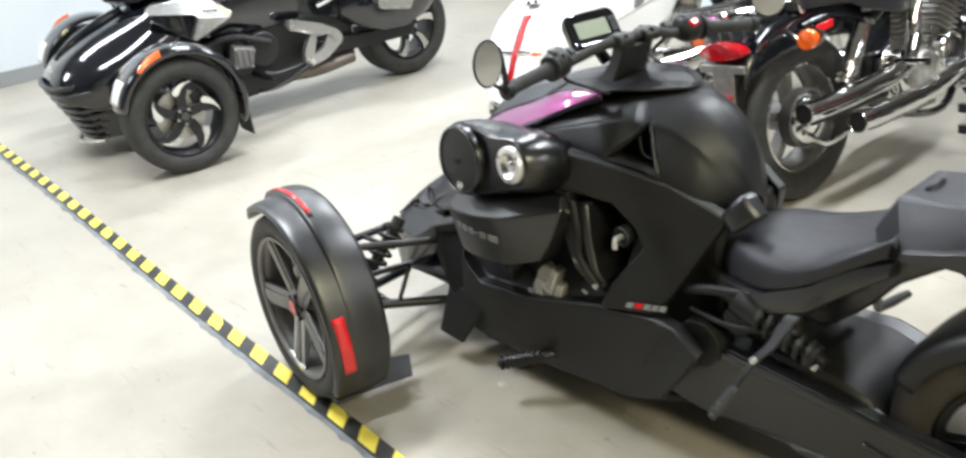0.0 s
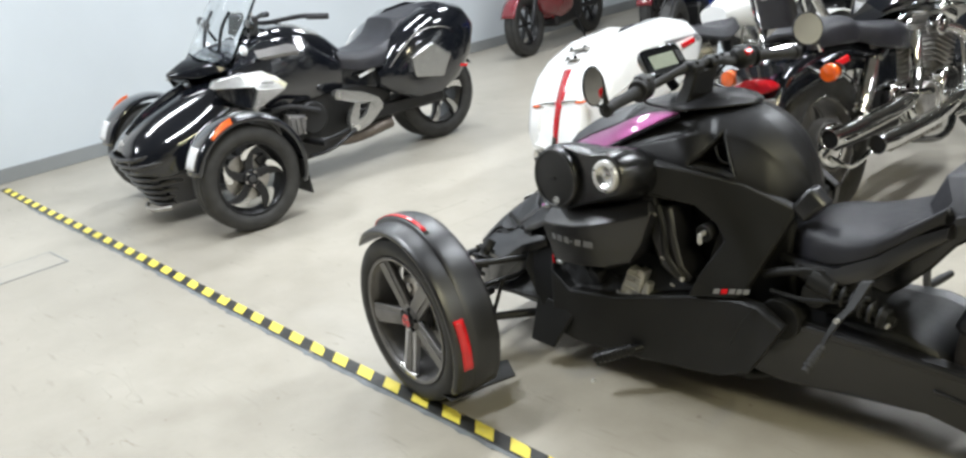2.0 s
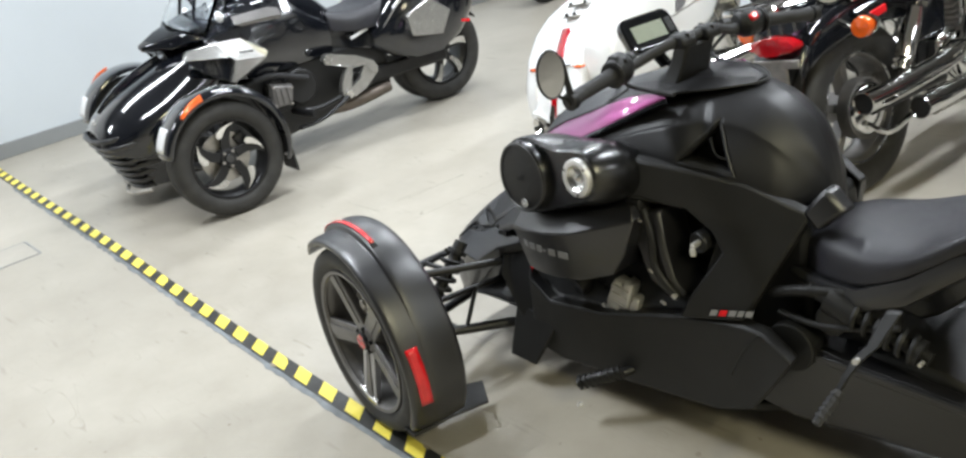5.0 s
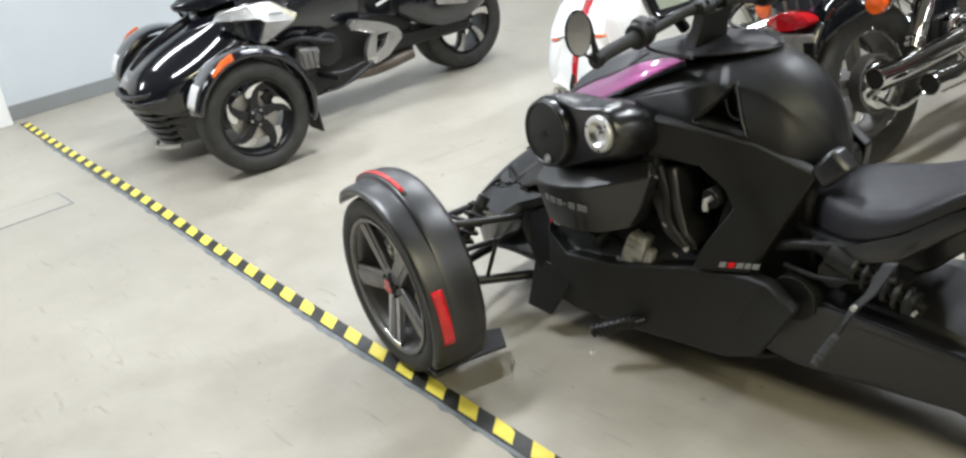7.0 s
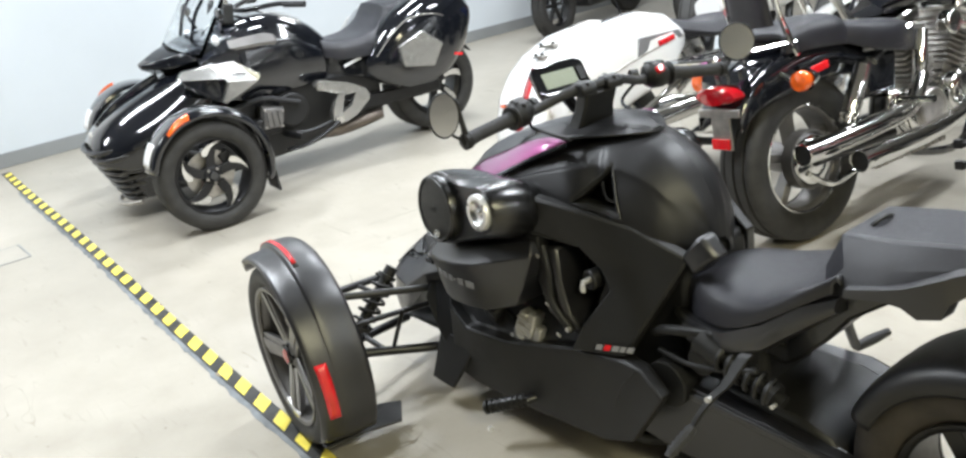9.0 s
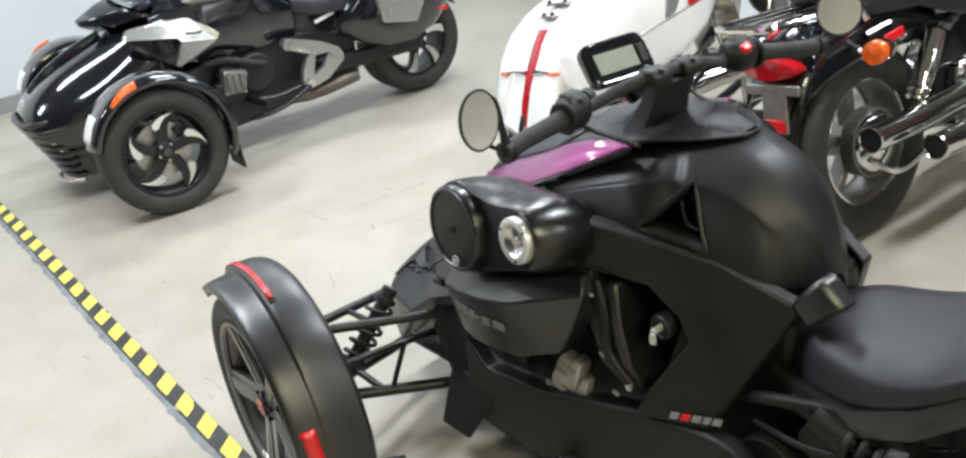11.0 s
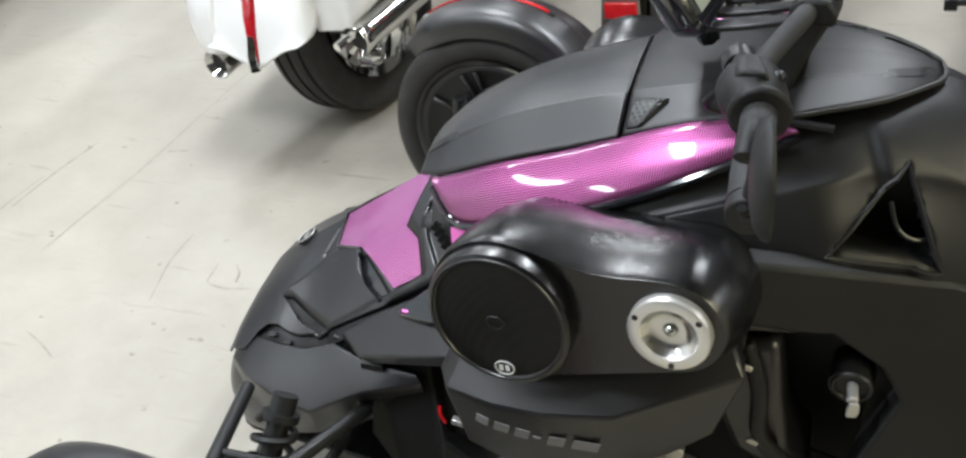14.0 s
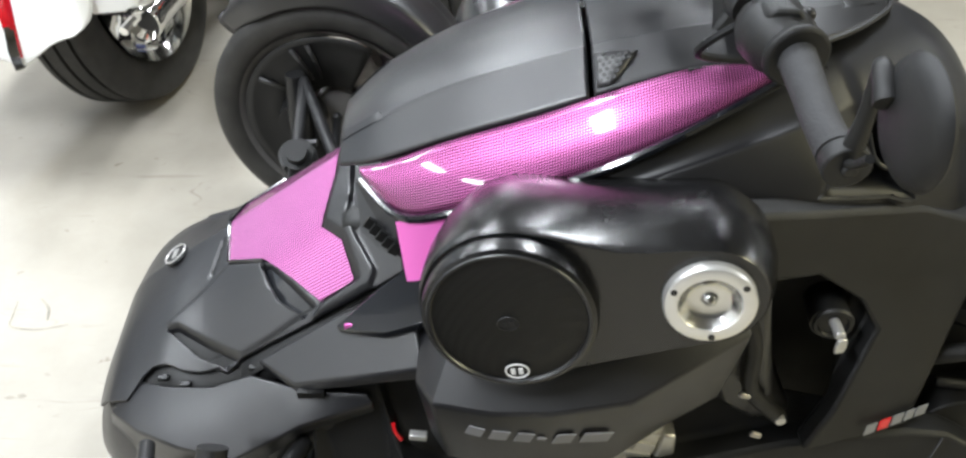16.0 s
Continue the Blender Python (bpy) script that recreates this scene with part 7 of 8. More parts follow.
    part("passenger_seat", skin([(1.40, [(0, 0.86), (-0.13, 0.855), (-0.18, 0.83), (-0.19, 0.72)]), (1.55, [(0, 0.88), (-0.14, 0.875), (-0.19, 0.85), (-0.2, 0.74)]), (1.72, [(0, 0.90), (-0.13, 0.895), (-0.18, 0.87), (-0.18, 0.76)]), (1.82, [(0, 0.90), (-0.1, 0.89), (-0.14, 0.86), (-0.15, 0.78)])], 18, 14), M_SEAT, root, "black vinyl passenger seat", solid=0.02)
    part("backrest", loft([cr([(1.80, 0, z0), (1.80 + d, -0.13, z0 + 0.02), (1.80 + d, -0.13, z0 + 0.2), (1.80, 0, z0 + 0.22), (1.80 + d, 0.13, z0 + 0.2), (1.80 + d, 0.13, z0 + 0.02), (1.80, 0, z0)], 25)[:24] for z0, d in ((0.92, 0.0), (0.925, 0.03), (0.93, 0.07))]), M_SEAT, root, "black passenger backrest")
    part("tail", loft([[(1.70, -0.18, 0.50), (1.70, 0.18, 0.50), (1.70, 0.2, 0.82), (1.70, -0.2, 0.82)], [(1.90, -0.16, 0.55), (1.90, 0.16, 0.55), (1.92, 0.18, 0.80), (1.92, -0.18, 0.80)]]), M_GLOSS, root, bevel=0.02)
    part("tail_light", box(1.915, 1.93, -0.12, 0.12, 0.64, 0.70), M_REDLENS, root, "red tail light", bevel=0.006)
    part("seat_base", loft([[(0.95, -0.13, 0.52), (0.95, 0.13, 0.52), (0.95, 0.13, 0.68), (0.95, -0.13, 0.68)], [(1.25, -0.19, 0.45), (1.25, 0.19, 0.45), (1.25, 0.2, 0.66), (1.25, -0.2, 0.66)], [(1.75, -0.18, 0.5), (1.75, 0.18, 0.5), (1.75, 0.19, 0.8), (1.75, -0.19, 0.8)]]), M_GLOSS, root, bevel=0.015)
    for sgn in (-1, 1):
        part("badge_bar", moved(box(-0.06, 0.06, -0.002, 0.002, -0.008, 0.008), pose(1.10, sgn * 0.212, 0.58, 0, -14, 0)), M_PALE, root)
    # windscreen and bar
    rows = []
    for i in range(13):
        t = i / 12
        w = 0.265 - 0.06 * t
        rows.append([Vector((0.08 + 0.36 * t + 0.16 * (k / 6 - 1) ** 2 * 0.8, w * (k / 6 - 1), 0.85 + 0.50 * t - 0.06 * (k / 6 - 1) ** 2)) for k in range(13)])
    ws = part("windscreen", sheet(rows), M_SCREEN, root, "clear plastic windscreen", solid=0.004)
    ws.visible_shadow = False
    part("screen_stay", merged(tube([(0.22, -0.1, 0.86), (0.27, -0.11, 1.0), (0.33, -0.12, 1.08)], 0.01, 8, 10), tube([(0.22, 0.1, 0.86), (0.27, 0.11, 1.0), (0.33, 0.12, 1.08)], 0.01, 8, 10)), M_GLOSS, root)
    part("dash", loft([[(0.40, -0.13, 0.93), (0.40, 0.13, 0.93), (0.43, 0.13, 1.04), (0.43, -0.13, 1.04)], [(0.47, -0.14, 0.92), (0.47, 0.14, 0.92), (0.49, 0.14, 1.03), (0.49, -0.14, 1.03)]]), M_MATT, root, bevel=0.01)
    part("handlebar", tube([(0.80, -0.38, 0.98), (0.70, -0.25, 0.995), (0.56, -0.1, 0.98), (0.56, 0.1, 0.98), (0.70, 0.25, 0.995), (0.80, 0.38, 0.98)], 0.014, 10, 30), M_STEEL, root)
    part("dash_trim", tube([(0.45, -0.13, 1.045), (0.46, 0, 1.055), (0.45, 0.13, 1.045)], 0.012, 8, 8), M_MACH, root)
    # rear wheel, arm, silencer
    T = pose(1.709, 0, 0.303)
    rw = part("rear_wheel", moved(lathe([(-0.098, 0.188), (-0.105, 0.19), (-0.107, 0.2), (-0.08, 0.2), (-0.06, 0.17), (0.06, 0.17), (0.107, 0.2)], 56), T), M_RIMB, root, "black rear wheel with bare metal faces")
    part("hub", moved(lathe([(-0.1, 0.0), (-0.1, 0.05), (0.05, 0.06), (0.05, 0.0)], 24), T), M_RIMB, rw)
    for k in range(6):
        part("spoke", moved(spoke_bm(radians(20 + 60 * k), 0.04, 0.19, 0.05, 0.055, -0.08, -0.095, 0.04, 0.04, radians(-12)), T), M_RIMB, rw, bevel=0.003)
    part("tyre", moved(tyre_bm(0.303, 0.225, 0.195, 4), T), M_RUBBER, rw)
    for k in range(6):
        part("spoke_face", moved(spoke_bm(radians(20 + 60 * k), 0.08, 0.19, 0.02, 0.05, -0.09, -0.103, 0.008, 0.008, radians(-12)), T), M_MACH, rw)
    part("rear_fender", sheet([[(1.709 + 0.325 * math.cos(radians(160 - 130 * i / 24)), 0.125 * (k / 4 - 1), 0.303 + (0.325 - 0.02 * (k / 4 - 1) ** 2) * math.sin(radians(160 - 130 * i / 24))) for k in range(9)] for i in range(25)]), M_MATT, root, solid=0.005)
    part("swing_arm", loft([[(0.95, -0.17, 0.27), (0.95, -0.12, 0.27), (0.95, -0.12, 0.36), (0.95, -0.17, 0.36)], [(1.70, -0.17, 0.27), (1.70, -0.13, 0.27), (1.70, -0.13, 0.34), (1.70, -0.17, 0.34)]]), M_STEEL, root, bevel=0.01)
    part("drive_belt", box(0.95, 1.7, -0.155, -0.135, 0.262, 0.27), M_RUBBER, root)
    part("silencer", tube([(0.80, -0.10, 0.19), (1.0, -0.14, 0.19), (1.26, -0.15, 0.22)], [0.025, 0.038, 0.038, 0.034], 16, 12), M_SILENCER, root, "brown-grey steel silencer")
    return root


tourer()

# ---------- two-wheelers: x to the rear from the rear axle's foot, forward is -x, +y its right ----------
def white_bagger():
    root = thing("bagger_motorcycle", pose(-0.62, 0.85, 0, 10, 0, -102), "white bagger motorcycle with stretched saddlebags leaning on its stand", "motorcycle")
    W = pose(-0.40, 0, 0.32)
    wheel = part("rear_wheel", moved(lathe([(-0.085, 0.20), (-0.087, 0.215), (-0.06, 0.19), (0.06, 0.19), (0.087, 0.215)], 48), W), M_CHROME, root, "chrome rear wheel")
    part("hub", moved(lathe([(-0.1, 0.0), (-0.1, 0.05), (0.1, 0.05), (0.1, 0.0)], 24), W), M_CHROME, wheel)
    for k in range(10):
        part("spoke", moved(spoke_bm(radians(36 * k), 0.04, 0.2, 0.03, 0.02, -0.03, -0.03, 0.05, 0.04), W), M_CHROME, wheel, bevel=0.002)
    part("tyre", moved(tyre_bm(0.32, 0.18, 0.21), W), M_RUBBER, wheel)
    # stretched rear fender with a red light strip down its middle
    fen = [
        (-0.68, [(0, 0.70), (-0.08, 0.685), (-0.11, 0.66), (-0.115, 0.60)]),
        (-0.46, [(0, 0.765), (-0.08, 0.75), (-0.11, 0.71), (-0.115, 0.62)]),
        (-0.28, [(0, 0.79), (-0.085, 0.775), (-0.115, 0.73), (-0.12, 0.62)]),
        (-0.15, [(0, 0.71), (-0.10, 0.70), (-0.148, 0.665), (-0.158, 0.53)]),
        (-0.06, [(0, 0.585), (-0.11, 0.578), (-0.162, 0.55), (-0.178, 0.40)]),
        (0.0, [(0, 0.45), (-0.12, 0.447), (-0.168, 0.43), (-0.182, 0.375)]),
        (0.038, [(0, 0.305), (-0.05, 0.328), (-0.11, 0.358), (-0.168, 0.375)]),
    ]
    f = part("rear_fender", skin(fen, 36, 16), M_WHITE, root, "white stretched rear fender", solid=0.005)
    strip = [(-0.146, 0.695, 0.058), (-0.10, 0.635, 0.048), (-0.055, 0.565, 0.038), (0.0, 0.445, 0.024), (0.034, 0.325, 0.012)]
    part("tail_strip", loft([[(x, -w, z), (x + 0.012, -w * 0.6, z + 0.003), (x + 0.012, w * 0.6, z + 0.003), (x, w, z), (x - 0.03, w, z), (x - 0.03, -w, z)] for x, z, w in strip]), M_REDLENS, f, "red light strip", bevel=0.002)
    part("strip_tip", loft([[(x, -w, z), (x + 0.014, 0, z + 0.003), (x, w, z), (x - 0.03, 0, z)] for x, z, w in ((0.02, 0.40, 0.014), (0.042, 0.35, 0.016), (0.048, 0.305, 0.012))]), M_CHROME, f, "chrome tip")
    part("plate_mount", merged(box(-0.235, -0.205, -0.07, 0.07, 0.772, 0.782), box(-0.185, -0.15, -0.05, 0.05, 0.735, 0.742)), M_CAST, f, "bare plate bracket")
    for bx, by, bz in ((-0.215, -0.055, 0.786), (-0.215, 0.055, 0.786), (-0.165, -0.03, 0.747), (-0.165, 0.03, 0.747)):
        part("bolt", disc((bx, by, bz), (0.4, 0, 1), 0.008, 0.014, 8), M_STEEL, f)
    for s in (-1, 1):
        y = s
        bag = []
        spec = [(0.014, 0.165, 0.225, 0.365, 0.45), (-0.012, 0.16, 0.27, 0.358, 0.505), (-0.06, 0.155, 0.30, 0.365, 0.60), (-0.13, 0.155, 0.31, 0.385, 0.69), (-0.22, 0.165, 0.318, 0.405, 0.755), (-0.36, 0.17, 0.32, 0.445, 0.818), (-0.54, 0.165, 0.315, 0.50, 0.848), (-0.68, 0.145, 0.295, 0.575, 0.818), (-0.77, 0.145, 0.25, 0.64, 0.755), (-0.81, 0.145, 0.20, 0.685, 0.715)]
        if s > 0:
            spec = [(-0.078, 0.185, 0.272, 0.372, 0.60), (-0.086, 0.182, 0.292, 0.366, 0.632)] + spec[3:]
        for x, yi, yo, z0, z1 in spec:
            z0 += (0.0 if s > 0 else -0.025) * max(0, min(1, (x + 0.4) / 0.3))
            m = (z0 + z1) / 2
            e, d = min(0.07, 0.28 * (z1 - z0)), min(0.05, 0.5 * (yo - yi))
            bag.append(cr([(x, y * (yi - 0.03), z0), (x, y * (yo - d * 0.5), z0 + e * 0.14), (x, y * (yo - 0.004), z0 + e), (x, y * yo, m), (x, y * (yo - 0.012), z1 - e * 0.86), (x, y * (yo - d), z1 - e * 0.12), (x, y * (yi - 0.02), z1)], 19))
        bg = part("saddlebag", loft(bag), M_WHITE, root, "white stretched saddlebag", angle=50)
        lid = [(-0.088, 0.300, 0.50), (-0.11, 0.312, 0.53), (-0.15, 0.316, 0.555), (-0.36, 0.3235, 0.625), (-0.56, 0.316, 0.675), (-0.76, 0.262, 0.70)]
        part("lid_seam", tube(cr([(a, y * b, c) for a, b, c in lid], 24), 0.003, 6), M_CAST, bg)
        part("turn_signal", moved(ball((0, 0, 0), 0.009, 0.038, 0.009, 14), pose(-0.030, y * 0.185, 0.548, 0, 0, 8 * s)), M_ORANGE, bg, "slim orange turn signal")
        part("signal_stem", tube([(-0.042, y * 0.03, 0.55), (-0.034, y * 0.1, 0.556), (-0.03, y * 0.17, 0.552)], [0.012, 0.006, 0.006], 8, 8), M_CHROME, bg)
        part("latch_plate", loft([[(-0.46, y * 0.312, 0.655), (-0.48, y * 0.312, 0.735), (-0.72, y * 0.272, 0.735), (-0.75, y * 0.258, 0.70)], [(-0.46, y * 0.324, 0.657), (-0.48, y * 0.324, 0.733), (-0.72, y * 0.286, 0.733), (-0.75, y * 0.27, 0.70)]]), M_GREY, bg, "grey lock plate", bevel=0.003)
        part("latch", moved(box(-0.05, 0.05, -0.006, 0.006, -0.012, 0.012), pose(-0.63, y * 0.307, 0.70, 0, 8, 11 * s)), M_RED, bg, "small red mark", bevel=0.003)
        ex = part("exhaust_tip", moved(lathe([(0.02, 0.030), (0.0, 0.043), (0.006, 0.046), (0.05, 0.042), (0.5, 0.042), (1.0, 0.036)], 28), Matrix.Translation((-0.08 if s > 0 else -0.02, y * (0.268 if s > 0 else 0.24), 0.338 if s > 0 else 0.288)) @ pose(0, 0, 0, 0, 4, 0) @ pose(0, 0, 0, 0, 0, 90)), M_CHROME, root, "chrome exhaust pipe with open tip")
        part("tip_inside", disc((-0.107 if s > 0 else -0.047, y * (0.268 if s > 0 else 0.24), 0.340 if s > 0 else 0.290), (1, 0, 0), 0.033, 0.01, 20), M_DARK, ex)
        part("bag_guard", tube([(-0.75, y * 0.22, 0.52), (-0.40, y * 0.28, 0.40), (-0.02, y * 0.26, 0.35)], 0.012, 8, 14), M_CHROME, root)
    part("axle_cover", box(-0.45, -0.25, -0.2, 0.2, 0.28, 0.36), M_DARK, root, bevel=0.02)
    part("seat", skin([(-0.58, [(0, 0.84), (-0.1, 0.83), (-0.15, 0.79)]), (-0.75, [(0, 0.80), (-0.14, 0.79), (-0.19, 0.74)]), (-1.0, [(0, 0.74), (-0.15, 0.73), (-0.2, 0.67)]), (-1.15, [(0, 0.77), (-0.11, 0.76), (-0.15, 0.7)])], 18, 12), M_SEAT, root, "black vinyl seat", solid=0.03)
    part("tank", loft([cr([(x, 0, z1), (x, -w, (z0 + z1) / 2 + 0.03), (x, -w * 0.7, z0), (x, w * 0.7, z0), (x, w, (z0 + z1) / 2 + 0.03), (x, 0, z1)], 21)[:20] for x, w, z0, z1 in ((-1.12, 0.09, 0.72, 0.84), (-1.3, 0.16, 0.70, 0.93), (-1.5, 0.17, 0.72, 0.96), (-1.68, 0.12, 0.76, 0.93))]), M_WHITE, root, "white fuel tank")
    part("engine", merged(box(-1.25, -0.95, -0.14, 0.14, 0.2, 0.48), moved(box(-0.07, 0.07, -0.09, 0.09, 0, 0.3), pose(-1.0, 0, 0.42, 0, 20, 0)), moved(box(-0.07, 0.07, -0.09, 0.09, 0, 0.3), pose(-1.2, 0, 0.42, 0, -20, 0)), disc((-1.1, 0.16, 0.36), (0, 1, 0), 0.13, 0.06, 28)), M_CHROME, root, "chromed V-twin engine", bevel=0.015)
    part("frame", merged(tube([(-0.4, -0.12, 0.4), (-0.9, -0.13, 0.18), (-1.3, -0.12, 0.17), (-1.6, -0.05, 0.75)], 0.02, 8, 20), tube([(-0.4, 0.12, 0.4), (-0.9, 0.13, 0.18), (-1.3, 0.12, 0.17), (-1.6, 0.05, 0.75)], 0.02, 8, 20)), M_STEEL, root)
    fw = part("front_wheel", moved(merged(lathe([(-0.05, 0.23), (-0.052, 0.245), (0.0, 0.22), (0.052, 0.245)], 48), lathe([(-0.06, 0.0), (-0.06, 0.04), (0.06, 0.04), (0.06, 0.0)], 20), *[spoke_bm(radians(36 * k), 0.03, 0.235, 0.02, 0.015, -0.02, -0.02, 0.04, 0.03) for k in range(10)]), pose(-2.0, 0, 0.33)), M_CHROME, root, "chrome front wheel")
    part("tyre", moved(tyre_bm(0.33, 0.13, 0.24), pose(-2.0, 0, 0.33)), M_RUBBER, fw)
    part("front_fender", sheet([[(-2.0 + 0.35 * math.cos(radians(170 - 150 * i / 20)), 0.08 * (k / 4 - 1), 0.33 + (0.35 - 0.02 * (k / 4 - 1) ** 2) * math.sin(radians(170 - 150 * i / 20))) for k in range(9)] for i in range(21)]), M_WHITE, root, solid=0.005)
    part("fork", merged(tube([(-2.0, -0.11, 0.33), (-1.68, -0.10, 1.02)], 0.026), tube([(-2.0, 0.11, 0.33), (-1.68, 0.10, 1.02)], 0.026)), M_CHROME, root)
    part("handlebar", tube([(-1.35, -0.42, 1.08), (-1.5, -0.3, 1.12), (-1.62, -0.08, 1.04), (-1.62, 0.08, 1.04), (-1.5, 0.3, 1.12), (-1.35, 0.42, 1.08)], 0.014, 10, 26), M_CHROME, root)
    part("fairing", loft([cr([(x, -w, z), (x - 0.06, -w * 0.6, z + h * 0.6), (x - 0.08, 0, z + h), (x - 0.06, w * 0.6, z + h * 0.6), (x, w, z), (x, 0, z - 0.05), (x, -w, z)], 25)[:24] for x, w, z, h in ((-1.72, 0.34, 0.98, 0.2), (-1.82, 0.3, 0.95, 0.22), (-1.92, 0.15, 0.93, 0.16))]), M_WHITE, root, "white front fairing")
    part("side_stand", tube([(-1.0, -0.14, 0.2), (-0.98, -0.24, 0.055)], 0.012, 8), M_STEEL, root)
    return root


def cruiser():
    root = thing("cruiser_motorcycle", pose(0.386, 1.358, 0, 7, 0, -96), "black cruiser motorcycle with chrome exhausts and engine leaning on its stand", "motorcycle")
    R = 0.325
    T = pose(0, 0, R)
    wheel = part("rear_wheel", moved(lathe([(-0.060, 0.195), (-0.066, 0.205), (-0.068, 0.216), (-0.05, 0.208), (-0.04, 0.193), (0.04, 0.193), (0.05, 0.208), (0.068, 0.216), (0.066, 0.205), (0.060, 0.195)], 56), T), M_RIM, root, "grey cast rear wheel with polished lips")
    for y in (-0.066, 0.066):
        part("rim_lip", moved(ring_bm((0, y, 0), (0, 1, 0), 0.209, 0.006, 48, 8), T), M_CHROME, wheel, "polished rim lip")
    part("hub", moved(lathe([(-0.08, 0.0), (-0.08, 0.06), (0.08, 0.06), (0.08, 0.0)], 28), T), M_RIM, wheel)
    for k in range(5):
        part("spoke", moved(spoke_bm(radians(72 * k + 14), 0.05, 0.2, 0.040, 0.048, -0.02, -0.03, 0.045, 0.055), T), M_RIM, wheel, bevel=0.004)
    part("tyre", moved(tyre_bm(R, 0.18, 0.21, 3), T), M_RUBBER, wheel)
    hub = part("hub_cover", moved(lathe([(0.05, 0.105), (0.085, 0.105), (0.105, 0.095), (0.12, 0.05), (0.125, 0.0005)], 40), T), M_CHROME, wheel, "chrome hub cover")
    for k in range(8):
        part("hub_fin", moved(lathe([(0.045 + 0.0068 * k, 0.108), (0.045 + 0.0068 * k, 0.116), (0.048 + 0.0068 * k, 0.116), (0.048 + 0.0068 * k, 0.108)], 32), T), M_RIM, hub)
    part("brake_link", tube([(0.05, 0.12, 0.28), (-0.05, 0.15, 0.22), (-0.25, 0.15, 0.26)], 0.012, 8, 12), M_CHROME, root)
    fen = [
        (0.36, [(0, 0.60), (-0.06, 0.597), (-0.10, 0.575), (-0.105, 0.52)]),
        (0.30, [(0, 0.685), (-0.065, 0.68), (-0.11, 0.655), (-0.115, 0.57)]),
        (0.18, [(0, 0.745), (-0.07, 0.74), (-0.115, 0.71), (-0.12, 0.60)]),
        (0.0, [(0, 0.77), (-0.07, 0.765), (-0.115, 0.735), (-0.12, 0.62)]),
        (-0.2, [(0, 0.76), (-0.07, 0.755), (-0.115, 0.72), (-0.12, 0.61)]),
        (-0.33, [(0, 0.72), (-0.07, 0.715), (-0.115, 0.69), (-0.12, 0.57)]),
    ]
    f = part("rear_fender", skin(fen, 30, 16), M_GLOSS, root, "gloss black rear fender", solid=0.005)
    part("tail_light", loft([cr([(0.34 + d, -w, 0.65), (0.34 + d, -w * 0.7, 0.678), (0.34 + d, 0, 0.69), (0.34 + d, w * 0.7, 0.678), (0.34 + d, w, 0.65), (0.34 + d, w * 0.6, 0.628), (0.34 + d, -w * 0.6, 0.628), (0.34 + d, -w, 0.65)], 22)[:21] for d, w in ((-0.05, 0.10), (0.0, 0.104), (0.03, 0.095), (0.045, 0.06))]), M_REDLENS, f, "wide red tail light")
    part("light_base", loft([cr([(0.32, -w, z), (0.30, -w, z + 0.03), (0.30, w, z + 0.03), (0.32, w, z), (0.34, 0, z - 0.01), (0.32, -w, z)], 15)[:14] for z, w in ((0.60, 0.09), (0.66, 0.105), (0.70, 0.10))]), M_GLOSS, f)
    part("plate_bracket", merged(box(0.35, 0.362, -0.10, 0.10, 0.575, 0.605), box(0.345, 0.357, -0.045, 0.045, 0.45, 0.575)), M_CAST, f, "bare plate bracket", bevel=0.003)
    part("rear_reflector", box(0.358, 0.37, -0.042, 0.042, 0.455, 0.495), M_RED, f, "red reflector", bevel=0.003)
    for s in (-1, 1):
        st = part("indicator_stem", tube([(0.14, s * 0.11, 0.69), (0.16, s * 0.17, 0.672), (0.165, s * 0.21, 0.67)], 0.011, 8, 8), M_CHROME, root)
        part("indicator", moved(lathe([(0.045, 0.0005), (0.04, 0.02), (0.0, 0.036), (-0.012, 0.038), (-0.03, 0.034), (-0.036, 0.0005)], 28), Matrix.Translation((0.175, s * 0.245, 0.670)) @ pose(0, 0, 0, 0, 0, 90)), M_ORANGE, st, "round orange turn indicator")
        part("indicator_cup", moved(lathe([(0.05, 0.0005), (0.045, 0.024), (0.005, 0.0385), (0.0, 0.039)], 28), Matrix.Translation((0.165, s * 0.245, 0.670)) @ pose(0, 0, 0, 0, 0, 90)), M_CHROME, st)
        part("side_reflector", moved(box(-0.045, 0.045, -0.004, 0.006, -0.014, 0.014), pose(0.05, s * 0.215, 0.69, 0, 6, 0)), M_RED, f, "red side reflector", bevel=0.003)
        part("fender_strut", tube([(0.06, s * 0.125, 0.69), (-0.1, s * 0.132, 0.70), (-0.35, s * 0.132, 0.64)], 0.012, 8, 14), M_GLOSS, root)
        sh = part("shock_absorber", tube([(-0.145, s * 0.155, 0.43), (-0.27, s * 0.155, 0.63)], [0.028, 0.036, 0.036, 0.030], 16, 10), M_CHROME, root, "chrome covered shock absorber")
        part("spring", coil((-0.142, s * 0.155, 0.425), (-0.19, s * 0.155, 0.50), 0.03, 0.006, 4), M_CHROME, sh)
        part("swing_arm", tube([(0.02, s * 0.125, 0.325), (-0.45, s * 0.13, 0.32)], 0.022, 10), M_STEEL, root)
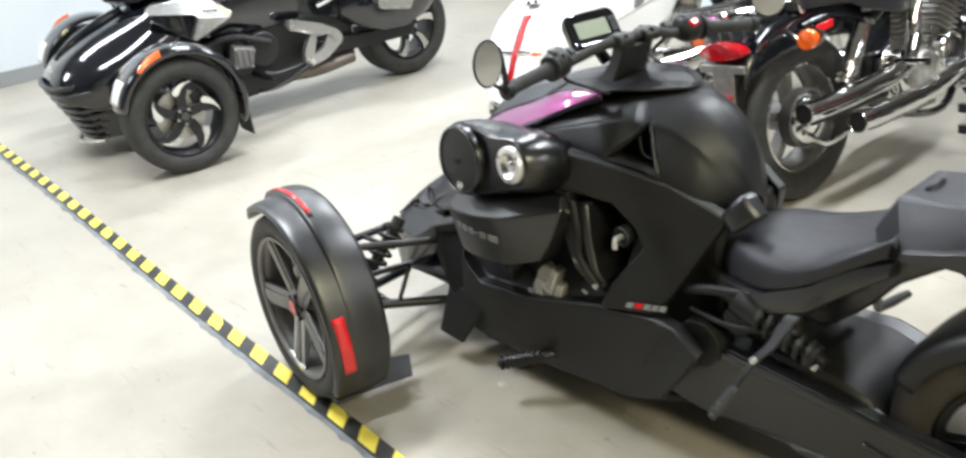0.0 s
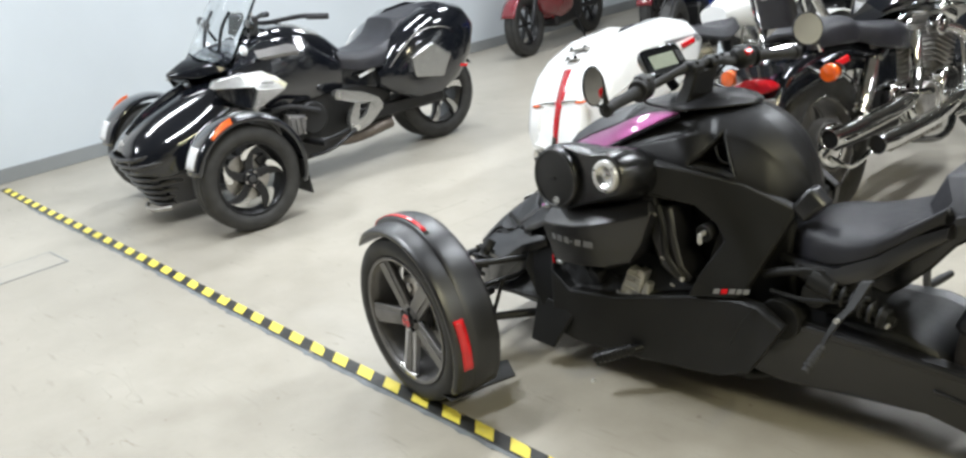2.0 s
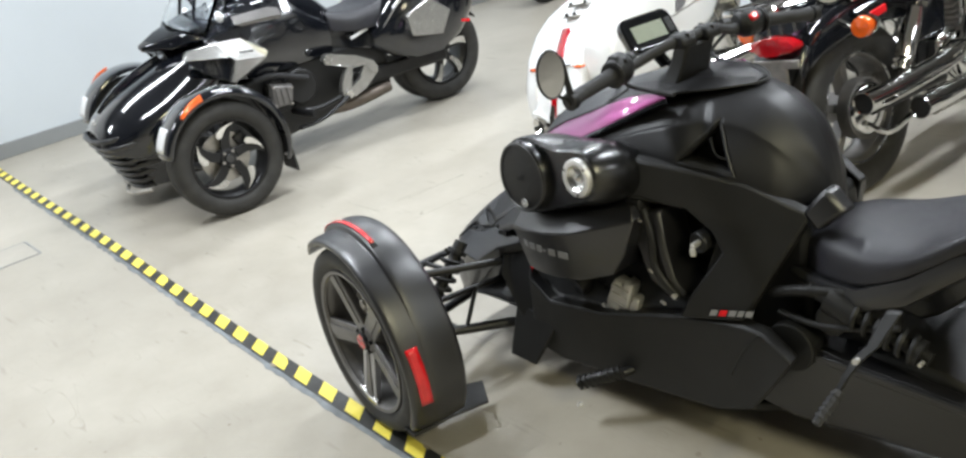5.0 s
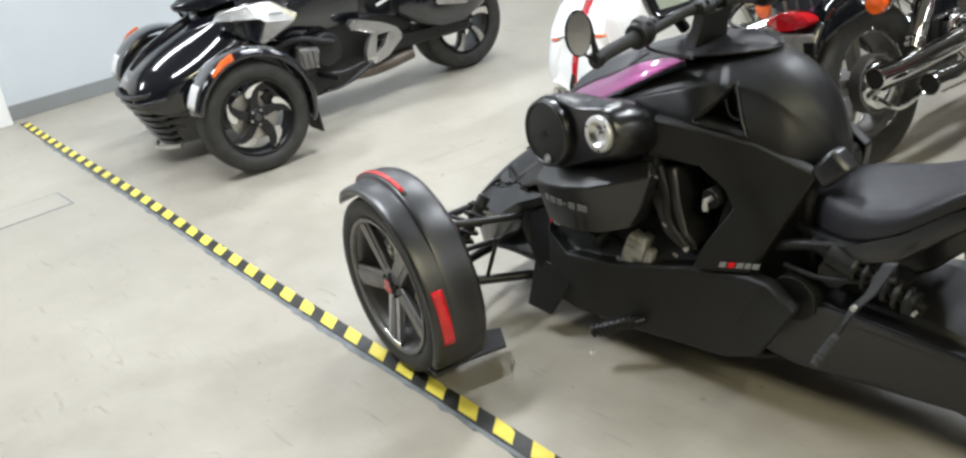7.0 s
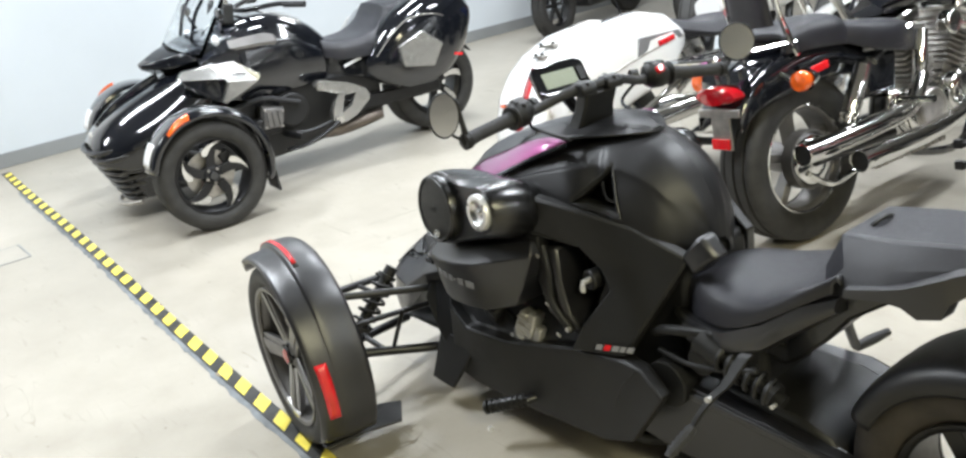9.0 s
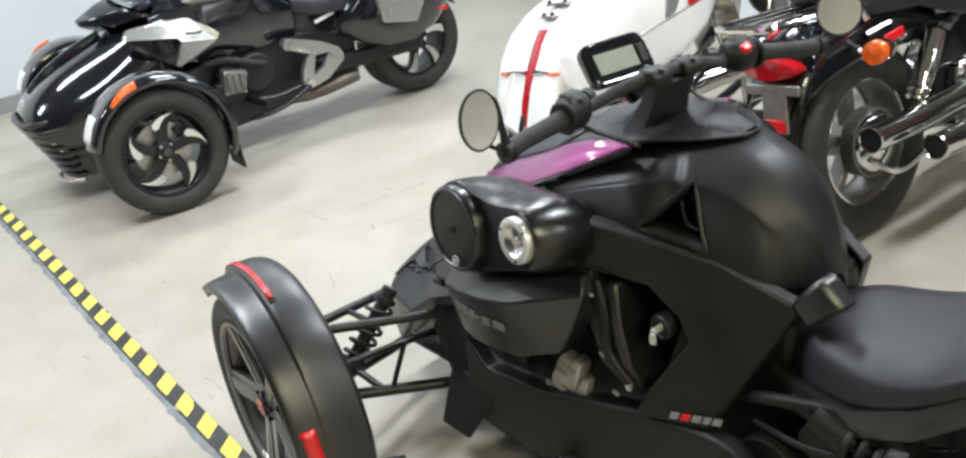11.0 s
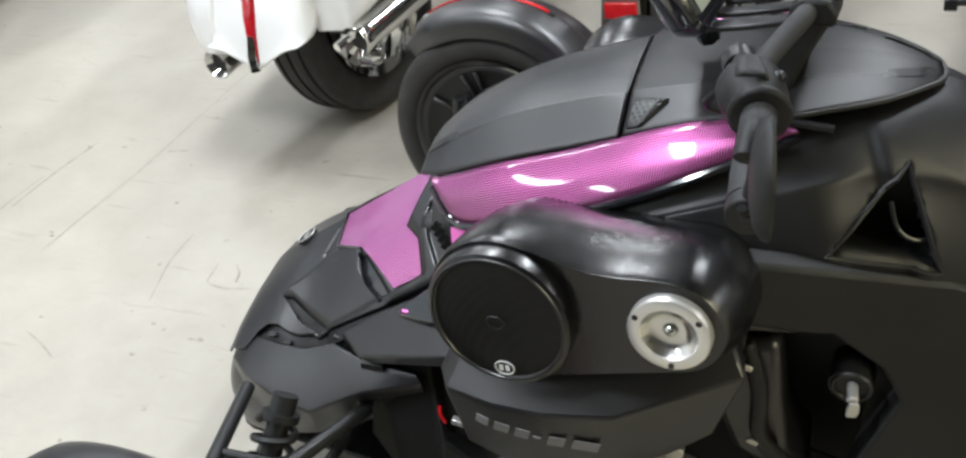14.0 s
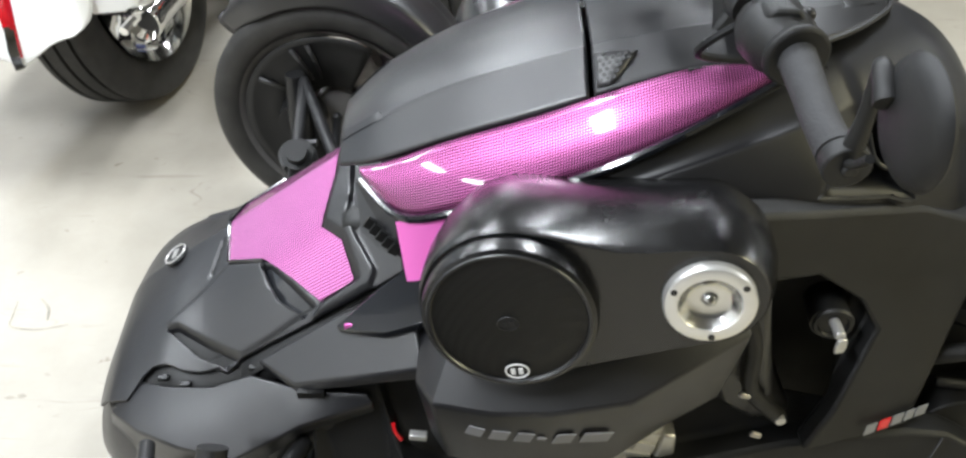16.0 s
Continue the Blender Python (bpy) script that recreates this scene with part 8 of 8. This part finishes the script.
    # exhausts on the right
    for name, tip, pts in (("upper_exhaust", (0.17, 0.20, 0.392), [(0.17, 0.20, 0.392), (0.0, 0.20, 0.39), (-0.36, 0.20, 0.405), (-0.52, 0.19, 0.43), (-0.62, 0.165, 0.52)]), ("lower_exhaust", (-0.03, 0.285, 0.32), [(-0.03, 0.285, 0.32), (-0.2, 0.285, 0.318), (-0.55, 0.27, 0.322), (-0.84, 0.23, 0.345), (-0.98, 0.20, 0.37), (-1.01, 0.19, 0.60), (-0.90, 0.12, 0.68)])):
        rr = [0.042, 0.042, 0.04, 0.03, 0.026] if name[0] == "u" else [0.040, 0.040, 0.038, 0.028, 0.025, 0.025, 0.024]
        ex = part(name, tube(pts, rr, 20, 36, cap=False), M_CHROME, root, "long chrome exhaust pipe")
        part("pipe_mouth", merged(disc((tip[0] - 0.012, tip[1], tip[2]), (1, 0, 0), 0.039, 0.004, 20)), M_DARK, ex)
        part("pipe_rim", ring_bm(tip, (1, 0, 0), 0.040, 0.003, 28, 6), M_CHROME, ex)
    part("exhaust_shield", merged(*[box(-0.55 + 0.045 * k, -0.52 + 0.045 * k, 0.262, 0.29, 0.268, 0.286) for k in range(10)]), M_CAST, root)
    # engine: crankcase, two finned cylinders
    e = part("engine_case", merged(box(-0.98, -0.45, -0.13, 0.13, 0.24, 0.48), disc((-0.62, 0.16, 0.38), (0, 1, 0), 0.12, 0.06, 30), disc((-0.86, 0.16, 0.40), (0, 1, 0), 0.09, 0.07, 28)), M_CHROME, root, "chromed engine case", bevel=0.02)
    part("case_disc", merged(disc((-0.62, 0.195, 0.38), (0, 1, 0), 0.085, 0.02, 28), ring_bm((-0.62, 0.205, 0.38), (0, 1, 0), 0.075, 0.008, 28, 6)), M_CAST, e)
    for x0, ang in ((-0.70, 14), (-0.92, -26)):
        cyl = part("cylinder", moved(box(-0.06, 0.06, -0.07, 0.07, 0.0, 0.26), pose(x0, 0.02, 0.46, 0, ang, 0)), M_CAST, e, "finned cylinder")
        for k in range(9):
            part("fin", moved(box(-0.085, 0.085, -0.10, 0.10, 0.03 + 0.024 * k, 0.038 + 0.024 * k), pose(x0, 0.02, 0.46, 0, ang, 0)), M_CAST, cyl)
        part("head_cover", moved(box(-0.08, 0.08, -0.10, 0.10, 0.255, 0.325), pose(x0, 0.02, 0.46, 0, ang, 0)), M_CHROME, cyl, "chrome head cover", bevel=0.02)
    part("air_cleaner", merged(disc((-0.81, 0.17, 0.69), (0, 1, 0), 0.05, 0.06, 28)), M_CHROME, root, "round chrome air cleaner", bevel=0.01)
    part("side_cover", loft([[(-0.28, 0.10, 0.48), (-0.46, 0.12, 0.48), (-0.50, 0.11, 0.66), (-0.30, 0.10, 0.68)], [(-0.29, 0.15, 0.5), (-0.45, 0.165, 0.5), (-0.48, 0.155, 0.645), (-0.31, 0.15, 0.66)]]), M_GLOSS, root, "gloss black side cover", bevel=0.015)
    part("down_tube", merged(tube([(-0.61, 0.15, 0.47), (-0.62, 0.155, 0.56), (-0.66, 0.14, 0.69)], 0.03, 10, 12), tube([(-0.34, 0.15, 0.63), (-0.46, 0.15, 0.69), (-0.58, 0.15, 0.72)], 0.016, 8, 10)), M_CHROME, root)
    part("frame", merged(tube([(-0.4, -0.12, 0.34), (-0.6, -0.13, 0.20), (-0.98, -0.12, 0.20), (-1.15, -0.05, 0.80)], 0.018, 8, 20), tube([(-0.4, 0.12, 0.34), (-0.6, 0.13, 0.20), (-0.98, 0.12, 0.20), (-1.15, 0.05, 0.80)], 0.018, 8, 20), tube([(-0.35, 0, 0.68), (-0.7, 0, 0.80), (-1.15, 0, 0.86)], 0.022, 8, 10)), M_GLOSS, root)
    part("crash_bar", merged(tube([(-1.0, 0.12, 0.22), (-1.02, 0.30, 0.30), (-1.03, 0.34, 0.50), (-1.05, 0.28, 0.70), (-1.07, 0.08, 0.76)], 0.017, 10, 26), tube([(-1.0, -0.12, 0.22), (-1.02, -0.30, 0.30), (-1.03, -0.34, 0.50), (-1.05, -0.28, 0.70), (-1.07, -0.08, 0.76)], 0.017, 10, 26)), M_CHROME, root, "chrome crash bars")
    part("foot_peg", tube([(-1.0, 0.14, 0.30), (-1.0, 0.36, 0.31)], 0.018, 10), M_CHROME, root)
    part("foot_peg", tube([(-0.5, 0.15, 0.44), (-0.48, 0.3, 0.45)], 0.016, 10), M_CHROME, root)
    part("rider_seat", skin([(-0.20, [(0, 0.83), (-0.10, 0.82), (-0.14, 0.79), (-0.14, 0.73)]), (-0.32, [(0, 0.80), (-0.13, 0.795), (-0.18, 0.755), (-0.18, 0.68)]), (-0.48, [(0, 0.775), (-0.14, 0.77), (-0.185, 0.72), (-0.18, 0.64)]), (-0.64, [(0, 0.74), (-0.10, 0.735), (-0.13, 0.70), (-0.13, 0.62)])], 20, 14), M_SEAT, root, "black vinyl rider seat", solid=0.03)
    part("passenger_seat", skin([(0.10, [(0, 0.83), (-0.08, 0.825), (-0.115, 0.80), (-0.115, 0.75)]), (-0.02, [(0, 0.852), (-0.1, 0.845), (-0.14, 0.81), (-0.14, 0.745)]), (-0.18, [(0, 0.855), (-0.1, 0.845), (-0.145, 0.80), (-0.145, 0.73)]), (-0.24, [(0, 0.82), (-0.1, 0.81), (-0.135, 0.77), (-0.135, 0.72)])], 14, 12), M_SEAT, root, "black vinyl passenger seat", solid=0.03)
    tank = [cr([(x, 0, z1), (x, -w * 0.8, z1 - 0.05), (x, -w, (z0 + z1) / 2), (x, -w * 0.7, z0), (x, w * 0.7, z0), (x, w, (z0 + z1) / 2), (x, w * 0.8, z1 - 0.05), (x, 0, z1)], 25)[:24] for x, w, z0, z1 in ((-0.52, 0.08, 0.78, 0.86), (-0.66, 0.14, 0.78, 0.93), (-0.88, 0.165, 0.80, 0.975), (-1.06, 0.12, 0.84, 0.95))]
    part("tank", loft(tank), M_GLOSS, root, "gloss black fuel tank")
    # luggage rack, back rest and its rods
    part("luggage_rack", merged(tube([(0.02, -0.12, 0.785), (0.40, -0.11, 0.80), (0.47, -0.07, 0.80), (0.47, 0.07, 0.80), (0.40, 0.11, 0.80), (0.02, 0.12, 0.785)], 0.011, 8, 40), *[tube([(0.10, y, 0.793), (0.46, y, 0.803)], 0.007, 8) for y in (-0.06, 0.0, 0.06)]), M_CHROME, root, "chrome luggage rack")
    part("backrest_frame", merged(tube([(0.05, -0.125, 0.74), (0.12, -0.12, 0.90), (0.16, -0.10, 1.10), (0.165, 0.0, 1.14), (0.16, 0.10, 1.10), (0.12, 0.12, 0.90), (0.05, 0.125, 0.74)], 0.011, 8, 40)), M_CHROME, root)
    pad = part("backrest", loft([cr([(0.13 + 0.03 * t - d, -0.085, 0.86 + z), (0.13 - d, 0.0, 0.86 + z), (0.13 + 0.03 * t - d, 0.085, 0.86 + z), (0.17 - d, 0.075, 0.86 + z), (0.175 - d, 0, 0.86 + z), (0.17 - d, -0.075, 0.86 + z), (0.13 + 0.03 * t - d, -0.085, 0.86 + z)], 19)[:18] for t, d, z in ((0, 0.02, 0.0), (0, 0.01, 0.04), (0.2, 0.0, 0.12), (0.3, -0.02, 0.2), (0.3, -0.025, 0.24))]), M_SEAT, root, "black backrest pad with small pale marks")
    lettering_bars(root, (0.186, -0.035, 0.985), (0.186, 0.045, 0.985), (0.2, 0, 1), [1, 1, 1, 1, 1], 0.014, [M_PALE] * 5, "logo_mark", pad, 0.0)
    fw = part("front_wheel", moved(merged(lathe([(-0.045, 0.23), (-0.047, 0.245), (0.0, 0.22), (0.047, 0.245)], 48), lathe([(-0.05, 0.0), (-0.05, 0.05), (0.05, 0.05), (0.05, 0.0)], 20), *[spoke_bm(radians(72 * k), 0.04, 0.235, 0.035, 0.04, -0.02, -0.02, 0.04, 0.04) for k in range(5)]), pose(-1.62, 0, 0.32)), M_CAST, root, "grey cast front wheel")
    part("tyre", moved(tyre_bm(0.32, 0.12, 0.24), pose(-1.62, 0, 0.32)), M_RUBBER, fw)
    part("front_fender", sheet([[(-1.62 + 0.345 * math.cos(radians(165 - 150 * i / 20)), 0.075 * (k / 4 - 1), 0.32 + (0.345 - 0.02 * (k / 4 - 1) ** 2) * math.sin(radians(165 - 150 * i / 20))) for k in range(9)] for i in range(21)]), M_GLOSS, root, solid=0.005)
    part("fork", merged(tube([(-1.62, -0.1, 0.32), (-1.22, -0.1, 1.0)], 0.024), tube([(-1.62, 0.1, 0.32), (-1.22, 0.1, 1.0)], 0.024)), M_CHROME, root)
    part("handlebar", tube([(-0.85, -0.40, 1.08), (-1.02, -0.32, 1.12), (-1.2, -0.1, 1.02), (-1.2, 0.1, 1.02), (-1.02, 0.32, 1.12), (-0.85, 0.40, 1.08)], 0.013, 10, 26), M_CHROME, root)
    part("headlight", merged(disc((-1.34, 0, 0.90), (1, 0, 0.1), 0.085, 0.12, 28)), M_CHROME, root, bevel=0.02)
    part("side_stand", tube([(-0.6, -0.12, 0.2), (-0.58, -0.2, 0.035)], 0.012, 8), M_STEEL, root)
    return root


def street_bike():
    """Dark naked bike seen from behind: wide rear tyre, hugger, number bracket."""
    root = thing("street_motorcycle", pose(1.46, 1.47, 0, 7, 0, -99), "dark street motorcycle with a wide rear tyre and red lights", "motorcycle")
    R = 0.325
    T = pose(0, 0, R)
    w = part("rear_wheel", moved(lathe([(-0.075, 0.205), (-0.077, 0.218), (-0.05, 0.2), (0.05, 0.2), (0.077, 0.218)], 48), T), M_RIMB, root, "black cast rear wheel")
    part("hub", moved(lathe([(-0.08, 0), (-0.08, 0.05), (0.08, 0.05), (0.08, 0)], 24), T), M_RIMB, w)
    for k in range(5):
        part("spoke", moved(spoke_bm(radians(72 * k), 0.04, 0.205, 0.03, 0.03, -0.02, -0.02, 0.04, 0.04), T), M_RIMB, w, bevel=0.003)
    part("tyre", moved(tyre_bm(R, 0.19, 0.212, 2), T), M_RUBBER, w)
    gr = []
    for k in range(26):
        a0 = 2 * math.pi * k / 26
        for s in (-1, 1):
            pts = [(0.324 * math.cos(a0 + 0.1 * t) * (1 - 0.012 * t * t), s * (0.015 + 0.06 * t), 0.324 * math.sin(a0 + 0.1 * t) * (1 - 0.012 * t * t)) for t in (0, 0.5, 1.0)]
            gr.append(moved(tube(pts, 0.0035, 5), T))
    for g in gr:
        part("tread_cut", g, M_DARK, w)
    rows = [[(0.42 * math.cos(radians(44 + 100 * i / 24)), 0.12 * (k / 5 - 1), R + (0.42 - 0.05 * (k / 5 - 1) ** 2) * math.sin(radians(44 + 100 * i / 24))) for k in range(11)] for i in range(25)]
    part("hugger", sheet(rows), M_SATIN, root, "satin black rear hugger", solid=0.005)
    part("fender_light", moved(box(-0.012, 0.012, -0.06, 0.06, -0.012, 0.012), pose(0.31, 0.007, 0.685, 0, 0, 0)), M_RED, root, "flat red reflector", bevel=0.005)
    part("light_bracket", merged(box(0.24, 0.31, -0.09, 0.10, 0.655, 0.675), tube([(0.27, -0.05, 0.665), (0.26, -0.10, 0.66), (0.27, -0.14, 0.66)], 0.01, 8, 8), tube([(0.27, 0.05, 0.67), (0.26, 0.13, 0.68), (0.27, 0.2, 0.69)], 0.01, 8, 8)), M_STEEL, root, bevel=0.004)
    part("round_reflector", moved(lathe([(0.02, 0.0005), (0.018, 0.025), (0.0, 0.036), (-0.015, 0.036), (-0.03, 0.0005)], 28), Matrix.Translation((0.30, -0.148, 0.657)) @ pose(0, 0, 0, 0, 0, 90)), M_REDLENS, root, "round red lamp")
    part("round_reflector", moved(lathe([(0.02, 0.0005), (0.018, 0.025), (0.0, 0.036), (-0.015, 0.036), (-0.03, 0.0005)], 28), Matrix.Translation((0.30, 0.21, 0.697)) @ pose(0, 0, 0, 0, 0, 90)), M_REDLENS, root, "round red lamp")
    part("number_bracket", merged(tube([(0.10, -0.10, 0.36), (0.24, -0.09, 0.48), (0.305, -0.08, 0.53)], 0.013, 8, 10), box(0.302, 0.318, -0.30, -0.07, 0.552, 0.568), box(0.302, 0.318, -0.30, -0.07, 0.488, 0.504), box(0.302, 0.318, -0.095, -0.07, 0.47, 0.60), box(0.30, 0.32, -0.315, -0.285, 0.545, 0.575), box(0.30, 0.32, -0.315, -0.285, 0.475, 0.505)), M_STEEL, root, "black empty number bracket", bevel=0.003)
    part("swing_arm", merged(tube([(0, -0.12, R), (-0.45, -0.11, 0.36)], 0.028, 8), tube([(0, 0.12, R), (-0.45, 0.11, 0.36)], 0.028, 8)), M_STEEL, root)
    part("rear_subframe", merged(tube([(-0.4, -0.1, 0.62), (-0.1, -0.1, 0.78), (0.12, -0.07, 0.84)], 0.02, 8, 10), tube([(-0.4, 0.1, 0.62), (-0.1, 0.1, 0.78), (0.12, 0.07, 0.84)], 0.02, 8, 10)), M_STEEL, root)
    part("seat", skin([(0.16, [(0, 0.885), (-0.07, 0.88), (-0.09, 0.85)]), (0.0, [(0, 0.88), (-0.1, 0.875), (-0.13, 0.84)]), (-0.2, [(0, 0.82), (-0.13, 0.815), (-0.16, 0.78)]), (-0.45, [(0, 0.80), (-0.12, 0.795), (-0.15, 0.76)])], 18, 12), M_SEAT, root, "black seat", solid=0.04)
    part("engine", merged(box(-0.95, -0.5, -0.16, 0.16, 0.22, 0.6), disc((-0.68, 0.18, 0.36), (0, 1, 0), 0.11, 0.06, 28)), M_STEEL, root, bevel=0.03)
    part("tank", loft([cr([(x, 0, z1), (x, -wd, z0 + 0.12), (x, -wd * 0.7, z0), (x, wd * 0.7, z0), (x, wd, z0 + 0.12), (x, 0, z1)], 19)[:18] for x, wd, z0, z1 in ((-0.42, 0.1, 0.74, 0.86), (-0.6, 0.17, 0.74, 0.98), (-0.85, 0.18, 0.78, 1.0), (-1.0, 0.12, 0.8, 0.94))]), M_REDPAINT, root, "dark red fuel tank")
    part("silencer", tube([(-0.4, 0.17, 0.3), (-0.1, 0.2, 0.36), (0.2, 0.21, 0.44)], [0.03, 0.05, 0.052, 0.045], 16, 12), M_CAST, root)
    fw = part("front_wheel", moved(lathe([(-0.045, 0.2), (-0.047, 0.215), (0.0, 0.19), (0.047, 0.215)], 40), pose(-1.42, 0, 0.31)), M_RIMB, root)
    part("tyre", moved(tyre_bm(0.31, 0.12, 0.212), pose(-1.42, 0, 0.31)), M_RUBBER, fw)
    part("fork", merged(tube([(-1.42, -0.1, 0.31), (-1.12, -0.1, 0.98)], 0.026), tube([(-1.42, 0.1, 0.31), (-1.12, 0.1, 0.98)], 0.026)), M_STEEL, root)
    part("handlebar", tube([(-0.9, -0.38, 1.04), (-1.1, -0.1, 1.02), (-1.1, 0.1, 1.02), (-0.9, 0.38, 1.04)], 0.013, 8, 20), M_STEEL, root)
    part("side_stand", tube([(-0.6, -0.14, 0.24), (-0.58, -0.24, 0.04)], 0.012, 8), M_STEEL, root)
    return root


def far_bike(m, paint, label):
    """A scooter-like bike at the back of the room, seen small."""
    root = thing("parked_motorcycle", m, label, "motorcycle", "bikes at the back")
    for nm, x in (("front_wheel", -0.72), ("rear_wheel", 0.62)):
        w = part(nm, moved(lathe([(-0.045, 0.19), (-0.047, 0.205), (0, 0.18), (0.047, 0.205)], 36), pose(x, 0, 0.3)), M_RIMB, root)
        for k in range(6):
            part("spoke", moved(spoke_bm(radians(60 * k), 0.0, 0.195, 0.03, 0.025, -0.015, -0.015, 0.03, 0.03), pose(x, 0, 0.3)), M_RIMB, w)
        part("tyre", moved(tyre_bm(0.3, 0.13, 0.2, 2, 40), pose(x, 0, 0.3)), M_RUBBER, w)
    part("front_fender", sheet([[(-0.72 + 0.325 * math.cos(radians(160 - 130 * i / 16)), 0.075 * (k / 3 - 1), 0.3 + (0.325 - 0.02 * (k / 3 - 1) ** 2) * math.sin(radians(160 - 130 * i / 16))) for k in range(7)] for i in range(17)]), paint, root, solid=0.006)
    part("fairing", loft([cr([(x, 0, z1), (x, -w, z0 + 0.6 * (z1 - z0)), (x, -w * 0.7, z0), (x, w * 0.7, z0), (x, w, z0 + 0.6 * (z1 - z0)), (x, 0, z1)], 19)[:18] for x, w, z0, z1 in ((-0.62, 0.1, 0.62, 0.86), (-0.5, 0.2, 0.42, 1.0), (-0.25, 0.22, 0.30, 1.0), (0.0, 0.18, 0.30, 0.86))]), paint, root, "glossy coloured fairing")
    part("tail", loft([cr([(x, 0, z1), (x, -w, (z0 + z1) / 2), (x, 0, z0), (x, w, (z0 + z1) / 2), (x, 0, z1)], 15)[:14] for x, w, z0, z1 in ((0.1, 0.14, 0.52, 0.78), (0.4, 0.16, 0.58, 0.84), (0.8, 0.07, 0.76, 0.9))]), paint, root)
    part("seat", skin([(-0.02, [(0, 0.80), (-0.1, 0.79), (-0.14, 0.75)]), (0.25, [(0, 0.83), (-0.12, 0.82), (-0.15, 0.78)]), (0.62, [(0, 0.90), (-0.09, 0.89), (-0.12, 0.85)])], 12, 10), M_SEAT, root, solid=0.03)
    part("engine", box(-0.3, 0.25, -0.14, 0.14, 0.2, 0.52), M_STEEL, root, bevel=0.04)
    part("fork", merged(tube([(-0.72, -0.09, 0.3), (-0.42, -0.09, 0.98)], 0.024, 8), tube([(-0.72, 0.09, 0.3), (-0.42, 0.09, 0.98)], 0.024, 8)), M_STEEL, root)
    part("handlebar", tube([(-0.25, -0.34, 1.02), (-0.42, -0.1, 1.02), (-0.42, 0.1, 1.02), (-0.25, 0.34, 1.02)], 0.014, 8, 16), M_STEEL, root)
    part("swing_arm", merged(tube([(0.62, -0.1, 0.3), (0.1, -0.1, 0.34)], 0.024, 8), tube([(0.62, 0.1, 0.3), (0.1, 0.1, 0.34)], 0.024, 8)), M_STEEL, root)
    part("tail_light", box(0.77, 0.8, -0.05, 0.05, 0.8, 0.85), M_REDLENS, root, bevel=0.008)
    part("stand", tube([(0.1, -0.13, 0.3), (0.12, -0.22, 0.0)], 0.012, 8), M_STEEL, root)
    return root


white_bagger()
cruiser()
street_bike()
far_bike(pose(-4.22, 4.92, 0, 0, 0, 103), M_REDPAINT, "dark red sport motorcycle parked by the far wall")
far_bike(pose(-3.25, 5.6, 0, 0, 0, 108), M_REDPAINT, "dark red motorcycle at the back of the showroom")
far_bike(pose(-2.2, 4.3, 0, 0, 0, -70), M_BLUEPAINT, "dark blue motorcycle parked behind the white bagger")
far_bike(pose(-1.0, 4.2, 0, 0, 0, -75), M_GLOSS, "gloss black motorcycle in the back row")
far_bike(pose(0.3, 4.3, 0, 0, 0, -80), M_GLOSS, "gloss black motorcycle in the back row")
far_bike(pose(1.6, 4.1, 0, 0, 0, -85), M_GLOSS, "gloss black motorcycle in the back row")
